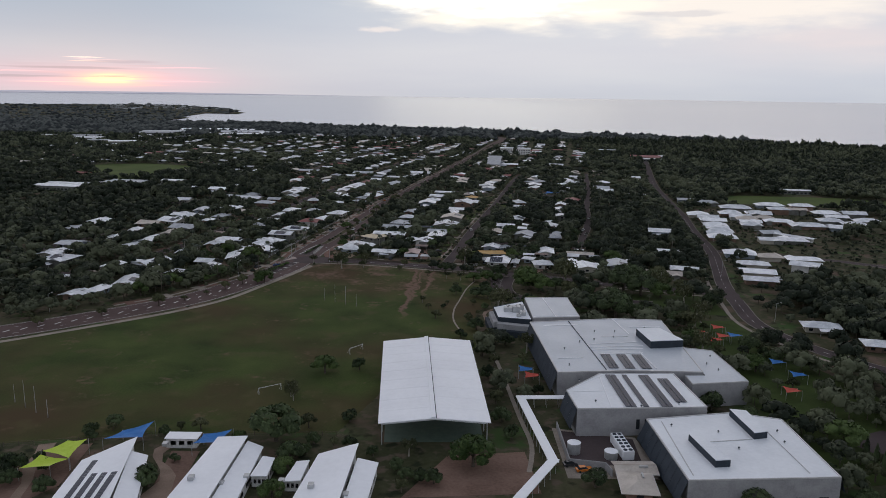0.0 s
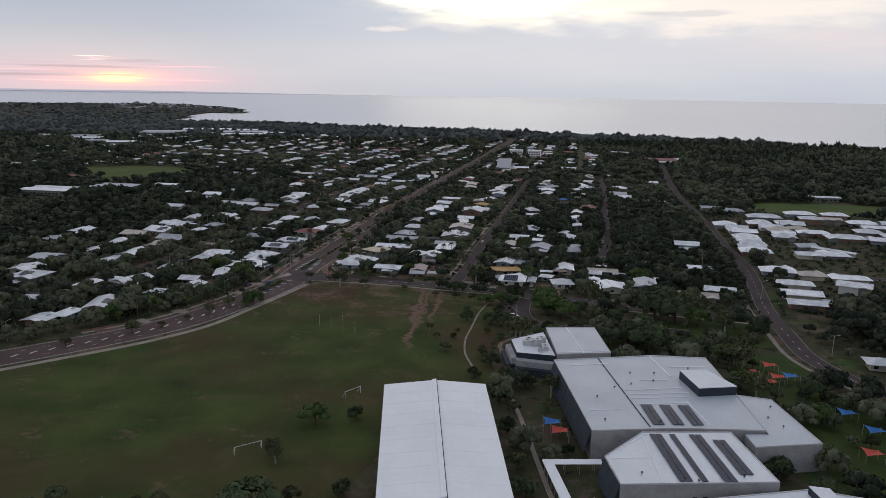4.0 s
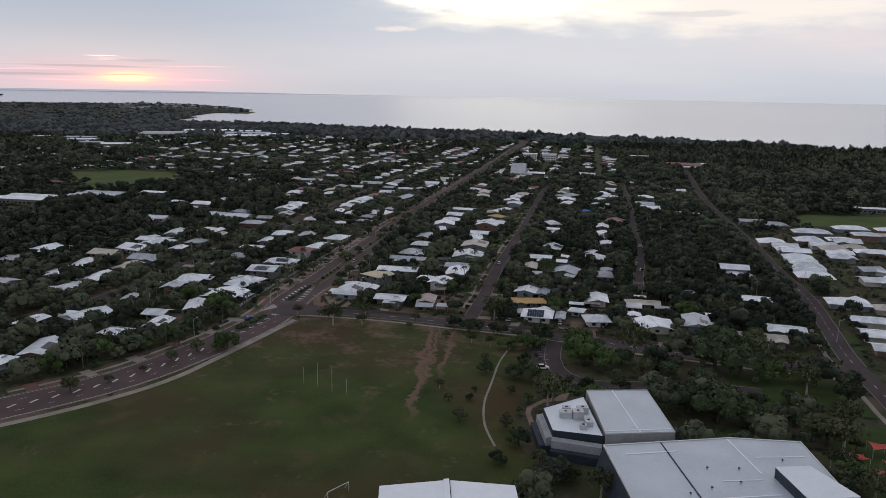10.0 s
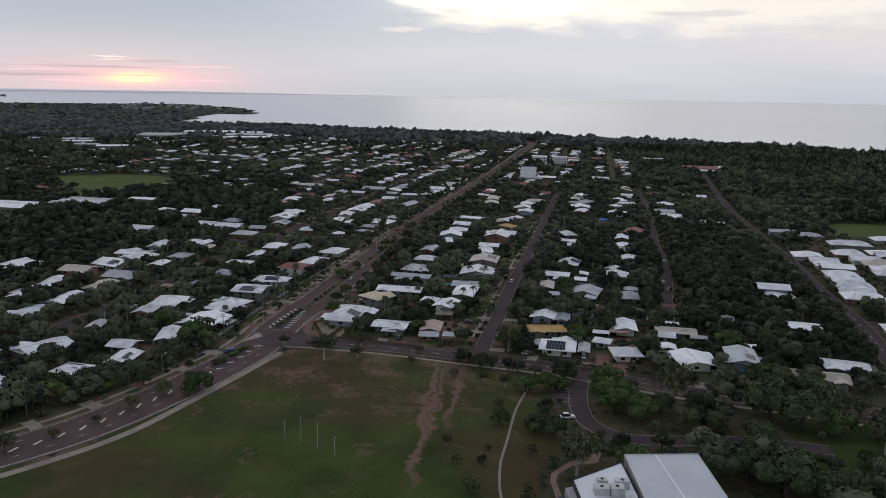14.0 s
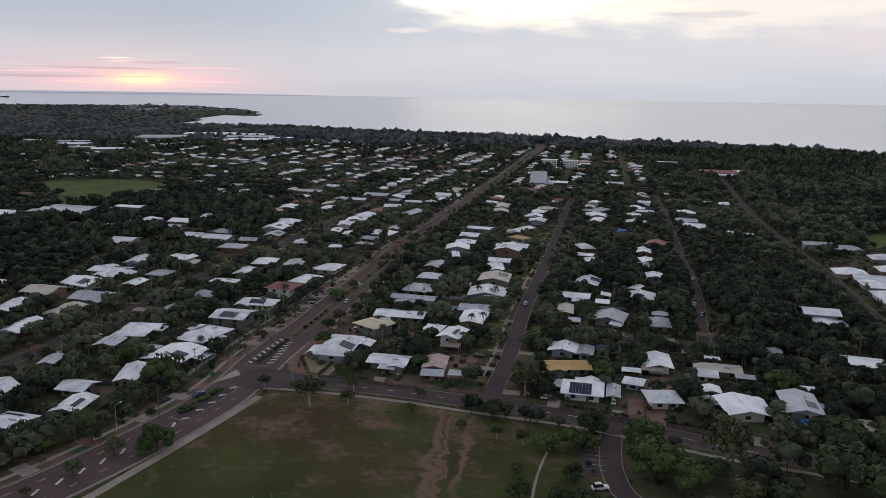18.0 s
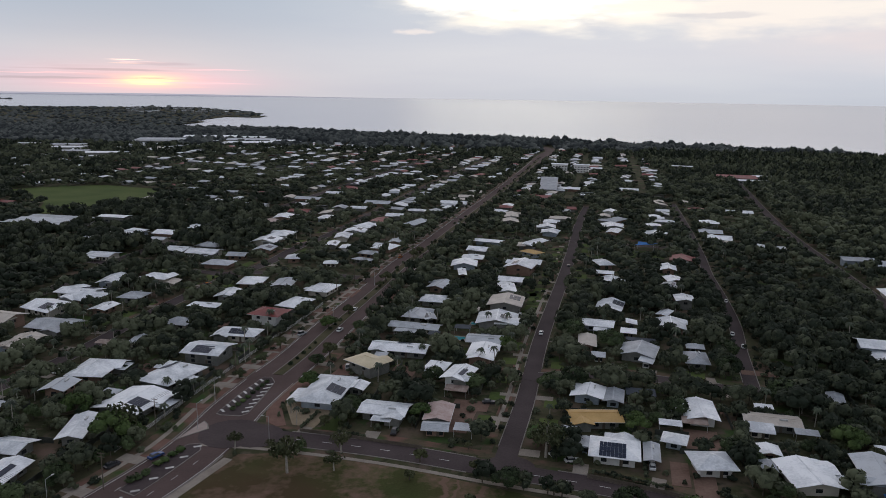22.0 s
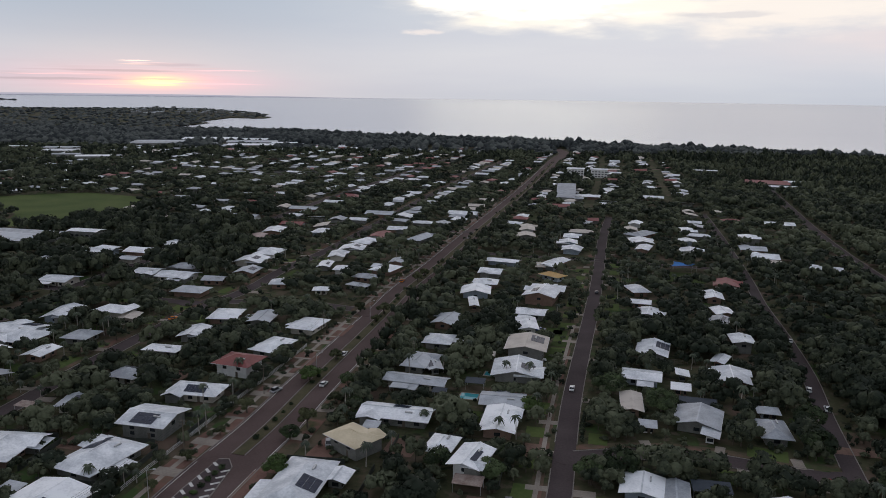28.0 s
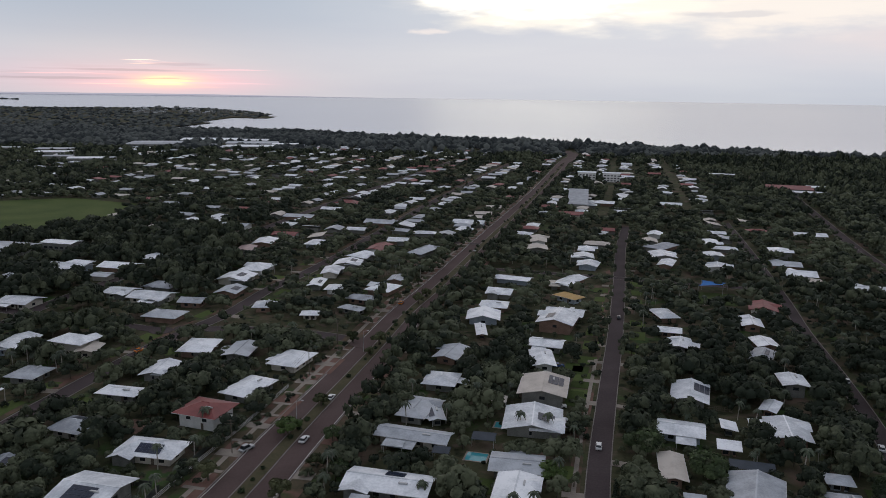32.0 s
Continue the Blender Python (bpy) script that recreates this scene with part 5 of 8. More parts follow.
for host, z, spots in ((hall, 8.9, ((60, 283), (66, 276), (52, 270), (45, 262), (58, 273), (68, 283), (81, 288), (44, 245), (60, 245))), (south, 8.7, ((45, 231), (47, 214), (72, 213), (60, 210.5))),
                       (gym, 7.5, ((80, 186), (78, 196), (94, 190), (95, 197), (66, 200))), (east_wing, 8.1, ((93, 250), (95, 244), (97, 258)))):
    for x, y in spots:
        v = part("roof_vent", Geo().tube((x, y, z), (x, y, z + 0.55), 0.22, 0.22, 8), M_STEEL, host, "small roof vent")
        part("cap", Geo().tube((x, y, z + 0.55), (x, y, z + 0.8), 0.36, 0.1, 8), M_DARKCLAD, v)
# roof plant on the entrance block
for i, (x, y, a, b, c) in enumerate(((29, 317, 2.6, 2.0, 1.6), (32.5, 316, 2.2, 2.2, 2.2), (35, 312, 1.6, 3.0, 1.3), (30, 322, 1.8, 1.4, 1.0), (34.5, 320, 2.4, 1.6, 1.8), (33, 309, 1.4, 1.4, 1.2))):
    a, b, c = a * 1.4, b * 1.3, c * 1.2
    ac = part("air_conditioner", Geo().box(x - a / 2, y - b / 2, 7.1, x + a / 2, y + b / 2, 7.1 + c), M_STEEL, cafe, "grey rooftop air-conditioning unit")
    part("fan_grille", Geo().tube((x, y, 7.1 + c), (x, y, 7.2 + c), 0.45, 0.45, 10), M_DARKCLAD, ac)
# stepped dark walls round the prow of the entrance block
for k, (z0, z1, out) in enumerate(((0.0, 2.6, 3.6), (2.6, 5.0, 1.9))):
    ring = [(23, 323), (24, 307), (37.5, 303)]
    for (ax, ay), (bx, by) in zip(ring, ring[1:]):
        d = (Vector((bx, by)) - Vector((ax, ay))).normalized()
        n = Vector((d.y, -d.x)) * out
        part("apron_wall", Geo().prism([(ax + n.x, ay + n.y), (bx + n.x, by + n.y), (bx, by), (ax, ay)], z0, [z1, z1, z1 + 0.4, z1 + 0.4]), (M_DARKCLAD, M_GREYWALL)[k], cafe, "stepped apron wall")
# plant yard and small sheds
for x, y, r, h in ((38, 198, 1.9, 3.2), (48, 195, 1.9, 2.2)):
    tank = thing("water_tank", pose(x, y, 0), "round pale steel water tank in the service yard", "tank", "yard tanks")
    part("shell", Geo().tube((0, 0, 0), (0, 0, h), r, r, 20), M_STEEL, tank)
    part("lid", Geo().tube((0, 0, h), (0, 0, h + 0.4), r + 0.05, 0.3, 20), M_SHED, tank)
chiller = thing("chiller_unit", pose(52, 199, 0, 0, 0, 5), "long rooftop-style chiller with rows of fans", "machine")
part("casing", Geo().box(-1.6, -6, 0.4, 1.6, 6, 3.0), M_SHED, chiller)
for k in range(6):
    for s in (-0.75, 0.75):
        part("fan", Geo().tube((s, -5 + 2 * k, 3.0), (s, -5 + 2 * k, 3.15), 0.6, 0.6, 12), M_DARKCLAD, chiller)
for s in (-5.5, 5.5):
    part("skid", Geo().box(-1.5, s - 0.2, 0, 1.5, s + 0.2, 0.4), M_STEEL, chiller)
house(52, 184.5, 0, 10, 6, "g", "t", 0)
house(50.5, 175.5, -5, 8, 10, "h", "t", 0)
solid("paving_yard", Geo().prism([(34, 214), (34, 183), (60, 183), (58, 208)], 0.0, 0.05), M_PATH, "concrete service yard behind the school", "paving")

yard_wall = thing("yard_wall", pose(0, 0, 0), "low grey block wall round the service yard", "wall")
for a, b in (((35.5, 214), (35.5, 190)), ((35.5, 190), (45, 188)), ((45, 188), (46, 184))):
    d = (Vector(b) - Vector(a)).normalized()
    n = Vector((-d.y, d.x)) * 0.12
    part("panel", Geo().prism([tuple(Vector(a) - n), tuple(Vector(b) - n), tuple(Vector(b) + n), tuple(Vector(a) + n)], 0, 2.2), M_GREYWALL, yard_wall)

# covered walkway
walkway = thing("covered_walkway", pose(0, 0, 0), "zigzag covered walkway with a flat white roof", "walkway")
WALK = [(39.5, 231), (26, 230.5), (30.5, 187), (17, 163)]
for a, b in zip(WALK, WALK[1:]):
    d = (Vector(b) - Vector(a)).normalized()
    n = Vector((-d.y, d.x)) * 1.4
    pa, pb = Vector(a) - d * 1.2, Vector(b) + d * 1.2
    part("roof", Geo().prism([tuple(pa - n), tuple(pb - n), tuple(pb + n), tuple(pa + n)][::-1], 3.0 + 0.02 * WALK.index(a), 3.2 + 0.02 * WALK.index(a)), M_SHED, walkway)
    for x, y, _h in along([a, b], 4.0, 1.0):
        for s in (-1, 1):
            part("post", Geo().box(x + n.x * s * 0.85 - 0.06, y + n.y * s * 0.85 - 0.06, 0, x + n.x * s * 0.85 + 0.06, y + n.y * s * 0.85 + 0.06, 3.02), M_STEEL, walkway)
    paint_line([a, b], 2.0, 1)

# classrooms with big skillion and gable roofs


def classroom(corners, zs, label, panels=0):
    """Walls and one big tilted roof plane on four corners, with a fascia."""
    root = thing("classroom_wing", pose(0, 0, 0), label, "school building", "classroom wings")
    paint_poly(corners, 2)
    c = Vector((sum(p[0] for p in corners) / 4, sum(p[1] for p in corners) / 4))
    inn = [tuple(c + (Vector(p) - c) * 0.9) for p in corners]
    for i in range(4):
        j = (i + 1) % 4
        i2, j2 = tuple(c + (Vector(inn[i]) - c) * 0.97), tuple(c + (Vector(inn[j]) - c) * 0.97)
        wall = part("wall", Geo().prism([inn[i], inn[j], j2, i2], 0, [zs[i] - 0.3, zs[j] - 0.3, zs[j] - 0.3, zs[i] - 0.3]), WALLS[1], root)
        a, b = Vector(inn[i]), Vector(inn[j])
        for k in range(3):
            p, q = a + (b - a) * (0.12 + 0.28 * k), a + (b - a) * (0.30 + 0.28 * k)
            n = Vector((b.y - a.y, a.x - b.x)).normalized() * 0.05
            part("window", Geo().prism([tuple(p), tuple(q), tuple(q + n), tuple(p + n)][::-1], 1.0, 2.2), M_GLASS, wall)
    roof = part("roof", Geo().sheet([(*p, z) for p, z in zip(corners, zs)], 0.2), M_SHED, root)
    if panels:
        o, u, v = Vector((*corners[0], zs[0])), Vector((*corners[1], zs[1])) - Vector((*corners[0], zs[0])), Vector((*corners[3], zs[3])) - Vector((*corners[0], zs[0]))
        for r in range(4):
            for k in range(panels):
                s0, s1, t0, t1 = 0.05 + 0.9 * k / panels, 0.05 + 0.9 * (k + 0.94) / panels, 0.22 + 0.17 * r, 0.32 + 0.17 * r
                q = [o + u * s + v * t + Vector((0, 0, 0.16)) for s, t in ((s0, t0), (s1, t0), (s1, t1), (s0, t1))]
                part("solar_panel", Geo().sheet([tuple(p) for p in q], 0.06), M_SOLAR, roof)
    else:
        p = c + Vector((-3, -6))
        zc = sum(zs) / 4
        part("vent", Geo().box(p.x - 0.7, p.y - 0.9, zc - 0.2, p.x + 0.7, p.y + 0.9, zc + 0.7), M_STEEL, roof, "grey roof vent box")
    return root


classroom([(-93, 160), (-95, 183), (-84.5, 194), (-78, 160)], [3.6, 3.6, 5.2, 5.2], "classroom wing with four rows of solar panels on a white roof", 14)
classroom([(-77.6, 160), (-83.6, 187), (-79, 187), (-72, 160)], [4.4, 4.4, 3.2, 3.2], "low white-roofed classroom wing beside solar panels")
classroom([(-66, 160), (-63, 197), (-54, 195), (-55, 160)], [4.0, 4.0, 5.4, 5.4], "long white-roofed classroom wing with a raised edge")
classroom([(-54.8, 160), (-53.8, 194), (-49, 192), (-49, 160)], [4.4, 4.4, 3.6, 3.6], "narrow white lean-to classroom wing")
classroom([(-48.8, 176), (-48, 187), (-44.5, 186), (-44.5, 176)], [3.4, 3.4, 3.4, 3.4], "small flat white-roofed school annexe")
classroom([(-36, 160), (-33, 187), (-22.5, 191), (-24, 160)], [4.2, 4.2, 5.6, 5.6], "white-roofed classroom wing with a high pointed corner")
classroom([(-23.6, 160), (-22.2, 185), (-16.5, 184), (-18, 160)], [4.2, 4.2, 3.4, 3.4], "lower white lean-to roof beside a classroom wing")
classroom([(-40, 174), (-38.5, 185), (-35, 185), (-35.5, 174)], [3.0, 3.0, 3.4, 3.4], "small white school porch roof with vents")
classroom([(-78.5, 197.5), (-78.5, 202), (-69, 202), (-69, 197.5)], [3.0, 3.0, 3.0, 3.0], "small white flat-roofed play shelter")


def sail(colour, pts):
    """A shade sail: a sagging cloth on posts."""
    c = [sum(p[i] for p in pts) / len(pts) for i in range(3)]
    root = thing("shade_sail", pose(c[0], c[1], 0), f"{colour} shade sail stretched on steel posts in the school grounds", "shade sail", "shade sails")
    g, n, k = Geo(), 6, len(pts)
    loc = [Vector((p[0] - c[0], p[1] - c[1], p[2])) for p in pts]
    mid = Vector((0, 0, c[2] - 0.7))
    for i in range(k):
        a, b = loc[i], loc[(i + 1) % k]
        edge = [a + (b - a) * (j / n) for j in range(n + 1)]
        edge = [p + (mid - p) * (0.14 * math.sin(math.pi * j / n)) for j, p in enumerate(edge)]
        for j in range(n):
            p, q = edge[j], edge[j + 1]
            pm, qm = (p + mid) / 2 + Vector((0, 0, -0.1)), (q + mid) / 2 + Vector((0, 0, -0.1))
            g.add([p, q, qm, pm], [(0, 1, 2, 3)])
            g.add([pm, qm, mid], [(0, 1, 2)])
        part("post", Geo().tube((a.x * 1.04, a.y * 1.04, 0), (a.x * 1.04, a.y * 1.04, a.z + 0.15), 0.08, 0.07), M_STEEL, root)
    part("cloth", g, SAILS[colour], root)
    paint_poly(rect(c[0], c[1] - 4, 0, 9, 15), 1, bare)


sail("lime", [(-107, 186, 4.5), (-99, 184, 3.6), (-98, 193, 4.8), (-104, 194, 3.8)])
sail("lime", [(-109, 178, 3.6), (-101, 178, 4.4), (-99, 184, 3.4), (-107, 185, 4.0)])
sail("blue", [(-95, 196, 3.4), (-84, 196, 4.0), (-84, 205, 4.8), (-92, 202, 3.2)])
sail("blue", [(-69, 193, 3.8), (-62, 195, 3.2), (-60, 201, 4.4), (-68, 200, 3.4)])
for x, y, colour in ((32, 251, "red"), (30.5, 257, "blue"), (119, 311, "red"), (117, 299, "red"), (109, 304, "red"), (112, 294, "red"), (122, 300, "blue"),
                     (126, 268, "blue"), (119, 240, "red"), (128, 255, "blue")):
    sail(colour, [(x - 2.6, y - 2, 2.8), (x + 2.4, y - 2.4, 3.6), (x + 2.8, y + 2, 2.7), (x - 2.2, y + 2.4, 3.5)])

# ---- road furniture and verges ----
def reach(line, y0, y1):
    return [p for p in line if y0 <= p[1] <= y1]


UP = reach(MAIN, 494, 1500)
part("median_kerb", strip(UP, -2.25, -1.95, 0.02, 0.20), M_KERB, main_road)
part("median_kerb", strip(UP, 1.95, 2.25, 0.02, 0.20), M_KERB, main_road)
median = tagged(new("median", strip(UP, -2.1, 2.1, -0.1, 0.14).mesh("median", M_ROAD_RED)), "long raised planted median between the carriageways", "median", "", "structure")
part("planting", strip(UP, -1.7, 1.7, 0.1, 0.18), mat("dry_median_planting", (0.050, 0.052, 0.026), (0.105, 0.090, 0.055), 0.95, scale=0.2, fine=1.5), median, "dry grass and mulch")
for d in (-9.0, 9.0):
    part("edge_line", strip(UP, d - 0.11, d + 0.11, 0.055, 0.066), M_LINE, main_road, "white painted edge line")
LOW = reach(MAIN, 225, 494)
for d in (-8.9, 8.9):
    part("edge_line", strip(LOW, d - 0.1, d + 0.1, 0.055, 0.066), M_LINE, main_road, "white painted edge line")
for d in (-4.6, 4.6):
    dashes = Geo()
    for x, y, h in along(offset(MAIN, d), 9.0):
        if 280 < y < 430:
            dashes.prism(rect(x, y, h, 2.4, 0.16), 0.055, 0.066)
    part("lane_line", dashes, M_LINE, main_road, "broken white lane line")
# slanted white bars down the middle of the road beside the oval
for x, y, h in along(LOW, 6.6, 2.0):
    if y < 412 and x > -260:
        part("white_bar", Geo().prism(rect(x, y, h + 28, 3.2, 0.75), 0.05, 0.09), M_LINE, main_road, "slanted white painted bar")
# islands at the junction: a wide lens with bars along both sides, a pale triangle and a long strip
def island(outline, label, planted=True):
    root = tagged(new("traffic_island", Geo().prism(outline, 0.0, 0.19).mesh("traffic_island", M_KERB)), label, "traffic island", "traffic islands", "structure")
    if planted:
        n = len(outline)
        cx, cy = sum(p[0] for p in outline) / n, sum(p[1] for p in outline) / n
        inner = []
        for x, y in outline:
            d = math.hypot(x - cx, y - cy)
            inner.append((x - (x - cx) / d * 0.45, y - (y - cy) / d * 0.45))
        part("infill", Geo().prism(inner, 0.19, 0.205), M_ROAD, root, "dark asphalt infill")
    return root


isle = island([(-89.6, 460.8), (-88, 459.6), (-81.4, 459.4), (-79.6, 461.4), (-78.2, 475.5), (-77.9, 489.2), (-80.2, 493.8), (-83.2, 493.6), (-87.2, 476.6)], "wide kerbed traffic island with shrubs and white bars")
for k in range(8):
    t = (k + 0.5) / 8
    lx, ly = -88.5 + 6.0 * t + (0.7 - abs(t - 0.5)) * -0.5, 461.2 + 31 * t
    rx, ry = -80.8 + 1.9 * t, 461.2 + 27 * t
    for x, y, a in ((lx, ly, 128), (rx, ry, 32)):
        part("white_bar", Geo().prism(rect(x, y, a, 2.5, 0.85), 0.206, 0.225), M_LINE, isle, "white painted bar")
M_PINK = mat("pale_pink_concrete", (0.30, 0.245, 0.225), (0.42, 0.35, 0.32), 0.9, scale=0.3, fine=3.0)
tri = island([(-95.2, 441.5), (-93, 450), (-91.4, 455.1), (-89.4, 453), (-88.0, 449.5)], "triangular pale pinkish concrete traffic island", False)
part("paving", Geo().prism([(-94.6, 442.5), (-92.7, 450), (-91.3, 454.4), (-89.6, 452.6), (-88.5, 449.5)], 0.19, 0.21), M_PINK, tri)
isle2 = island([(-98.4, 411.7), (-96.4, 422.2), (-94.1, 431.9), (-90.3, 438.9), (-86.8, 439.9), (-85.5, 435.7), (-87.3, 428.3), (-90.8, 416.3), (-93.3, 409.1)][::-1], "long traffic island with yellow-green shrubs")
for x, y in [(-94.1, 411.6), (-92.0, 418.3), (-90.1, 424.4), (-88.6, 430.9), (-87.1, 437.5)]:
    part("white_bar", Geo().prism(rect(x, y, 25, 2.3, 0.9), 0.206, 0.225), M_LINE, isle2, "white painted bar")


def shrub_mesh(seed, leaf):
    v, f = leafy(seed, 110, 0.2, 6, 1, core=0.85)
    return geo_mesh("shrub", v * (1.1, 1.1, 1.0), f, leaf)


# verges, footpaths and drives
verge = mat("worn_verge", (0.055, 0.052, 0.030), (0.115, 0.090, 0.062), 0.95, scale=0.12, fine=1.2)
blend(verge, (0.165, 0.095, 0.075), 0.09, 0.48, 0.60)
blend(verge, (0.045, 0.075, 0.025), 0.07, 0.56, 0.66, offset=(50, 20, 0))
LEFT = reach(MAIN, 330, 1300)
solid("verge", strip(LEFT, -17.0, -9.9, -0.1, 0.10), verge, "worn verge of dry grass, bare soil and brick paving", "verge")
solid("verge", strip(reach(MAIN, 474, 1200), 9.9, 15.0, -0.1, 0.10), verge, "worn grass verge beside the dual carriageway", "verge")
foot_west = tagged(new("footpath_west", strip(LEFT, -14.2, -12.6, 0.0, 0.13).mesh("footpath_west", M_PATH)), "concrete footpath along the main road", "footpath", "", "structure")
solid("footpath_oval", strip(smooth([(-215, 262), (-178, 287), (-153, 307), (-125, 331), (-106, 354), (-95, 379), (-84, 408), (-76, 431)]), -1.4, 1.4, 0.0, 0.10), M_PATH,
      "pale footpath curving round the oval", "footpath")
solid("footpath_cross", strip(offset(STREETS["cross_street"][0], 8.0), -0.8, 0.8, 0.0, 0.107), M_PATH, "narrow concrete footpath beside the cross street", "footpath")
solid("footpath_school", strip(smooth([(18, 399), (13, 382), (9, 360), (6, 343), (5.5, 326), (8, 311)]), -0.38, 0.38, 0.0, 0.09), M_PATH, "winding pale path through the school grounds", "footpath")
solid("footpath_court", strip(smooth([(19, 292), (21.5, 270), (23, 250), (25, 221), (26.5, 202), (24, 186)]), -0.7, 0.7, 0.0, 0.09), M_PATH, "narrow path between court and hall", "footpath")
solid("footpath_bush", strip(offset(STREETS["bush_road"][0][:44], -8.0), -0.9, 0.9, 0.0, 0.09), M_PATH, "footpath along the school boundary", "footpath")
M_TANPAVE = mat("tan_pink_paving", (0.19, 0.135, 0.105), (0.28, 0.21, 0.165), 0.9, scale=0.2, fine=2.5)
solid("paving_plaza", Geo().prism([(36.0, 353.4), (33.5, 346.4), (28.1, 344.7), (25.7, 343.9), (21.6, 339.2), (20.6, 335.4), (21.2, 326.2), (19.5, 326.1), (19.0, 335.3), (19.8, 339.7), (22.0, 342.4), (25.8, 346.6), (29.2, 348.1), (33.1, 351.8)], 0.0, 0.08), M_TANPAVE, "curved tan paving at the school entrance", "paving")
solid("paving_classroom", Geo().prism([(-106.9, 168.5), (-108.0, 176.7), (-111.6, 183.9), (-113.3, 193.5), (-114.9, 198.6), (-110.4, 200.1), (-110.0, 197.0), (-111.8, 193.5), (-108.7, 185.6), (-105.9, 178.1), (-104.2, 168.6)][::-1], 0.0, 0.085), M_TANPAVE, "curved tan paving between classroom gardens", "paving")
solid("paving_courtyard", Geo().prism([(-75.9, 169.2), (-73.2, 178.9), (-75.1, 184.8), (-80.1, 192.6), (-81.1, 196.8), (-79.2, 200.4), (-76.2, 199.9), (-77.8, 194.4), (-76.3, 189.5), (-73.0, 186.4), (-69.9, 181.9), (-67.6, 169.4)][::-1], 0.0, 0.085), M_TANPAVE, "winding tan paving between classroom wings", "paving")
solid("paving_carpark_south", Geo().prism([(119.2, 207.7), (136.3, 215.3), (138.7, 210.5), (128.2, 192.7), (123.1, 203.2)][::-1], 0.0, 0.06), M_ROAD, "grey asphalt car park at the school boundary", "car park")
for poly in ([(-106.9, 168.5), (-108.0, 176.7), (-111.6, 183.9), (-113.3, 193.5), (-114.9, 198.6), (-110.4, 200.1), (-110.0, 197.0), (-111.8, 193.5), (-108.7, 185.6), (-105.9, 178.1), (-104.2, 168.6)], [(-75.9, 169.2), (-73.2, 178.9), (-75.1, 184.8), (-80.1, 192.6), (-81.1, 196.8), (-79.2, 200.4), (-76.2, 199.9), (-77.8, 194.4), (-76.3, 189.5), (-73.0, 186.4), (-69.9, 181.9), (-67.6, 169.4)], [(119.2, 207.7), (136.3, 215.3), (138.7, 210.5), (128.2, 192.7), (123.1, 203.2)]):
    paint_poly(poly, 1)
solid("paving_yard_dark", Geo().prism([(36.5, 212), (36.5, 191), (56, 190), (57, 207)][::-1], 0.0, 0.07), M_ROAD, "dark asphalt floor of the service yard", "paving")
n_drive = 0
for k, (x, y, h) in enumerate(along(offset(MAIN, -13.4), 9.5, 3.0)):
    if 470 < y < 1250 and not 632 < y < 660:
        d = radians(h)
        if k % 2:
            part("paving_square", Geo().prism(rect(x, y, h, 7.0, 5.6), 0.0, 0.118), M_PAVER, foot_west, "red brick verge square")
        part("crossing_strip", Geo().prism(rect(x + 4.7 * math.cos(d), y + 4.7 * math.sin(d), h, 1.5, 6.4), 0.0, 0.152), M_PATH, foot_west, "pale concrete strip across the verge")
for side, step, start in ((-13.5, 19.0, 9.0), (12.4, 21.0, 4.0)):
    for x, y, h in along(offset(MAIN, side), step, start):
        if 335 < y < 950 and not 436 < y < 462 and not (side > 0 and y < 480) and not (side < 0 and 634 < y < 656):
            part("driveway", Geo().prism(rect(x, y, h, rng.uniform(3.0, 4.6), 7.4 if side < 0 else 5.4), 0.0, 0.142 + 0.002 * (n_drive % 5)), M_PATH if n_drive % 3 else M_PAVER, foot_west, "concrete driveway crossing the verge")
            n_drive += 1
for name, offs in (("palm_street", (-6.2, 6.2)), ("back_street", (-6.2, 6.2)), ("cross_street", (-8.0,)), ("short_street", (-6, 6))):
    line = STREETS[name][0]
    base = solid("verge", strip(offset(line, offs[0]), -1.6, 1.6, -0.1, 0.06), verge, "worn grass verge of a side street", "verge")
    base.location.z = -0.004 * len(name)
    for side in offs:
        for x, y, h in along(offset(line, side), 21.0, 6.0):
            if y < 820 and at(x, y) != 1 and rng.random() < 0.6:
                n_drive += 1
                part("driveway", Geo().prism(rect(x, y, h + rng.uniform(-6, 6), rng.uniform(2.6, 4.4), 6.0), 0.0, 0.111 + 0.004 * (n_drive % 11)), M_PATH, base, "pale concrete driveway")
                paint_poly(rect(x, y, h, 3.6, 6.0), 1, bare)
for poly in ([(-90.4, 510.8), (-87.6, 517), (-85.7, 523.5), (-83.6, 520), (-85.4, 510.4)], [(-94.2, 496), (-92.6, 505), (-88, 504.4), (-89.5, 494)], [(-78.6, 566), (-76, 580), (-73, 580), (-75.5, 566)], [(-72, 606), (-69.5, 622), (-66.5, 622), (-69, 606)], [(-101, 436), (-99, 442), (-95.6, 441), (-98, 434)]):
    solid("paving_verge", Geo().prism(poly[::-1], 0.0, 0.115), M_PAVER, "red brick paving on a roadside verge", "paving")
solid("paving_corner", Geo().prism([(-68, 453), (-72, 456), (-74, 462.7), (-74, 471), (-71.5, 487), (-68.7, 491.2), (-67.2, 485.1), (-70.2, 473.4), (-69.9, 467.1), (-65.2, 453.9)][::-1], 0.0, 0.12), M_PAVER, "red brick paving at a street corner", "paving")
solid("paving_forecourt", Geo().prism([(-69.4, 470.3), (-64.6, 475.0), (-53.0, 465.3), (-56.3, 452.8), (-63.5, 454.6)], 0.0, 0.10), mat("tan_concrete", (0.22, 0.17, 0.115), (0.30, 0.24, 0.17), 0.9, scale=0.2, fine=2.0), "tan concrete forecourt of a corner house", "paving")
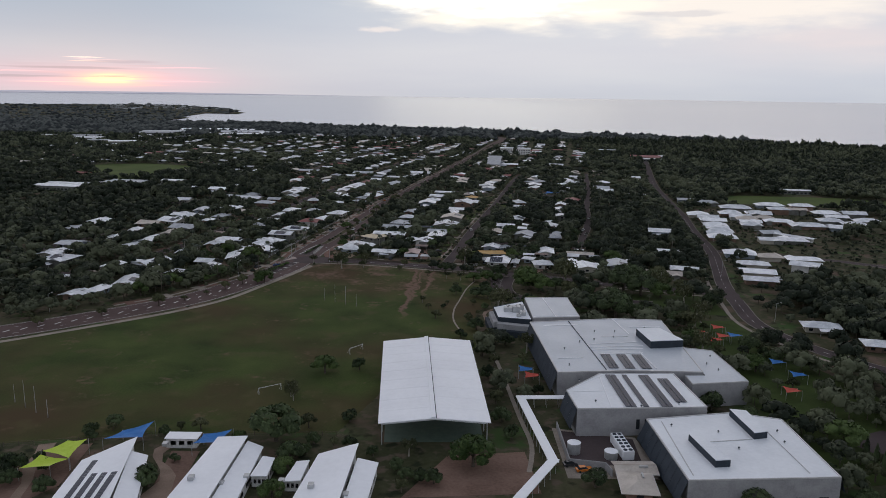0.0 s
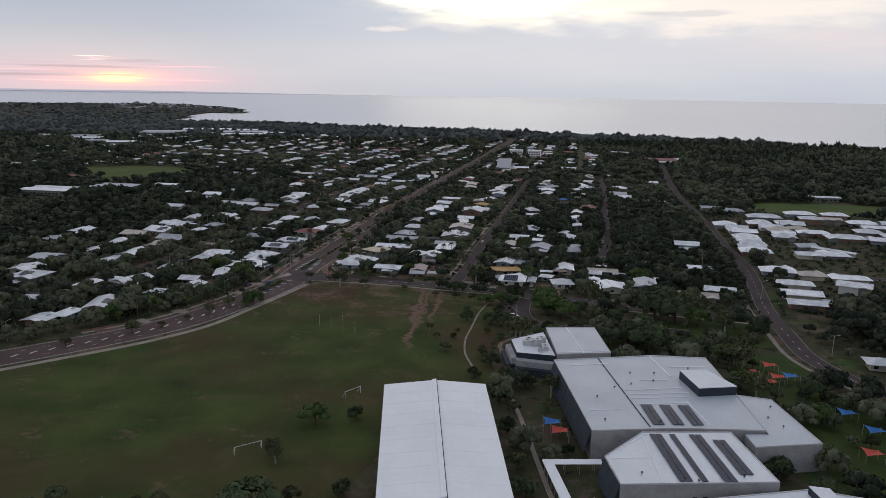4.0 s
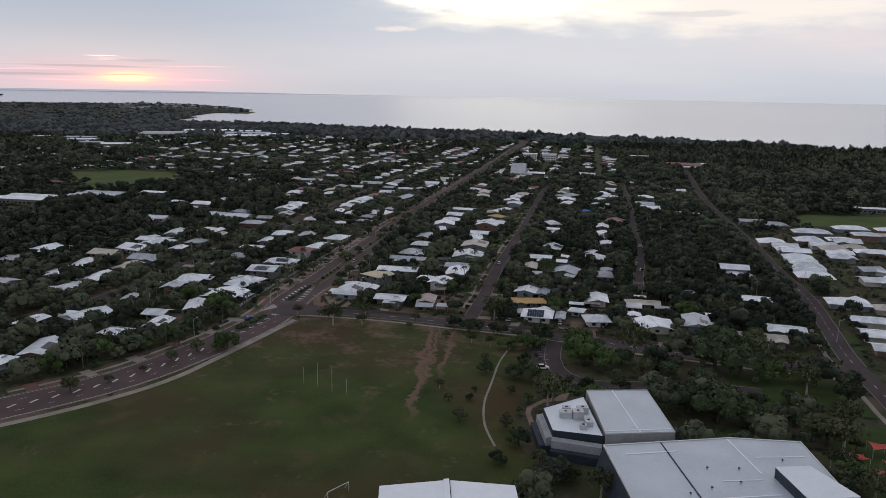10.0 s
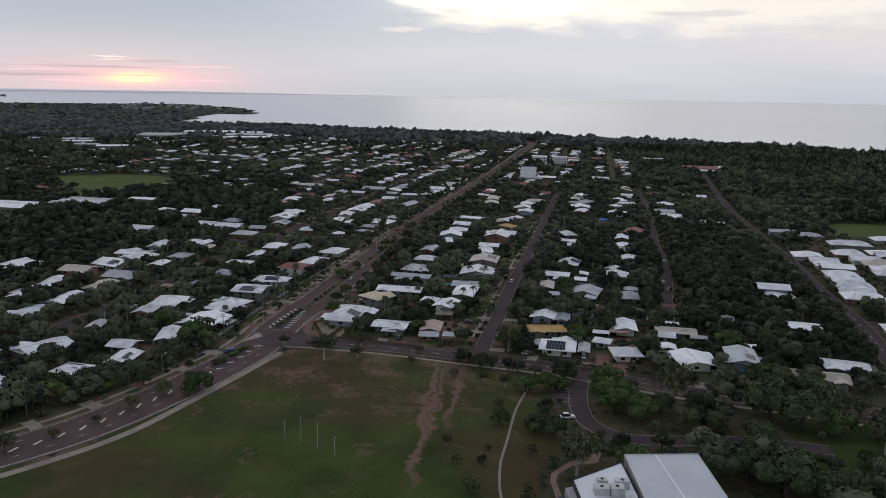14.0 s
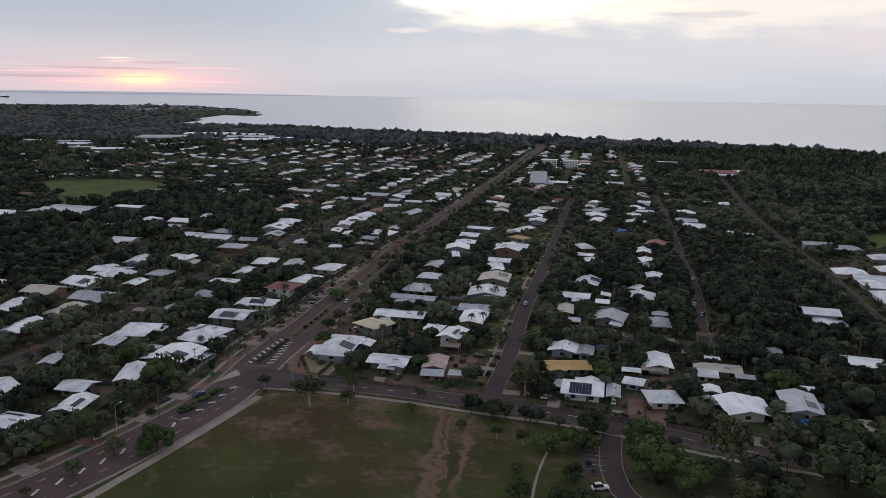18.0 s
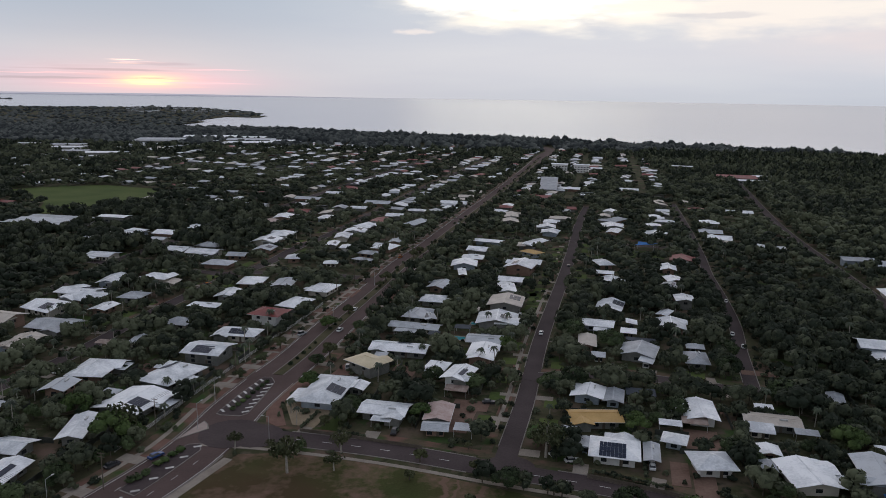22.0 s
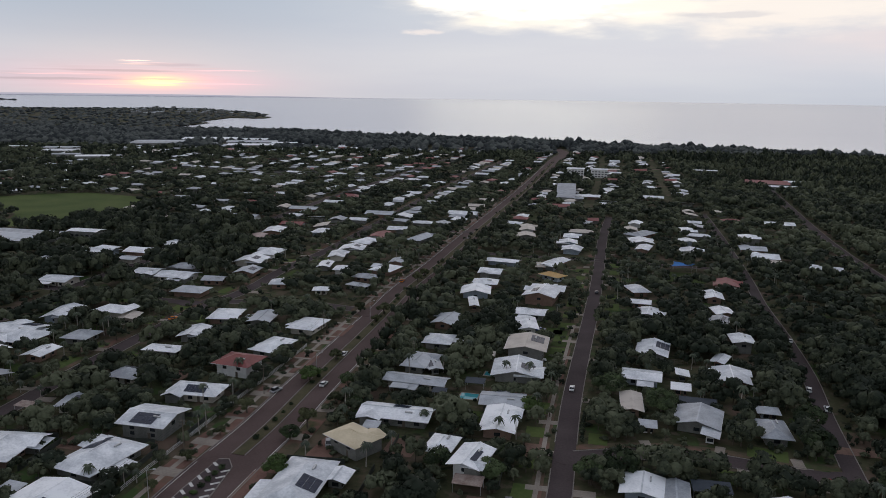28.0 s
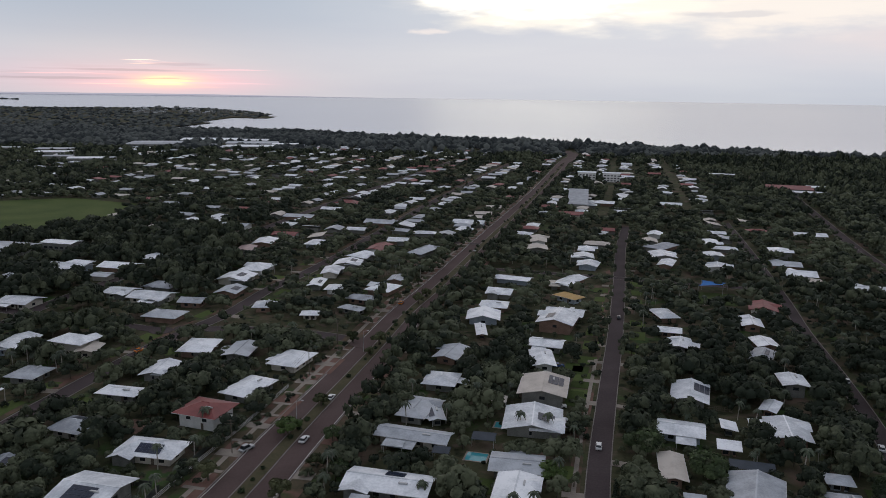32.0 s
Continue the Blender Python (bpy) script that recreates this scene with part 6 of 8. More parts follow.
solid("lawn_corner", Geo().prism([(-55, 452), (-50.5, 464), (-46, 462), (-49, 451)], 0.0, 0.09), M_LAWN, "mown green lawn strip beside a forecourt", "lawn")
LAWNS = [(19, 591, 5, 14), (24, 619, 6, 9), (-55, 566, 4, 14), (-16, 531, 9, 5), (22, 622, 7, 9), (23, 604, 8, 6), (19, 589, 7, 6), (-14, 529, 14, 8), (92, 527, 8, 16), (-100, 458, 5, 14), (-95, 474, 4.5, 8), (-150, 480, 8, 14), (-176, 555, 16, 10), (106, 732, 22, 24), (-190, 660, 30, 20), (108, 433, 8, 12)]
for x, y, l, w in LAWNS:
    solid("lawn", Geo().prism(rect(x, y, -11, l, w), 0.0, 0.088 + 0.0005 * w), M_LAWN, "small mown green garden lawn", "lawn")
    paint_poly(rect(x, y, -11, l, w), 1, bare)
for x, y, l, w in ((-33, 505, 9, 11), (5, 506, 5, 9), (-128, 500, 8, 8), (-120, 556, 8, 9), (55, 424, 6, 18), (50, 431, 5, 14), (-8, 474, 12, 8), (62, 452, 10, 16), (-12, 462, 9, 18), (70, 478, 12, 8), (102, 512, 16, 5), (40, 583, 8, 7)):
    solid("bare_yard", Geo().prism(rect(x, y, -11, l, w), 0.0, 0.075 + 0.0005 * l), M_EARTH, "bare reddish earth yard beside a house", "yard")
    paint_poly(rect(x, y, -11, l, w), 1, bare)

solid("paving_court", Geo().prism([(-60, 497), (-56, 511), (-48.5, 512), (-52, 497)][::-1], 0.0, 0.085), M_PAVER, "red brick court before a cream-roofed house", "paving")
solid("footpath_palm", strip([p for p in offset(STREETS["palm_street"][0], -6.2) if 445 < p[1] < 640], -0.65, 0.65, 0.0, 0.13), M_PATH, "pale concrete footpath along a residential street", "footpath")
paint_poly([(-60, 497), (-56, 511), (-48.5, 512), (-52, 497)], 1, bare)

# goals
for group in ([(-138, 228.5), (-132.5, 224.5), (-127, 220.5), (-121.5, 217)], [(-57, 356), (-51.5, 352.8), (-46, 349.5), (-40.5, 346)]):
    for k, (x, y) in enumerate(group):
        post = thing("goal_post", pose(x, y, 0), "tall white tubular football goal post on the oval", "goal post", "football goal posts")
        part("pole", Geo().tube((0, 0, 0), (0, 0, 9.0 if k in (1, 2) else 6.0), 0.07, 0.05, 8), M_FRAME, post)
        part("base_sleeve", Geo().tube((0, 0, 0), (0, 0, 1.2), 0.16, 0.16, 8), M_KERB, post)
for (ax, ay), (bx, by) in (((-61, 237), (-54.5, 241.5)), ((-35.5, 278.5), (-31, 284))):
    d = Vector((bx - ax, by - ay))
    goal = thing("soccer_goal", pose(ax, ay, 0, 0, 0, math.degrees(math.atan2(d.y, d.x))), "white steel soccer goal frame on the grass", "goal", "soccer goals")
    for u in (0, d.length):
        part("upright", Geo().tube((u, 0, 0), (u, 0, 2.4), 0.07, 0.07, 8), M_SHED, goal)
        part("back_stay", Geo().tube((u, 0, 2.4), (u, 1.5, 0.05), 0.04, 0.04, 6), M_SHED, goal)
    part("crossbar", Geo().tube((0, 0, 2.4), (d.length, 0, 2.4), 0.07, 0.07, 8), M_SHED, goal)


for poly in ([(104, 180), (150, 185), (150, 240), (136, 290), (134, 330), (112, 330), (104, 300), (104, 230)], [(96, 345), (134, 338), (136, 372), (96, 376)]):
    solid("lawn_school", Geo().prism(poly, -0.1, 0.035), M_LAWN, "school lawn of mixed green grass under trees", "lawn")
for poly in ([(2, 195), (24, 198), (26, 175), (-10, 172)], [(-14, 172), (20, 172), (18, 160), (-14, 160)], [(-112, 196), (-100, 200), (-98, 176), (-108, 160), (-118, 160)], [(-76, 196), (-68, 196), (-66, 160), (-72, 160)]):
    solid("bare_yard", Geo().prism(poly, -0.1, 0.04), M_EARTH, "bare pinkish earth of the school yard", "yard")
    paint_poly(poly, 1, bare)

# fences
def fence(line, height, material, label, gap=2.4, deep=0.17):
    root = thing("fence", pose(0, 0, 0), label, "fence", "garden fences")
    for (ax, ay), (bx, by) in zip(line, line[1:]):
        a, b = Vector((ax, ay)), Vector((bx, by))
        d = (b - a).normalized()
        n = Vector((-d.y, d.x))
        for x, y, h in along([(ax, ay), (bx, by)], gap):
            part("post", Geo().box(x - 0.06, y - 0.06, 0, x + 0.06, y + 0.06, height + 0.1), material, root)
        for z in (0.25, height * 0.62, height):
            q = [a - n * 0.03, b - n * 0.03, b + n * 0.03, a + n * 0.03]
            part("rail", Geo().prism([tuple(p) for p in q], z - deep, z), material, root)
    return root


fence([(-109.3, 432.5), (-106.2, 449.1), (-103.3, 468), (-100.3, 486.2), (-97.3, 502), (-94.4, 517.3), (-91.2, 536), (-87, 556), (-81, 592)], 1.2, M_FRAME, "long white picket rail fence before houses", 3.0)
fence([(-150, 376), (-138, 392), (-130, 402)], 1.3, M_WOOD, "dark timber paling fence along a verge")
fence([(24, 427), (38, 421.5), (48, 417)], 1.4, M_WOOD, "dark slatted front fence", 2.4, 0.5)
fence([(56, 416), (70, 410), (80, 407)], 1.5, M_WOOD, "dark brush front fence", 2.4, 0.5)
fence([(-60, 450), (-42, 446), (-22, 441)], 1.1, M_WOOD, "low dark front fence along the cross street", 2.4, 0.5)
fence([(44, 590), (70, 584)], 1.6, M_WOOD, "dark fence between two gardens")
fence([(-122, 478), (-138, 456)], 1.6, M_WOOD, "dark paling fence between back gardens")
fence([(-215, 213), (-128, 196.5), (-83, 205), (-31, 207), (-24, 200)], 1.4, M_WOOD, "wire fence between oval and classrooms", 4.0, 0.03)

# poles and lamps
for x, y in ((-103.6, 447.5), (-94, 495.7), (-84, 541), (-76.4, 604), (-120, 394), (-73, 640), (-66, 690), (-55, 740), (-102.5, 412), (-140, 366)):
    pole = thing("power_pole", pose(x, y, 0, 0, 0, -10), "dark timber power pole with cross-arms", "power pole", "power poles")
    part("pole", Geo().tube((0, 0, 0), (0, 0, 10.5), 0.17, 0.11, 8), M_WOOD, pole)
    for z in (10.0, 9.1):
        part("cross_arm", Geo().box(-1.1, -0.06, z, 1.1, 0.06, z + 0.14), M_WOOD, pole)
for x, y, a in ((-146, 374, 60), (-111, 401, 60), (-93, 470, 0), (-67, 441, 180), (-91.2, 449, 60), (-70, 560, 0), (-61, 632, 0), (-178, 330, 60), (152, 330, 0), (160, 420, 0), (190, 520, 180)):
    lamp = thing("street_lamp", pose(x, y, 0, 0, 0, a), "galvanised street lamp with a curved arm", "street lamp", "street lamps")
    part("pole", Geo().tube((0, 0, 0), (0, 0, 8.5), 0.1, 0.06, 8), M_STEEL, lamp)
    part("arm", Geo().tube((0, 0, 8.45), (1.8, 0, 8.9), 0.05, 0.04, 6), M_STEEL, lamp)
    part("lamp_head", Geo().box(1.6, -0.14, 8.8, 2.3, 0.14, 8.98), M_FRAME, lamp)


# cars
def car_meshes(colour, long=4.5, tall=1.45):
    g = Geo()
    prof = [(-long / 2, 0.35), (-long / 2, 0.85), (-long * 0.30, 0.95), (long * 0.22, 0.98), (long / 2 - 0.1, 0.85), (long / 2, 0.5), (long / 2 - 0.05, 0.32)]
    n = len(prof)
    for s in (-0.86, 0.86):
        g.v += [(x, s, z) for x, z in prof]
    g.f += [tuple(range(n)), tuple(range(n, 2 * n))[::-1]] + [(i, n + i, n + (i + 1) % n, (i + 1) % n)[::-1] for i in range(n)]
    cab = Geo()
    low = [(-long * 0.40, -0.80, 0.93), (long * 0.20, -0.80, 0.96), (long * 0.20, 0.80, 0.96), (-long * 0.40, 0.80, 0.93)]
    top = [(-long * 0.32, -0.62, tall), (long * 0.06, -0.62, tall), (long * 0.06, 0.62, tall), (-long * 0.32, 0.62, tall)]
    cab.add(low + top, [(0, 1, 5, 4), (1, 2, 6, 5), (2, 3, 7, 6), (3, 0, 4, 7)])
    lid = Geo().prism([(p[0], p[1]) for p in top], tall, tall + 0.05)
    wheel = Geo().tube((0, -0.11, 0), (0, 0.11, 0), 0.32, 0.32, 12)
    return g.mesh("body", PAINTS[colour]), cab.mesh("windows", M_GLASS), lid.mesh("roof", PAINTS[colour]), wheel.mesh("wheel", M_TYRE)


CARS = {c: car_meshes(c) for c in PAINTS}
TALL = {c: car_meshes(c, 4.8, 1.8) for c in ("white", "silver", "dark_grey")}


def car(x, y, a, colour, tall=False):
    body, glass, lid, wheel = (TALL if tall else CARS)[colour]
    word = colour.replace("_", " ")
    root = thing("car", pose(x, y, 0.07, 0, 0, a), f"{word} {'wagon' if tall else 'sedan'} on asphalt or a drive", "car", "cars")
    for name, me in (("body", body), ("window", glass), ("roof", lid)):
        part(name, me, None, root)
    for u in (-1.4, 1.4):
        for v in (-0.78, 0.78):
            ob = part("wheel", wheel, None, root)
            ob.location = (u, v, 0.32)


CAR_ROWS = [
    [(-108.0, 467.7, 15, "white", 1), (-106.6, 473.9, 150, "white", 0), (-65.4, 550.6, 80, "white", 0), (-80.5, 543.5, 60, "silver", 1), (-54.5, 505.2, 100, "silver", 1), (-171, 500, 75, "dark_grey", 0), (-158, 492, 70, "white", 1), (-96.4, 430.3, 60, "blue", 0), (-31, 451, 80, "dark_grey", 1),
     (43, 434, 80, "white", 0), (-64, 583, 82, "white", 0), (105, 543, 75, "white", 0), (-2, 476, 0, "dark_grey", 0)],
    [(-149, 623, 60, "orange", 0), (42, 585, -10, "silver", 0), (41, 578, 80, "white", 0), (22, 554, 80, "white", 0), (121, 616, 70, "white", 0), (-54, 704, 80, "orange", 0), (-155, 690, -10, "silver", 0),
     (29, 376, 10, "white", 1), (33, 361, 60, "blue", 0), (106, 560, 70, "white", 0), (17, 440, 30, "white", 1), (21, 436, 10, "white", 0), (-106, 424, 60, "dark_grey", 0)],
    [(36, 190, 10, "dark_grey", 0), (39, 187, 10, "orange", 0), (42, 184, 20, "silver", 0), (-128, 446, 10, "red", 0), (-152, 384, 60, "white", 0), (71, 452, 80, "dark_grey", 0), (-20, 838, 80, "white", 0),
     (-2, 920, 80, "silver", 0), (0, 900, 80, "red", 0), (50, 690, 78, "dark_grey", 0), (16, 622, 5, "blue", 0), (13, 583, 0, "white", 1), (228, 742, 75, "white", 0), (84, 492, 0, "red", 0)],
]
for row in CAR_ROWS:
    for x, y, a, c, tall in row:
        car(x, y, a, c, bool(tall) and c in TALL)

# pools
for x, y, l, w in ((-186, 632, 9, 4), (-14, 545, 6, 5), (-6, 567, 5, 4)):
    pool = thing("swimming_pool", pose(x, y, 0, 0, 0, -11), "small turquoise garden pool with pale coping", "pool", "garden pools")
    part("coping", Geo().box(-l / 2 - 0.5, -w / 2 - 0.5, 0, l / 2 + 0.5, w / 2 + 0.5, 0.09), M_PATH, pool)
    part("water", Geo().box(-l / 2, -w / 2, 0.02, l / 2, w / 2, 0.10), M_POOL, pool)
    paint_poly(rect(x, y - 3, -11, l + 4, w + 10), 1, bare)
sail("blue", [(100, 741, 4.5), (112, 740, 5.5), (117, 749, 4.5), (104, 750, 5.5)])
bays = Geo()
for k in range(7):
    bays.prism(rect(30.5 - 0.1 * k, 404 - 2.9 * k, -12, 5.0, 0.12), 0.1, 0.112)
solid("paving_carpark", Geo().prism([(27, 407), (35, 409), (33, 383), (26, 384)], 0.0, 0.10), M_ROAD, "grey asphalt car park beside the school drive", "car park")
tagged(new("trim_bays", bays.mesh("trim_bays", M_LINE)), "white painted parking bay lines", "road marking", "", "structure")
for poly in ([(26, 410), (37, 412), (34, 380), (24, 382)], [(20, 347), (16, 340), (16, 326), (19, 311), (27, 300), (36, 298), (36, 306)], [(30, 216), (32, 180), (62, 180), (60, 210)]):
    paint_poly(poly, 1, bare)

# wires between the power poles
POLES = [(-140, 366), (-120, 394), (-103.6, 447.5), (-94, 495.7), (-84, 541), (-76.4, 604), (-73, 640), (-66, 690), (-55, 740)]
wires = thing("power_line", pose(0, 0, 0), "thin sagging power cables between the roadside poles", "power line")
for (ax, ay), (bx, by) in zip(POLES, POLES[1:]):
    for off in (-0.9, 0.0, 0.9):
        pts = [(ax + off + (bx - ax) * k / 8, ay + (by - ay) * k / 8, 10.15 - 1.0 * math.sin(math.pi * k / 8)) for k in range(9)]
        g = Geo()
        for x, y, z in pts:
            g.v += [(x - 0.022, y, z), (x + 0.022, y, z), (x, y, z + 0.04)]
        for k in range(8):
            for i in range(3):
                j = (i + 1) % 3
                g.f.append((3 * k + i, 3 * k + j, 3 * k + 3 + j, 3 * k + 3 + i))
        part("cable", g, M_TYRE, wires)

# carports, shade roofs and lean-tos beside the houses
M_NAVY = mat("navy_shade_cloth", (0.022, 0.030, 0.042), (0.040, 0.052, 0.070), 0.8, scale=0.5, fine=3.0)
M_TEAL = mat("teal_sheet_roof", (0.10, 0.24, 0.24), (0.18, 0.36, 0.36), 0.5, scale=0.5, fine=3.0)
M_RUST = mat("rusted_sheet_roof", (0.16, 0.10, 0.08), (0.33, 0.27, 0.24), 0.7, scale=0.6, fine=2.5)


def carport(x, y, a, l, w, h, material, label):
    root = thing("carport", pose(x, y, 0, 0, 0, a), label, "carport", "carports and lean-tos")
    part("roof", Geo().prism([(-l / 2, -w / 2), (l / 2, -w / 2), (l / 2, w / 2), (-l / 2, w / 2)], [h - 0.3, h - 0.3, h, h], [h - 0.2, h - 0.2, h + 0.1, h + 0.1]), material, root)
    for u in (-1, 1):
        for v in (-1, 1):
            part("post", Geo().box(u * (l / 2 - 0.3) - 0.06, v * (w / 2 - 0.3) - 0.06, 0, u * (l / 2 - 0.3) + 0.06, v * (w / 2 - 0.3) + 0.06, h - (0.28 if v < 0 else 0.06)), M_STEEL, root)
    paint_poly(rect(x, y, a, l, w), 2)


for x, y, a, l, w, m, label in ((50, 483.5, -8, 10, 6, M_NAVY, "navy shade-cloth carport beside a grey roof"), (72, 438, 0, 6, 5, M_NAVY, "dark shade-cloth roof between two houses"), (100, 417, 5, 4, 3, SAILS["blue"], "small blue tarpaulin shelter"),
                                (94, 455, -12, 7, 4, ROOFS["b"], "grey lean-to roof before a tan house"), (88, 474, -10, 6, 4, ROOFS["w"], "white garden shed roof"), (-24, 453, -8, 8, 4, ROOFS["w"], "white verandah roof before a house"),
                                (-10, 451, -8, 6, 5, ROOFS["b"], "grey lean-to before a rusty-roofed house"), (-13, 482, -10, 8, 5, M_RUST, "rusted carport behind a house"), (-43, 514, -8, 5, 5, ROOFS["b"], "grey shed behind a cream house"),
                                (62, 541, -12, 12, 5, M_NAVY, "dark shade sail roof beside a white one"), (-24, 543, -8, 5, 4, M_NAVY, "small dark shade-cloth roof between gardens"), (-22.5, 547, -8, 6, 6, M_TEAL, "teal translucent verandah roof beside a house"), (-38, 546, -8, 6, 3.5, ROOFS["b"], "blue-grey carport before a long house"), (-12, 553, -8, 7, 5, M_NAVY, "dark shade-cloth roof over a pool"), (-7, 582, -8, 5, 5, ROOFS["t"], "tan garden shed beside a fence"), (54, 459, -11, 7, 4, ROOFS["w"], "small white garden shed among trees"),
                                (62, 461, -11, 8, 5, M_RUST, "rust-stained garden shed among trees"), (72, 463, -20, 7, 5, ROOFS["w"], "white lean-to porch beside a house"), (-128, 470, -15, 6, 4, ROOFS["b"], "grey steel shed in a back garden"),
                                (-155, 520, -12, 6, 4, M_RUST, "rust-stained steel shed in a back garden"), (112, 445, -10, 5, 4, ROOFS["w"], "white garden shed under trees"),
                                (22, 452, -11, 5, 4, ROOFS["b"], "grey carport beside a house")):
    if not any(at(px, py) == 2 for px, py in rect(x, y, a, l * 0.9, w * 0.9) + [(x, y)]):
        carport(x, y, a, l, w, 2.9, m, label)

# dark boundary fences between lots
M_DARKFENCE = mat("dark_green_steel_fence", (0.030, 0.036, 0.030), (0.055, 0.062, 0.052), 0.7, scale=0.5, fine=3.0)
made = 0
for group in HOMES:
    for x, y, a, l, w, *_ in group:
        if y > 640 or abs(x) > 160 or made > 46:
            continue
        for (ax, ay), (bx, by) in (((x + l / 2 + 3.2, y - 9), (x + l / 2 + 5.6, y + 9)), ((x - l / 2 - 1, y + w / 2 + 4.5), (x + l / 2 + 3, y + w / 2 + 3.3))):
            if any(at(ax + (bx - ax) * k / 8, ay + (by - ay) * k / 8) for k in range(9)):
                continue
            root = thing("boundary_fence", pose(0, 0, 0), "dark sheet-steel fence between two gardens", "fence", "boundary fences")
            n = max(2, int(math.hypot(bx - ax, by - ay) / 4.5))
            for k in range(n):
                p, q = Vector((ax, ay)).lerp((bx, by), k / n), Vector((ax, ay)).lerp((bx, by), (k + 0.98) / n)
                d = (q - p).normalized()
                nn = Vector((-d.y, d.x)) * 0.03
                part("panel", Geo().prism([tuple(p - nn), tuple(q - nn), tuple(q + nn), tuple(p + nn)], 0.0, 1.75), M_DARKFENCE, root)
            made += 1

# mown front lawns beside the streets
lawn_rng = random.Random(23)
for name, y0, y1 in (("palm_street", 455, 800), ("back_street", 560, 800), ("short_street", 480, 520)):
    line, width = STREETS[name]
    for side in (-1, 1):
        for x, y, h in along(offset(line, side * (width / 2 + 6.2)), 19.0, 6.0):
            d, l = lawn_rng.uniform(5, 8), lawn_rng.uniform(7, 13)
            if y0 < y < y1 and lawn_rng.random() < 0.6 and not any(at(px, py) for px, py in rect(x, y, h, l, d) + [(x, y)]):
                tagged(new("lawn", Geo().prism(rect(x, y, h, l, d), 0.0, 0.06).mesh("lawn", M_FIELD)), "small mown green lawn in front of a house", "lawn", "front lawns", "structure")
                paint_poly(rect(x, y, h, l, d), 1, bare)

# ---- trees ----
nrng = np.random.default_rng(11)


def ico(level):
    bm = bmesh.new()
    bmesh.ops.create_icosphere(bm, subdivisions=level, radius=1.0)
    v, f = np.array([p.co[:] for p in bm.verts]), [tuple(q.index for q in t.verts) for t in bm.faces]
    bm.free()
    return v, f


ICO = {k: ico(k) for k in (1, 2)}


def lumpy(level, seed, rough=0.3):
    """A lumpy crown core within a unit circle, standing on z = 0."""
    v, f = ICO[level]
    out = []
    for p in v:
        d = 1 + rough * noise.noise(Vector(p) * 1.7 + Vector((seed * 7.1, 0, 0))) + rough * 0.6 * noise.noise(Vector(p) * 4 + Vector((0, seed * 3.3, 0)))
        out.append((p[0] * d, p[1] * d, (p[2] * d + 0.95) * 0.62))
    out = np.array(out)
    return out, [t for t in f if out[list(t), 2].mean() > 0.24]


def leafy(seed, count, size, lobes, level=1, spread=0.62, core=0.78, corners=4):
    """Crown: a dark lumpy core under lobes of many small leaf clumps, with an uneven outline."""
    r = np.random.default_rng(seed)
    v, f = lumpy(level, seed)
    v = (v - (0, 0, 0.6)) * core + (0, 0, 0.6)
    f = list(f)
    cs = []
    for i in range(lobes):
        a, h = 2 * math.pi * i / lobes * 2.4 + r.uniform(0, 1), r.uniform(0, 1)
        q = spread * (1 - 0.55 * h) * r.uniform(0.55, 1.1)
        cs.append((math.cos(a) * q, math.sin(a) * q, 0.35 + 0.75 * h, r.uniform(0.28, 0.5)))
    pts = [v]
    n = len(v)
    for i in range(count):
        cx, cy, cz, cr = cs[i % lobes]
        d = r.normal(size=3)
        d[2] = abs(d[2]) * 0.9 - 0.15
        d /= np.linalg.norm(d)
        p = np.array((cx, cy, cz)) + d * cr * r.uniform(0.78, 1.06)
        u = np.cross(d + r.normal(size=3) * 0.6, r.normal(size=3))
        u /= np.linalg.norm(u) + 1e-9
        w = np.cross(d + r.normal(size=3) * 0.5, u)
        w /= np.linalg.norm(w) + 1e-9
        s = size * r.uniform(0.6, 1.35)
        if corners == 3:
            pts.append(np.array([p - u * s - w * s * 0.6, p + u * s - w * s * 0.6, p + w * s * 0.9]))
        else:
            pts.append(np.array([p - u * s, p - w * s * 0.7, p + u * s, p + w * s * 0.7]))
        f.append(tuple(range(n, n + corners)))
        n += corners
    return np.concatenate(pts), f


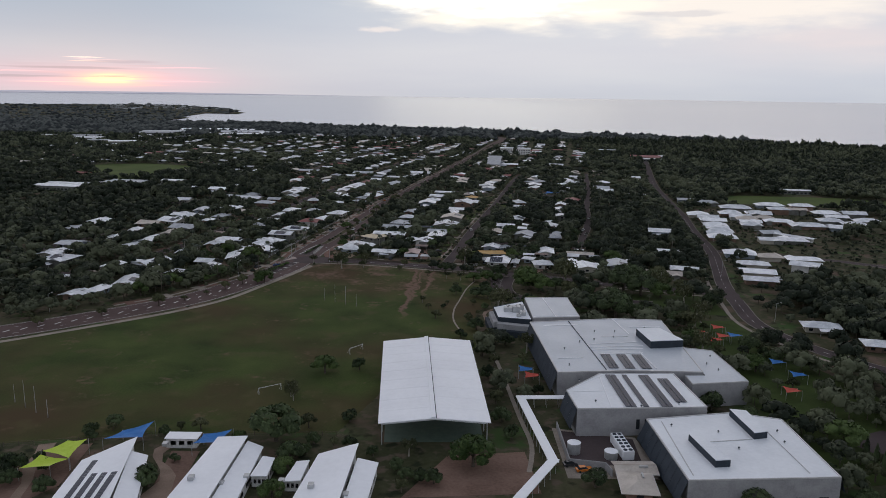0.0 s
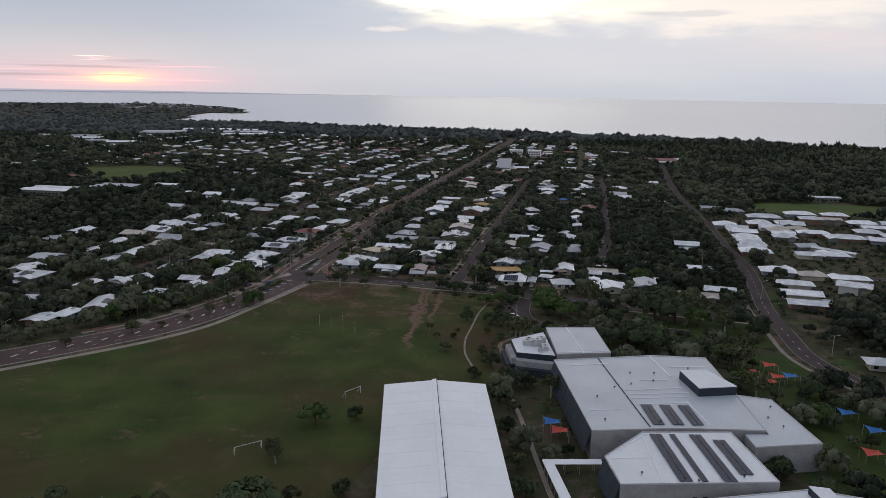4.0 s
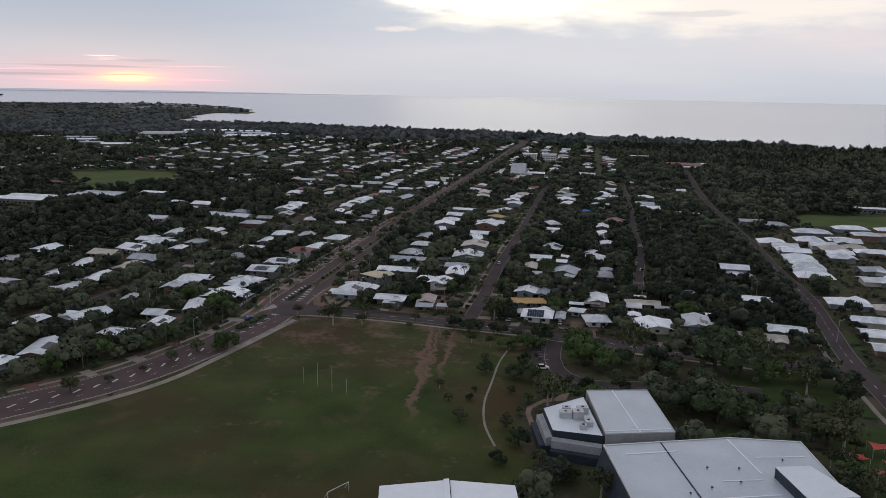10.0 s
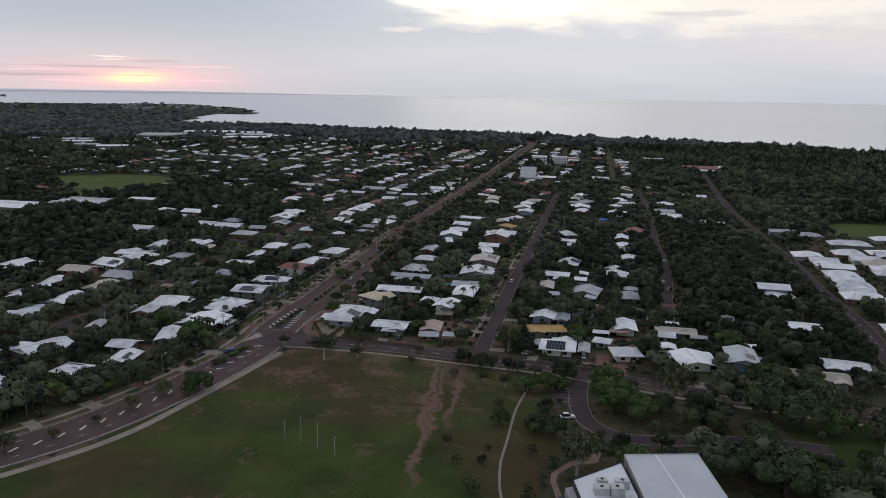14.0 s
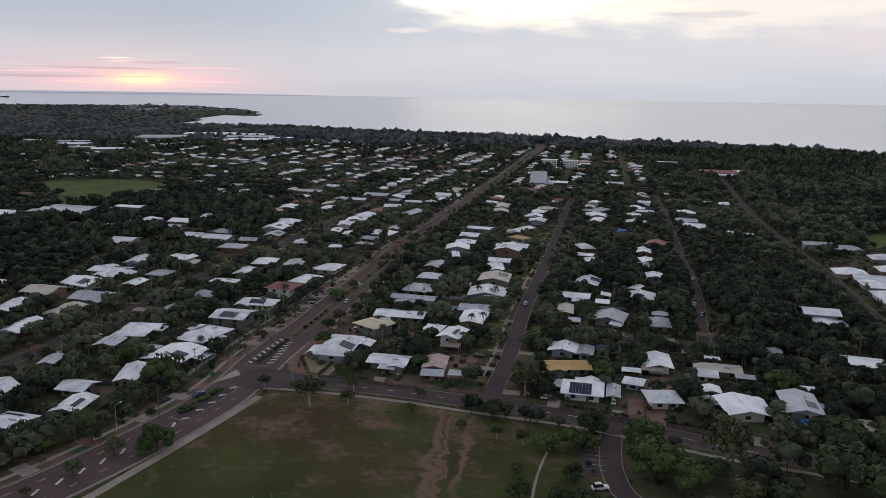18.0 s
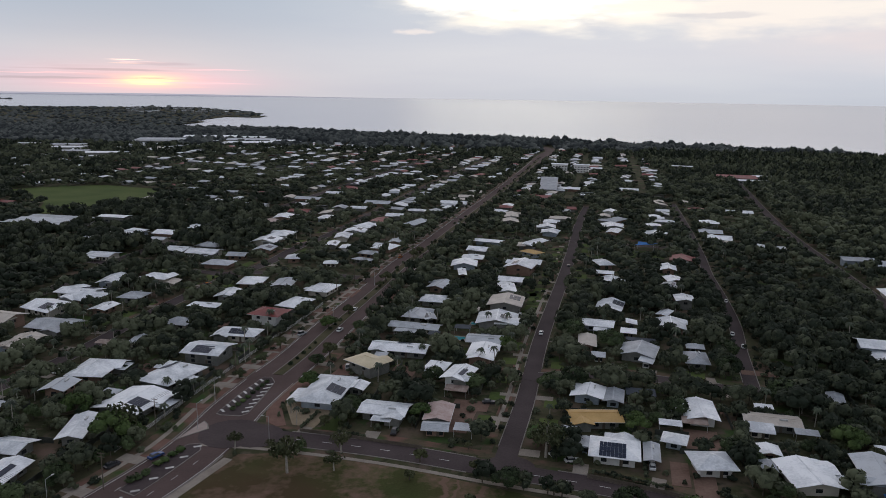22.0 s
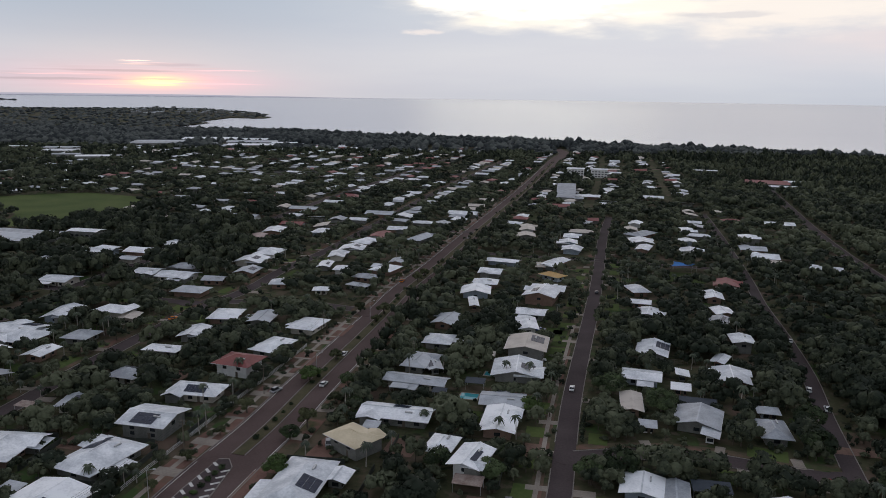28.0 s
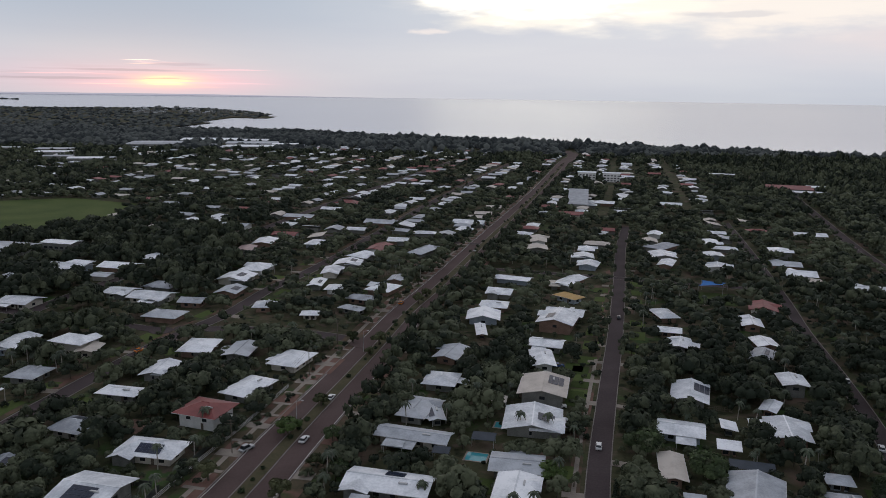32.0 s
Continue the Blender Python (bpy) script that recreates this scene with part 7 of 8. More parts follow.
def clumpy(seed, lobes, leaves, size, corners=3, level=1, spread=0.66):
    """Crown: overlapping lumpy boughs with small leaf clumps over their outer sides; its foot lies at z = 0.1."""
    r = np.random.default_rng(seed)
    bases, tris = ICO[level]
    cs = [(0.0, 0.0, 0.66, 0.5)]
    for i in range(lobes - 1):
        a, h = 2.4 * i + r.uniform(0, 0.8), r.uniform(0, 1)
        q = spread * (1.08 - 0.7 * h * h) * r.uniform(0.72, 1.12)
        cs.append((math.cos(a) * q, math.sin(a) * q, 0.34 + 0.56 * h, r.uniform(0.24, 0.42)))
    mids, rads = np.array([c[:3] for c in cs]), np.array([c[3] for c in cs])

    def hidden(p, own):
        d = np.linalg.norm((mids - p) / (1, 1, 0.85), axis=1) < rads * 0.86
        d[own] = False
        return d.any()

    pts, faces, n = [], [], 0
    for i, (cx, cy, cz, cr) in enumerate(cs):
        v = np.empty_like(bases)
        for k, p in enumerate(bases):
            w = 1 + 0.34 * noise.noise(Vector(p) * 1.9 + Vector((seed * 7.1, i * 3.7, 0))) + 0.10 * r.uniform(-1, 1)
            v[k] = (cx + p[0] * cr * w, cy + p[1] * cr * w, cz + p[2] * cr * w * 0.85)
        kept = [t for t in tris if v[list(t), 2].mean() > cz - cr * 0.5 and not hidden(v[list(t)].mean(axis=0), i)]
        used = sorted({k for t in kept for k in t})
        place = {k: n + m for m, k in enumerate(used)}
        pts.append(v[used].reshape(-1, 3))
        faces += [tuple(place[k] for k in t) for t in kept]
        n += len(used)
    made = 0
    for step in range(leaves * 5):
        if made >= leaves:
            break
        i = step % lobes
        cx, cy, cz, cr = cs[i]
        d = r.normal(size=3)
        d[2] = abs(d[2]) - 0.25
        d /= np.linalg.norm(d)
        p = np.array((cx, cy, cz)) + d * cr * (1, 1, 0.85) * r.uniform(0.92, 1.16)
        if hidden(p, i):
            continue
        u = np.cross(d + r.normal(size=3) * 0.45, r.normal(size=3))
        u /= np.linalg.norm(u) + 1e-9
        w = np.cross(d + r.normal(size=3) * 0.4, u)
        w /= np.linalg.norm(w) + 1e-9
        q = size * r.uniform(0.6, 1.4)
        pts.append(np.array([p - u * q - w * q * 0.6, p + u * q - w * q * 0.6, p + w * q * 0.9] if corners == 3 else [p - u * q, p - w * q * 0.7, p + u * q, p + w * q * 0.7]))
        faces.append(tuple(range(n, n + corners)))
        n += corners
        made += 1
    return np.concatenate(pts), faces


def stuff_mesh(name, items, templates, material):
    """One mesh out of many placed copies of templates. items: x, y, z, radius, height, turn, tint, template."""
    vs, loops, totals, tints, base = [], [], [], [], 0
    prepared = [(v, np.concatenate([np.array(q) for q in f]), np.array([len(q) for q in f])) for v, f in templates]
    for x, y, z, r, h, a, tint, k in items:
        v, lp, tot = prepared[k]
        c, s = math.cos(a), math.sin(a)
        p = np.empty_like(v)
        p[:, 0], p[:, 1], p[:, 2] = x + r * (c * v[:, 0] - s * v[:, 1]), y + r * (s * v[:, 0] + c * v[:, 1]), z + h * v[:, 2]
        vs.append(p)
        loops.append(lp + base)
        totals.append(tot)
        tints.append(np.full(len(v), tint))
        base += len(v)
    v, lp, tot = np.concatenate(vs), np.concatenate(loops), np.concatenate(totals)
    me = bpy.data.meshes.new(name)
    me.vertices.add(len(v))
    me.vertices.foreach_set("co", v.astype(np.float32).ravel())
    me.loops.add(len(lp))
    me.loops.foreach_set("vertex_index", lp.astype(np.int32))
    me.polygons.add(len(tot))
    me.polygons.foreach_set("loop_start", (np.cumsum(tot) - tot).astype(np.int32))
    me.polygons.foreach_set("loop_total", tot.astype(np.int32))
    me.polygons.foreach_set("use_smooth", np.ones(len(tot), bool))
    me.update(calc_edges=True)
    me.attributes.new("tint", "FLOAT", "POINT").data.foreach_set("value", np.concatenate(tints).astype(np.float32))
    me.materials.append(material)
    return me


def geo_mesh(name, v, f, material):
    me = bpy.data.meshes.new(name)
    me.from_pydata([tuple(p) for p in v], [], f)
    me.materials.append(material)
    me.polygons.foreach_set("use_smooth", np.ones(len(f), bool))
    return me


def trunk_geo(h, r, limbs, seed, spread=1.6):
    rr = random.Random(seed)
    g = Geo().tube((0, 0, -0.1), (rr.uniform(-0.15, 0.15), rr.uniform(-0.15, 0.15), h * 0.55), r, r * 0.7, 7)
    g.tube((g.v[-1][0] - r * 0.3, g.v[-1][1], h * 0.5), (rr.uniform(-0.4, 0.4), rr.uniform(-0.4, 0.4), h * 1.05), r * 0.65, r * 0.25, 6)
    for i in range(limbs):
        a = 2 * math.pi * i / limbs + rr.uniform(-0.4, 0.4)
        z0 = h * rr.uniform(0.4, 0.6)
        g.tube((0, 0, z0), (math.cos(a) * spread, math.sin(a) * spread, h * rr.uniform(0.85, 1.1)), r * 0.45, r * 0.14, 5)
    return g


# kinds of tree: name, label, crown radius, crown height, trunk height, leaf material, bark
KINDS = []
for name, label, rad, hgt, trunk, leaf, bark, count, size, lobes in (
        ("shade_tree", "broad dark green shade tree with a dense rounded crown", 4.8, 6.0, 2.6, 0, M_BARK, 900, 0.060, 19),
        ("shade_tree", "spreading fresh green tree with an uneven crown", 4.4, 5.2, 2.8, 2, M_BARK, 800, 0.065, 16),
        ("gum_tree", "open olive gum tree with pale limbs", 3.6, 5.6, 4.0, 1, M_BARK_PALE, 620, 0.085, 0),
        ("garden_tree", "small dense dark garden tree", 2.8, 4.2, 1.6, 0, M_BARK, 520, 0.075, 12),
        ("garden_tree", "small olive garden tree with a loose crown", 2.8, 3.8, 2.0, 1, M_BARK, 480, 0.09, 9),
        ("street_tree", "young street tree with a small rounded crown", 1.8, 2.8, 1.6, 1, M_BARK, 240, 0.12, 7)):
    i = len(KINDS)
    v, f = clumpy(100 + i, lobes, count, size, 4) if lobes else leafy(100 + i, count, size, 11, 2, spread=0.8, core=0.3)
    v = v * (rad, rad, hgt / 1.3)
    v[:, 2] += trunk * 0.45
    KINDS.append((name, label, geo_mesh("crown", v, f, LEAVES[leaf]), trunk_geo(trunk + hgt * 0.35, 0.07 * rad + 0.06, 5, i, rad * 0.5).mesh("trunk", bark), rad))


def tree(kind, x, y, scale=1.0, turn=0.0):
    name, label, crown, trunk, rad = KINDS[kind]
    root = thing(name, pose(x, y, 0, 0, 0, turn) @ Matrix.Diagonal((scale, scale, scale * rng.uniform(0.9, 1.12), 1)), label, "tree", "trees of the suburb")
    part("trunk", trunk, None, root)
    part("crown", crown, None, root)
    return root


def palm_meshes(seed, height, fronds, length):
    rr = random.Random(seed)
    trunk = Geo()
    for i in range(4):
        trunk.tube((0.08 * i, 0, height * i / 4), (0.08 * (i + 1), 0, height * (i + 1) / 4), 0.2 - 0.02 * i, 0.19 - 0.02 * i, 6)
    g = Geo()
    for i in range(fronds):
        a, up = 2 * math.pi * i / fronds + rr.uniform(-0.2, 0.2), rr.uniform(0.1, 1.1)
        d, n = Vector((math.cos(a), math.sin(a), 0)), Vector((-math.sin(a), math.cos(a), 0))
        pts = []
        for s in range(6):
            t = s / 5
            pts.append((Vector((0.32, 0, height)) + d * (length * t * (0.6 + 0.4 * math.cos(up * t))) + Vector((0, 0, length * (up * t * 0.75 - 1.15 * t * t))), (0.10 + 0.30 * math.sin(math.pi * min(t + 0.12, 1))) * (1 if t < 0.95 else 0.3)))
        for (p, wp), (q, wq) in zip(pts, pts[1:]):
            drop = Vector((0, 0, -0.28))
            g.add([p, q, q + n * wq + drop * wq * 2, p + n * wp + drop * wp * 2], [(0, 1, 2, 3)])
            g.add([p, q, q - n * wq + drop * wq * 2, p - n * wp + drop * wp * 2], [(3, 2, 1, 0)])
    return trunk.mesh("trunk", M_BARK_PALE), g.mesh("fronds", M_PALM)


PALMS = [palm_meshes(1, 7.0, 15, 2.3), palm_meshes(2, 5.0, 17, 2.1), palm_meshes(3, 8.5, 14, 2.4)]


def palm(x, y, k, scale=1.0):
    root = thing("palm_tree", pose(x, y, 0, 0, 0, rng.uniform(0, 360)) @ Matrix.Scale(scale, 4), "slender palm with a head of drooping green fronds", "palm", "palms of the suburb")
    part("trunk", PALMS[k][0], None, root)
    part("fronds", PALMS[k][1], None, root)


placed = 0
# trees round the oval and the school, and along the streets
LANDMARKS = [
    [(-48, 203, 0, 1.6), (9, 189, 1, 1.45), (-42, 258, 1, 1.15), (-30, 262, 3, 1.0), (-50, 236, 2, 0.75), (-28, 217, 3, 1.0), (-98, 211, 0, 0.6), (-75, 176, 3, 1.3),
     (-41, 190, 3, 1.4), (-40, 212, 4, 1.0), (-112, 181, 3, 1.3), (-103, 206, 3, 0.9), (-72, 210, 4, 0.9), (-115, 172, 4, 1.2)],
    [(88, 229, 0, 0.9), (78, 167, 0, 0.9), (84, 362, 0, 1.1), (46, 403, 1, 1.45), (32, 409, 0, 1.0),
     (80, 346, 0, 1.5), ],
    [(109, 349, 3, 1.2), (122, 367, 1, 1.0), (-57.6, 424.1, 2, 1.35), (-45.2, 426.2, 2, 0.8), (-94.2, 389.9, 1, 1.15), (-21.3, 492.6, 0, 0.9), (-7.5, 488, 0, 1.0), (-1.2, 498.4, 0, 0.9), (-51, 531, 0, 0.7), (-58, 534.5, 4, 1.0), (6.4, 533, 1, 0.9), (-57, 551.5, 0, 0.7), (118, 391, 1, 1.0), (-71.2, 554.8, 1, 1.0), (-66.5, 507.6, 0, 0.7), (-64.6, 486, 1, 0.9), (34.5, 550.6, 0, 1.3), (49.4, 537.6, 0, 1.25), (27.8, 492, 0, 1.2), (93, 528, 0, 1.1), (88, 509, 0, 1.1), (99, 484, 0, 1.4), (20, 490, 0, 1.0), 
     (-6, 428, 5, 1.3), (-22, 433, 5, 1.2), (-45, 437, 2, 0.9), (-57, 437, 3, 0.9), (-76, 437, 2, 0.7), (-97, 387, 1, 0.6)],
    [(20, 300, 4, 1.0), (17, 290, 3, 1.1), (26, 292, 0, 0.8), (16, 278, 3, 1.2), (20, 268, 4, 1.0), (17, 255, 3, 1.1), (20, 245, 3, 1.0), (18, 232, 4, 1.1), (19, 218, 3, 1.2), (21, 206, 3, 1.0),
     (27, 318, 4, 0.7), (15, 312, 3, 1.3), (12, 322, 4, 1.0), (8, 300, 3, 1.0), (31, 271, 4, 0.9), (33, 240, 3, 0.8)],
]
LANDMARKS.append([(17.4, 396.8, 1, 1.0), (24.9, 399.4, 1, 1.05), (30.3, 397.7, 3, 1.1), (17.8, 366.0, 0, 0.85), (23.1, 363.1, 0, 0.9), (22.5, 379.8, 3, 1.2), (7.4, 370.2, 3, 1.1), (7.2, 382.5, 4, 0.8), (-7.8, 410.3, 5, 1.1), (2.8, 404.3, 2, 0.6), (10.4, 400.5, 2, 0.7), (-24.1, 422.4, 5, 0.9), (-9.2, 354.4, 2, 0.5), (2.9, 351.5, 4, 0.5), (-2.8, 328.2, 4, 1.0), (-6.0, 344.1, 4, 0.6), (1.1, 344.5, 3, 0.6), (20.3, 344.3, 3, 0.8), (30.0, 353.1, 4, 0.8), (15.1, 350.8, 4, 0.7), (12.1, 329.1, 4, 0.6), (16.9, 335.2, 4, 0.5), (36.2, 411.0, 4, 0.6)])
LANDMARKS.append([(-101.7, 202.5, 3, 0.75), (-97.6, 208.2, 4, 0.6), (-88.6, 206.5, 3, 0.5), (-81.2, 205.8, 3, 0.7), (-77.9, 209.7, 4, 0.6), (-58.5, 201.8, 1, 0.55), (-36.7, 201.4, 3, 0.8), (-26.2, 199.1, 3, 0.8), (-28.0, 216.9, 4, 0.75), (-76.9, 178.8, 3, 1.1), (-42.1, 184.0, 1, 0.8), (-41.7, 193.6, 1, 0.8), (-105.3, 184.1, 3, 0.8), (-100.1, 172.7, 3, 1.0), (-110.8, 176.6, 3, 1.0), (-116.6, 185.4, 3, 0.9), (-12.1, 186.3, 3, 0.8), (-8.8, 181.8, 3, 0.8), (-5.1, 180.4, 3, 0.8), (-1.7, 179.1, 3, 0.9), (-9.9, 174.7, 4, 0.8), (-42.2, 171.2, 1, 0.8), (-73.0, 189.6, 3, 0.6), (-109.2, 188.7, 3, 0.7), (-30.9, 200.7, 4, 0.6), (-18.9, 194.1, 3, 0.7), (-37.7, 195.3, 3, 0.7), (-48.6, 232.7, 2, 0.7)])
LANDMARKS.append([(44.4, 382.7, 1, 1.84), (51.2, 377.1, 1, 1.46), (65.4, 387.4, 2, 2.01), (64, 367.7, 4, 1.87), (72.6, 368.3, 0, 0.99), (94.4, 380, 0, 1.98), (101.7, 373.1, 0, 1.95), (112.8, 378.2, 2, 1.89), (72.5, 339.2, 0, 1.5), (79.5, 330.9, 0, 1.87), (87.6, 329.2, 0, 1.18), (110.3, 367.9, 1, 1.37), (100.4, 406.9, 0, 1.26), (124.9, 383.6, 4, 1.46), (118.6, 356.5, 2, 1.34), (129.5, 349.7, 0, 1.12), (117.2, 326.9, 2, 1.5), (107.3, 316.6, 4, 2.01), (104.9, 322.2, 0, 0.99), (102.5, 330.1, 3, 0.76), (53.4, 354.9, 4, 1.24), (42, 355.5, 3, 1.06), (92.8, 333.8, 0, 0.81), (121.6, 412.1, 4, 1.79), (136.1, 360.2, 0, 0.7)])
for group in LANDMARKS:
    for x, y, k, s in group:
        tree(k, x, y, s, rng.uniform(0, 360))
        placed += 1
for x, y, h in along(offset(MAIN, 0.0), 13.0, 10.0):
    if (560 < y < 760 or (250 < y < 400 and x > -200)) and rng.random() < 0.5:
        tree(5, x, y, rng.uniform(0.6, 1.8), rng.uniform(0, 360))
        placed += 1
for side in (-11.5, 11.5):
    for x, y, h in along(offset(MAIN, side), 17.0, 5.0):
        if 300 < y < 780 and not (430 < y < 470) and (side < 0 or y > 470) and rng.random() < 0.42:
            tree(rng.choice((5, 5, 4)), x, y, rng.uniform(0.9, 1.4), rng.uniform(0, 360))
            placed += 1

for x, y in [(119.4, 194.6), (119.9, 190.5), (120.8, 187.6)]:
    root = thing("cypress", pose(x, y, 0), "slim dark columnar cypress beside a path", "tree", "cypresses")
    v, f = leafy(77, 420, 0.13, 8, 2, core=0.8)
    part("crown", geo_mesh("crown", v * (0.9, 0.9, 5.6), f, LEAVES[0]), None, root)
    part("trunk", Geo().tube((0, 0, 0), (0, 0, 3), 0.14, 0.1, 6), M_BARK, root)
palm(*(37.1, 352.1), 1, 0.8)

for x, y in ((-27.3, 520.1), (-35.2, 500.1), (-41.4, 492.4), (-4.4, 514), (0.8, 513), (-0.9, 562.5), (7.7, 562), (-36.4, 565), (-24, 567), (-112, 478), (-103, 478), (-126, 483), (-97, 556), (-101, 530)):
    palm(x, y, rng.randrange(3), rng.uniform(0.8, 1.05))

# every free spot in the gardens
near_items, mid_items, far_items = [], [], []
palms = 0


def seen_from_path(x, y):
    return abs(x + 12) < 0.66 * (y - 0) + 25


canopy = np.zeros((RH, RW), np.uint8)     # ground that a crown already covers


def room(x, y, r):
    """Whether a crown of that radius keeps clear of roads and leans at most a little over roofs."""
    return not any(at(x + r * c, y + r * q) in (1, 2, 9) or at(x + 0.6 * r * c, y + 0.6 * r * q, bare) for c, q in ((0.7, 0), (-0.7, 0), (0, 0.7), (0, -0.75), (0.5, 0.5), (-0.5, 0.5), (0.5, -0.5), (-0.5, -0.5)))


for u in nrng.random((900, 5)):      # the largest old trees of the western gardens
    x, y, r = -345 + 185 * u[0], 640 + 230 * u[1], 4.5 + 3.6 * u[2] ** 2
    if at(x, y) or at(x, y, canopy) or not room(x, y, r * 0.8) or (y < 680 and abs(x + 220) < 14):
        continue
    paint_line([(x, y), (x + 0.1, y)], r * 0.8, 1, canopy)
    near_items.append((x, y, 1.2, r * 1.05, r * (0.95 + 0.35 * u[3]) + 1.0, u[4] * 6.28, float(0.05 + 0.45 * u[3]), int(u[4] * 600) % 6))
bands = ((165, 470, 11), (470, 640, 9), (640, 900, 13), (900, 1250, 18), (1250, 2250, 56))
for y0, y1, area in bands:
    half = 0.68 * y1 + 30
    count = int(2 * half * (y1 - y0) / area)
    xs, ys, us = nrng.uniform(-half, half, count), nrng.uniform(y0, y1, count), nrng.random((count, 4))
    for x, y, u in zip(xs, ys, us):
        if not seen_from_path(x, y) or at(x, y):
            continue
        if at(x, y, bare):
            if 380 < y < 700 and not at(x, y - 1) and not at(x, y + 1) and u[3] < 0.3:
                near_items.append((x, y, -0.1, 0.7 + 0.9 * u[0], 0.8 + 1.3 * u[1], u[2] * 6.28, float(u[2]), int(u[3] * 1600) % 6))
            continue
        if at(x, y, canopy):
            continue
        school = -25 < x < 175 and y < 400
        if school and u[3] < (0.72 if x > 98 and y < 315 else 0.94):
            continue
        if -230 < x < -20 and y < 300:
            continue
        bush = x > 175 + 0.17 * (y - 480) or y > 1500 or x < -330 - 0.1 * y or (noise.noise((x * 0.006, y * 0.006, 3.0)) > 0.3)
        grove = noise.noise((x * 0.02, y * 0.02, 9.0))
        if not bush and y < 1250 and u[3] < 0.26 - 0.8 * grove:      # gardens with open ground
            continue
        r = 1.9 + 4.4 * u[0] ** 1.6 + (0.8 if bush else 0.0)
        while r > 1.3 and not room(x, y, r):
            r *= 0.72
        if r < 1.3 or (r < 2.0 and u[3] < 0.35):
            continue
        paint_line([(x, y), (x + 0.1, y)], r * (0.76 if y < 640 else 0.84 if y < 1250 else 0.7), 1, canopy)
        h = r * (0.8 + 0.4 * u[1]) * (0.9 if y > 640 and not bush else 1.0) + 0.5
        tint = float(np.clip(0.45 + 0.9 * (u[2] - 0.5) + (-0.1 if bush and y > 700 else 0) + 0.5 * noise.noise((x * 0.01, y * 0.01, 0.0)), 0, 1))
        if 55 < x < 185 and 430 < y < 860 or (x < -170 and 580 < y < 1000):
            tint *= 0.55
        if y > 1500 and x > -200:
            h *= 0.7 + 1.1 * max(0.0, noise.noise((x * 0.02, y * 0.02, 5.0)) + 0.25)
        foot = 0.5 + 0.22 * r
        if y < 600 and placed < 300 and -150 < x < 130 and u[3] > 0.5 and not (bush and y < 400):
            k = (3, 4, 3, 4, 2)[int(u[3] * 100) % 5] if r < 3.0 else (0, 0, 1, 2, 0)[int(u[3] * 100) % 5]
            tree(k, x, y, r / KINDS[k][4] * 1.05, u[2] * 360)
            placed += 1
        elif y < 860 and palms < 400 and -230 < x < 160 and y > 440 and u[3] < 0.3:
            palm(x, y, int(u[0] * 3), 0.62 + 0.42 * u[1])
            palms += 1
        elif y < 640 and abs(x + 5) < 200:
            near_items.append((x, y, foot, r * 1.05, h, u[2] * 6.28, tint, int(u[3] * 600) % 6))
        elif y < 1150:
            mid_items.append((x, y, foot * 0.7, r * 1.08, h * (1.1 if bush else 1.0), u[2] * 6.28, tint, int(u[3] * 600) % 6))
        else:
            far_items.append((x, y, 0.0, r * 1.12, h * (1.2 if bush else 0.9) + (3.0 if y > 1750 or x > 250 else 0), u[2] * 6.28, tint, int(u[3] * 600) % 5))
# rows of trees beside the far halves of the streets
for line, sides, y0, y1, chance in ((MAIN, (-11.0, 0.0, 11.0), 640, 1500, 0.55), (STREETS["palm_street"][0], (-4.6, 4.6), 630, 950, 0.6), (STREETS["bush_road"][0], (-5.6, 5.6), 520, 1240, 0.6), (STREETS["back_street"][0], (-5.0, 5.0), 480, 1200, 0.5)):
    for side in sides:
        for x, y, h in along(offset(line, side), 8.0, 3.0):
            if y0 < y < y1 and at(x, y) != 2 and not at(x, y - 3) == 2 and rng.random() < (chance if side else 0.3):
                r = rng.uniform(1.7, 3.1) if side else rng.uniform(1.2, 1.9)
                mid_items.append((x + rng.uniform(-1, 1), y + rng.uniform(-2, 2), 0.6, r, r * rng.uniform(1.1, 1.9), rng.uniform(0, 6.28), rng.uniform(0.2, 0.8), rng.randrange(6)))
for side, y0, y1, chance in ((10.6, 610, 1300, 0.75), (13.5, 560, 1300, 0.8), (-17.5, 660, 1300, 0.6)):
    for x, y, h in along(offset(MAIN, side), 7.0, 2.0):
        if y0 < y < y1 and at(x, y) != 2 and at(x, y - 3) != 2 and rng.random() < chance:
            r = rng.uniform(2.4, 4.4)
            mid_items.append((x + rng.uniform(-1.5, 1.5), y + rng.uniform(-2, 2), 0.8, r, r * rng.uniform(1.2, 1.9), rng.uniform(0, 6.28), rng.uniform(0.1, 0.6), rng.randrange(6)))
# the headland and the woods behind the bay
for u in nrng.random((8500, 5)):
    x, y = -2900 + 2600 * u[0], 1980 + 2570 * u[1]
    if on_cape(x, y) or (y <= 2380 and x < -420 and y < 2150 - 0.24 * (x + 420)):
        if at(x, y) != 2:
            far_items.append((x, y, max(bowl(x, y), 0.0), 5 + 6 * u[2], 4.5 + 3 * u[3], u[4] * 6.28, u[4], int(u[2] * 500) % 5))
coast_items = []
for x, y, _h in along(smooth(SHORE[9:], 3), 5.0, 2.5):
    if -260 < x < 1250 and noise.noise((x * 0.012, 4.0, 1.0)) > -0.25:
        tall = rng.uniform(4.5, 9) * (0.7 + 0.8 * max(0.0, noise.noise((x * 0.02, 7.0, 2.0)) + 0.35))
        coast_items.append((x + rng.uniform(-6, 6), y - rng.uniform(10, 70), rng.uniform(1.5, 4.0), rng.uniform(2.2, 5.0), tall, rng.uniform(0, 6.28), rng.uniform(0.1, 0.6), rng.randrange(6)))
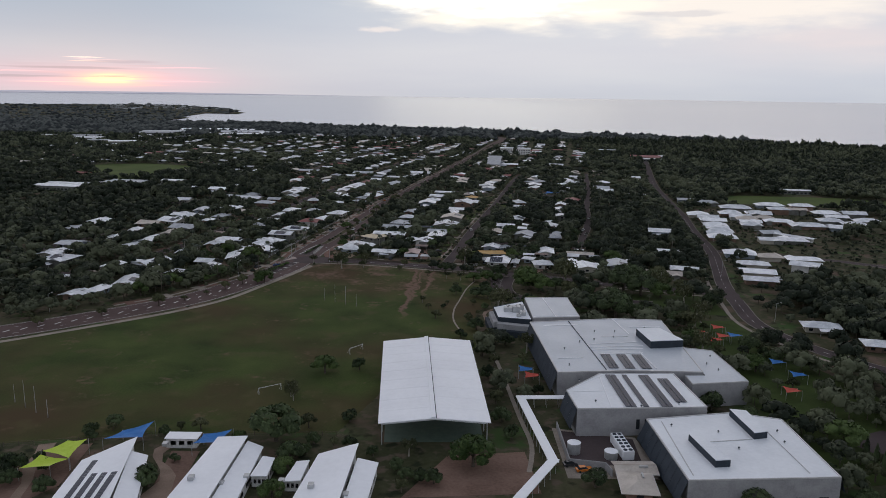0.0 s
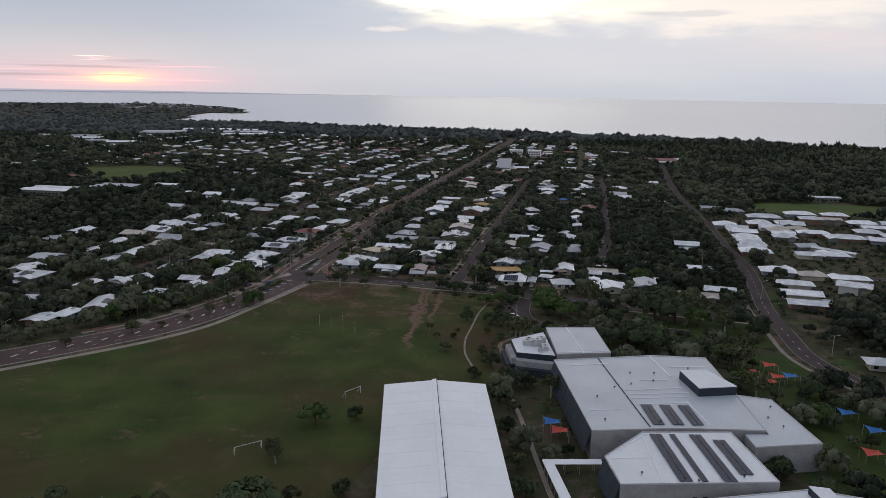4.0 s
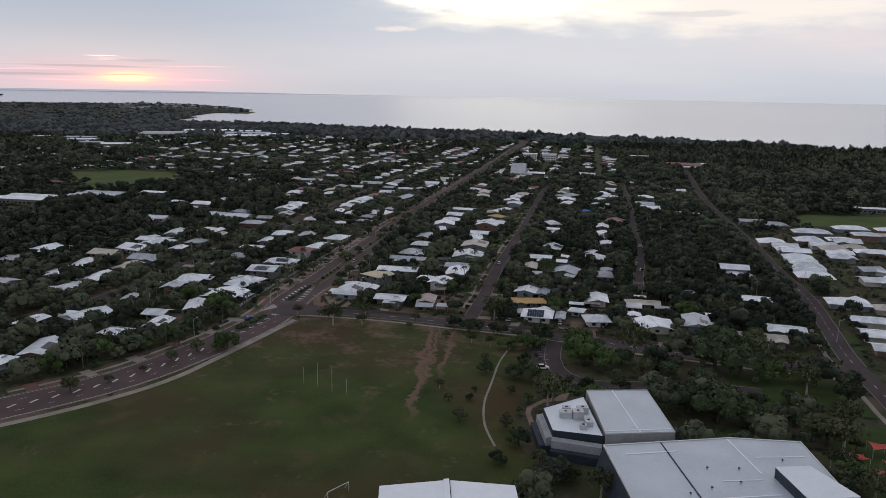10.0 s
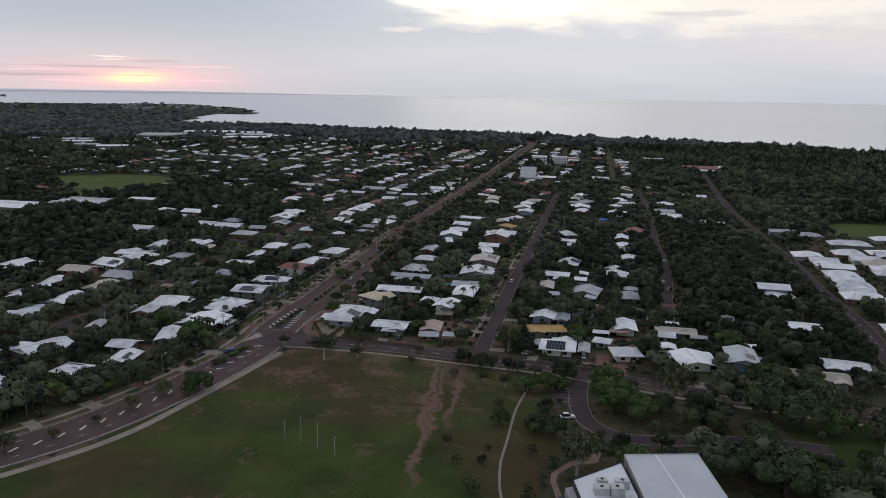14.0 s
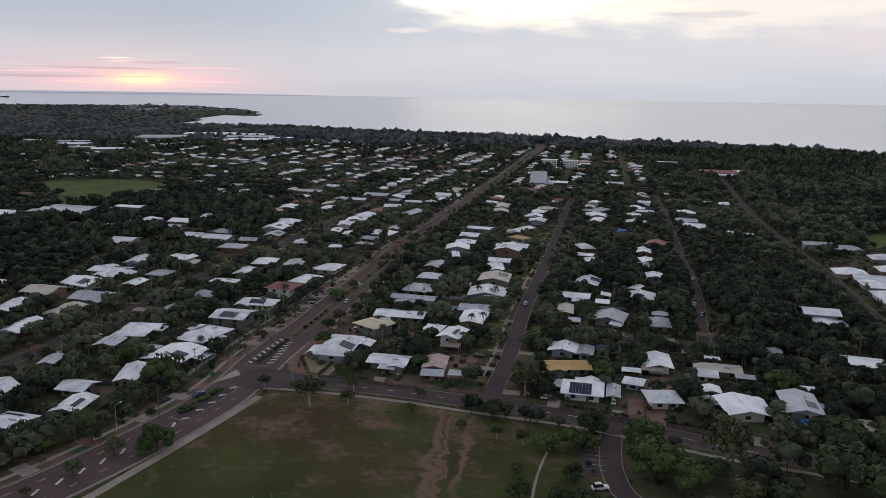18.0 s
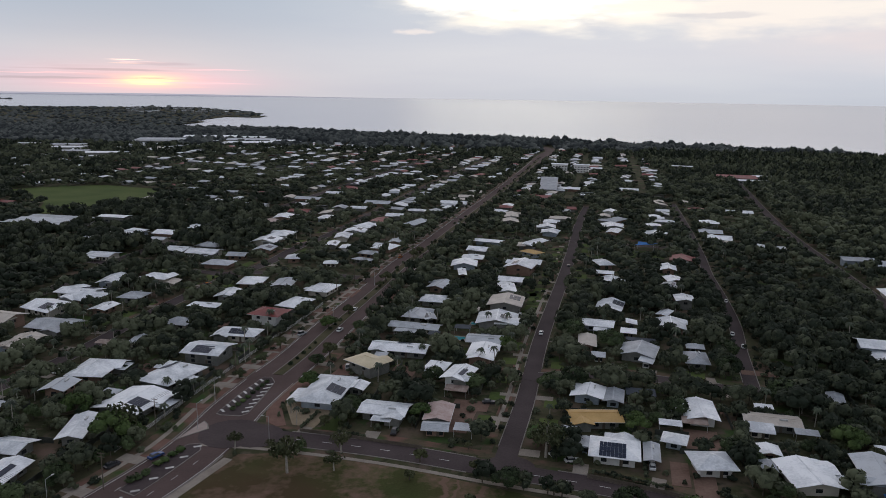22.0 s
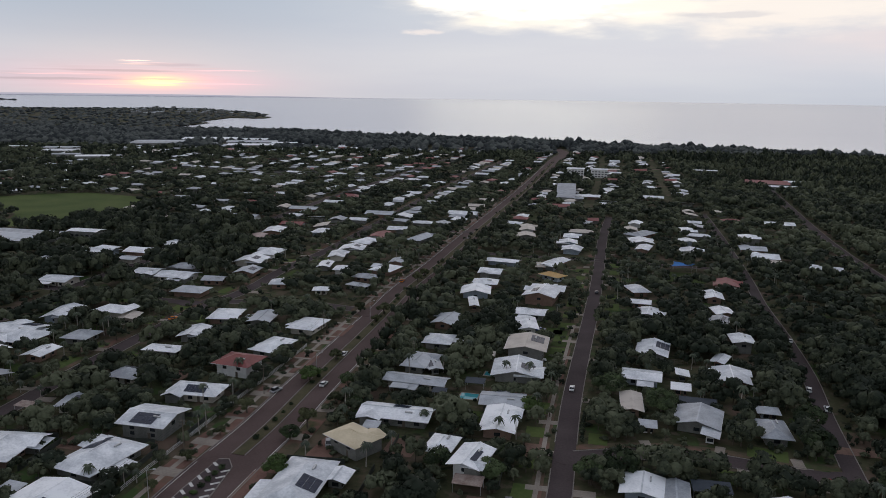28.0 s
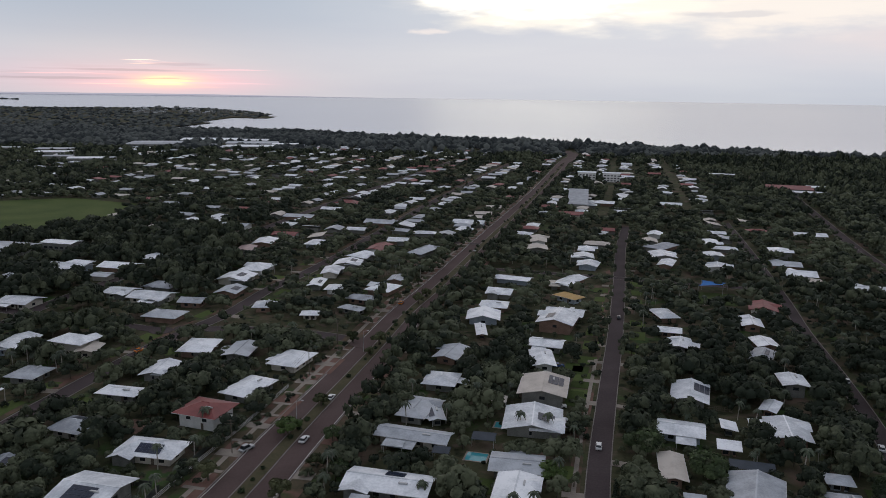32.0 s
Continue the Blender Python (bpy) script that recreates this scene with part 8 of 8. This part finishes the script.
near_t = [clumpy(200 + i, 9, 140, 0.105) for i in range(6)]
mid_t = [clumpy(300 + i, 4, 24, 0.17) for i in range(6)]
wood_t = [clumpy(350 + i, 2, 11, 0.26) for i in range(6)]
far_t = [lumpy(1, 400 + i, 0.45) for i in range(5)]
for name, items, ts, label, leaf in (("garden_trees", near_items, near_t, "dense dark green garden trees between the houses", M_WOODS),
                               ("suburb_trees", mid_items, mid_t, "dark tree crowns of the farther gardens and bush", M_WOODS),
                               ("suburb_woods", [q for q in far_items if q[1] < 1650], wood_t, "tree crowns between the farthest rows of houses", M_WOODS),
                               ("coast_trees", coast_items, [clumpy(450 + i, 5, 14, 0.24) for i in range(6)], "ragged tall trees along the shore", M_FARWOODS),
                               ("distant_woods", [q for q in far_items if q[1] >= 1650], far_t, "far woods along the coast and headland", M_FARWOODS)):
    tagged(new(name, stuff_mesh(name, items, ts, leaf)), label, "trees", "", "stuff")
stems = Geo()
for x, y, z, r, h, *_ in near_items:
    if z < 0:
        continue
    stems.tube((x, y, -0.1), (x, y, z + h * 0.5), 0.2, 0.1, 4)
tagged(new("tree_stems", stems.mesh("tree_stems", M_BARK)), "grey brown trunks of the garden trees", "trunks", "", "stuff")

# shrubs in medians and islands
SHRUBS = [shrub_mesh(501, LEAVES[0]), shrub_mesh(502, LEAVES[2])]


def shrub(x, y, k, scale):
    ob = new("shrub", SHRUBS[k])
    ob.matrix_basis = pose(x, y, 0.1, 0, 0, rng.uniform(0, 360)) @ Matrix.Diagonal((scale, scale, scale * 0.8, 1))
    tagged(ob, "low clipped shrub in a road median" if not k else "yellow-green shrub on a traffic island", "shrub", "median shrubs")


for x, y, h in along(UP, 6.5, 4.0):
    if y < 760 and rng.random() < 0.6:
        shrub(x, y, 0, rng.uniform(0.8, 1.3))
for k, (x, y) in enumerate([(-97.3, 415.9), (-96.0, 417.4), (-94.9, 420.0), (-93.9, 425.6), (-92.9, 427.9), (-92.0, 431.3), (-91.0, 434.4)]):
    shrub(x, y, 1 if k > 2 else 0, 1.55)
for k in range(8):
    shrub(-85.2 + 0.68 * k, 464 + 3.4 * k, 1 if k in (2, 3) else 0, 1.15)

# hedges along front gardens and drives
for line in ([(33, 510), (41, 509.5), (49, 509), (54, 506)], [(26, 430), (36, 426), (46, 422)], [(57, 420), (68, 415), (80, 411)], [(86, 409), (98, 404), (112, 399)], [(-60, 452), (-57, 464)], [(-48, 449), (-40, 447.5)],
             [(20, 512), (24, 535)], [(-13, 446), (-8, 445)], [(108, 412), (118, 436)], [(92, 412), (95, 428)], [(72, 421), (74, 432)], [(-118, 452), (-124, 456)], [(40, 428), (44, 452)], [(36, 352), (44, 351), (50, 350)], [(26, 350), (31, 349)]):
    items = []
    for x, y, h in along(line, 0.9):
        items.append((x + rng.uniform(-0.2, 0.2), y + rng.uniform(-0.2, 0.2), -0.1, rng.uniform(0.8, 1.1), rng.uniform(1.0, 1.5), rng.uniform(0, 6), rng.uniform(0.1, 0.7), rng.randrange(6)))
    tagged(new("hedge", stuff_mesh("hedge", items, mid_t, M_WOODS)), "clipped dark green hedge along a front garden", "hedge", "garden hedges")
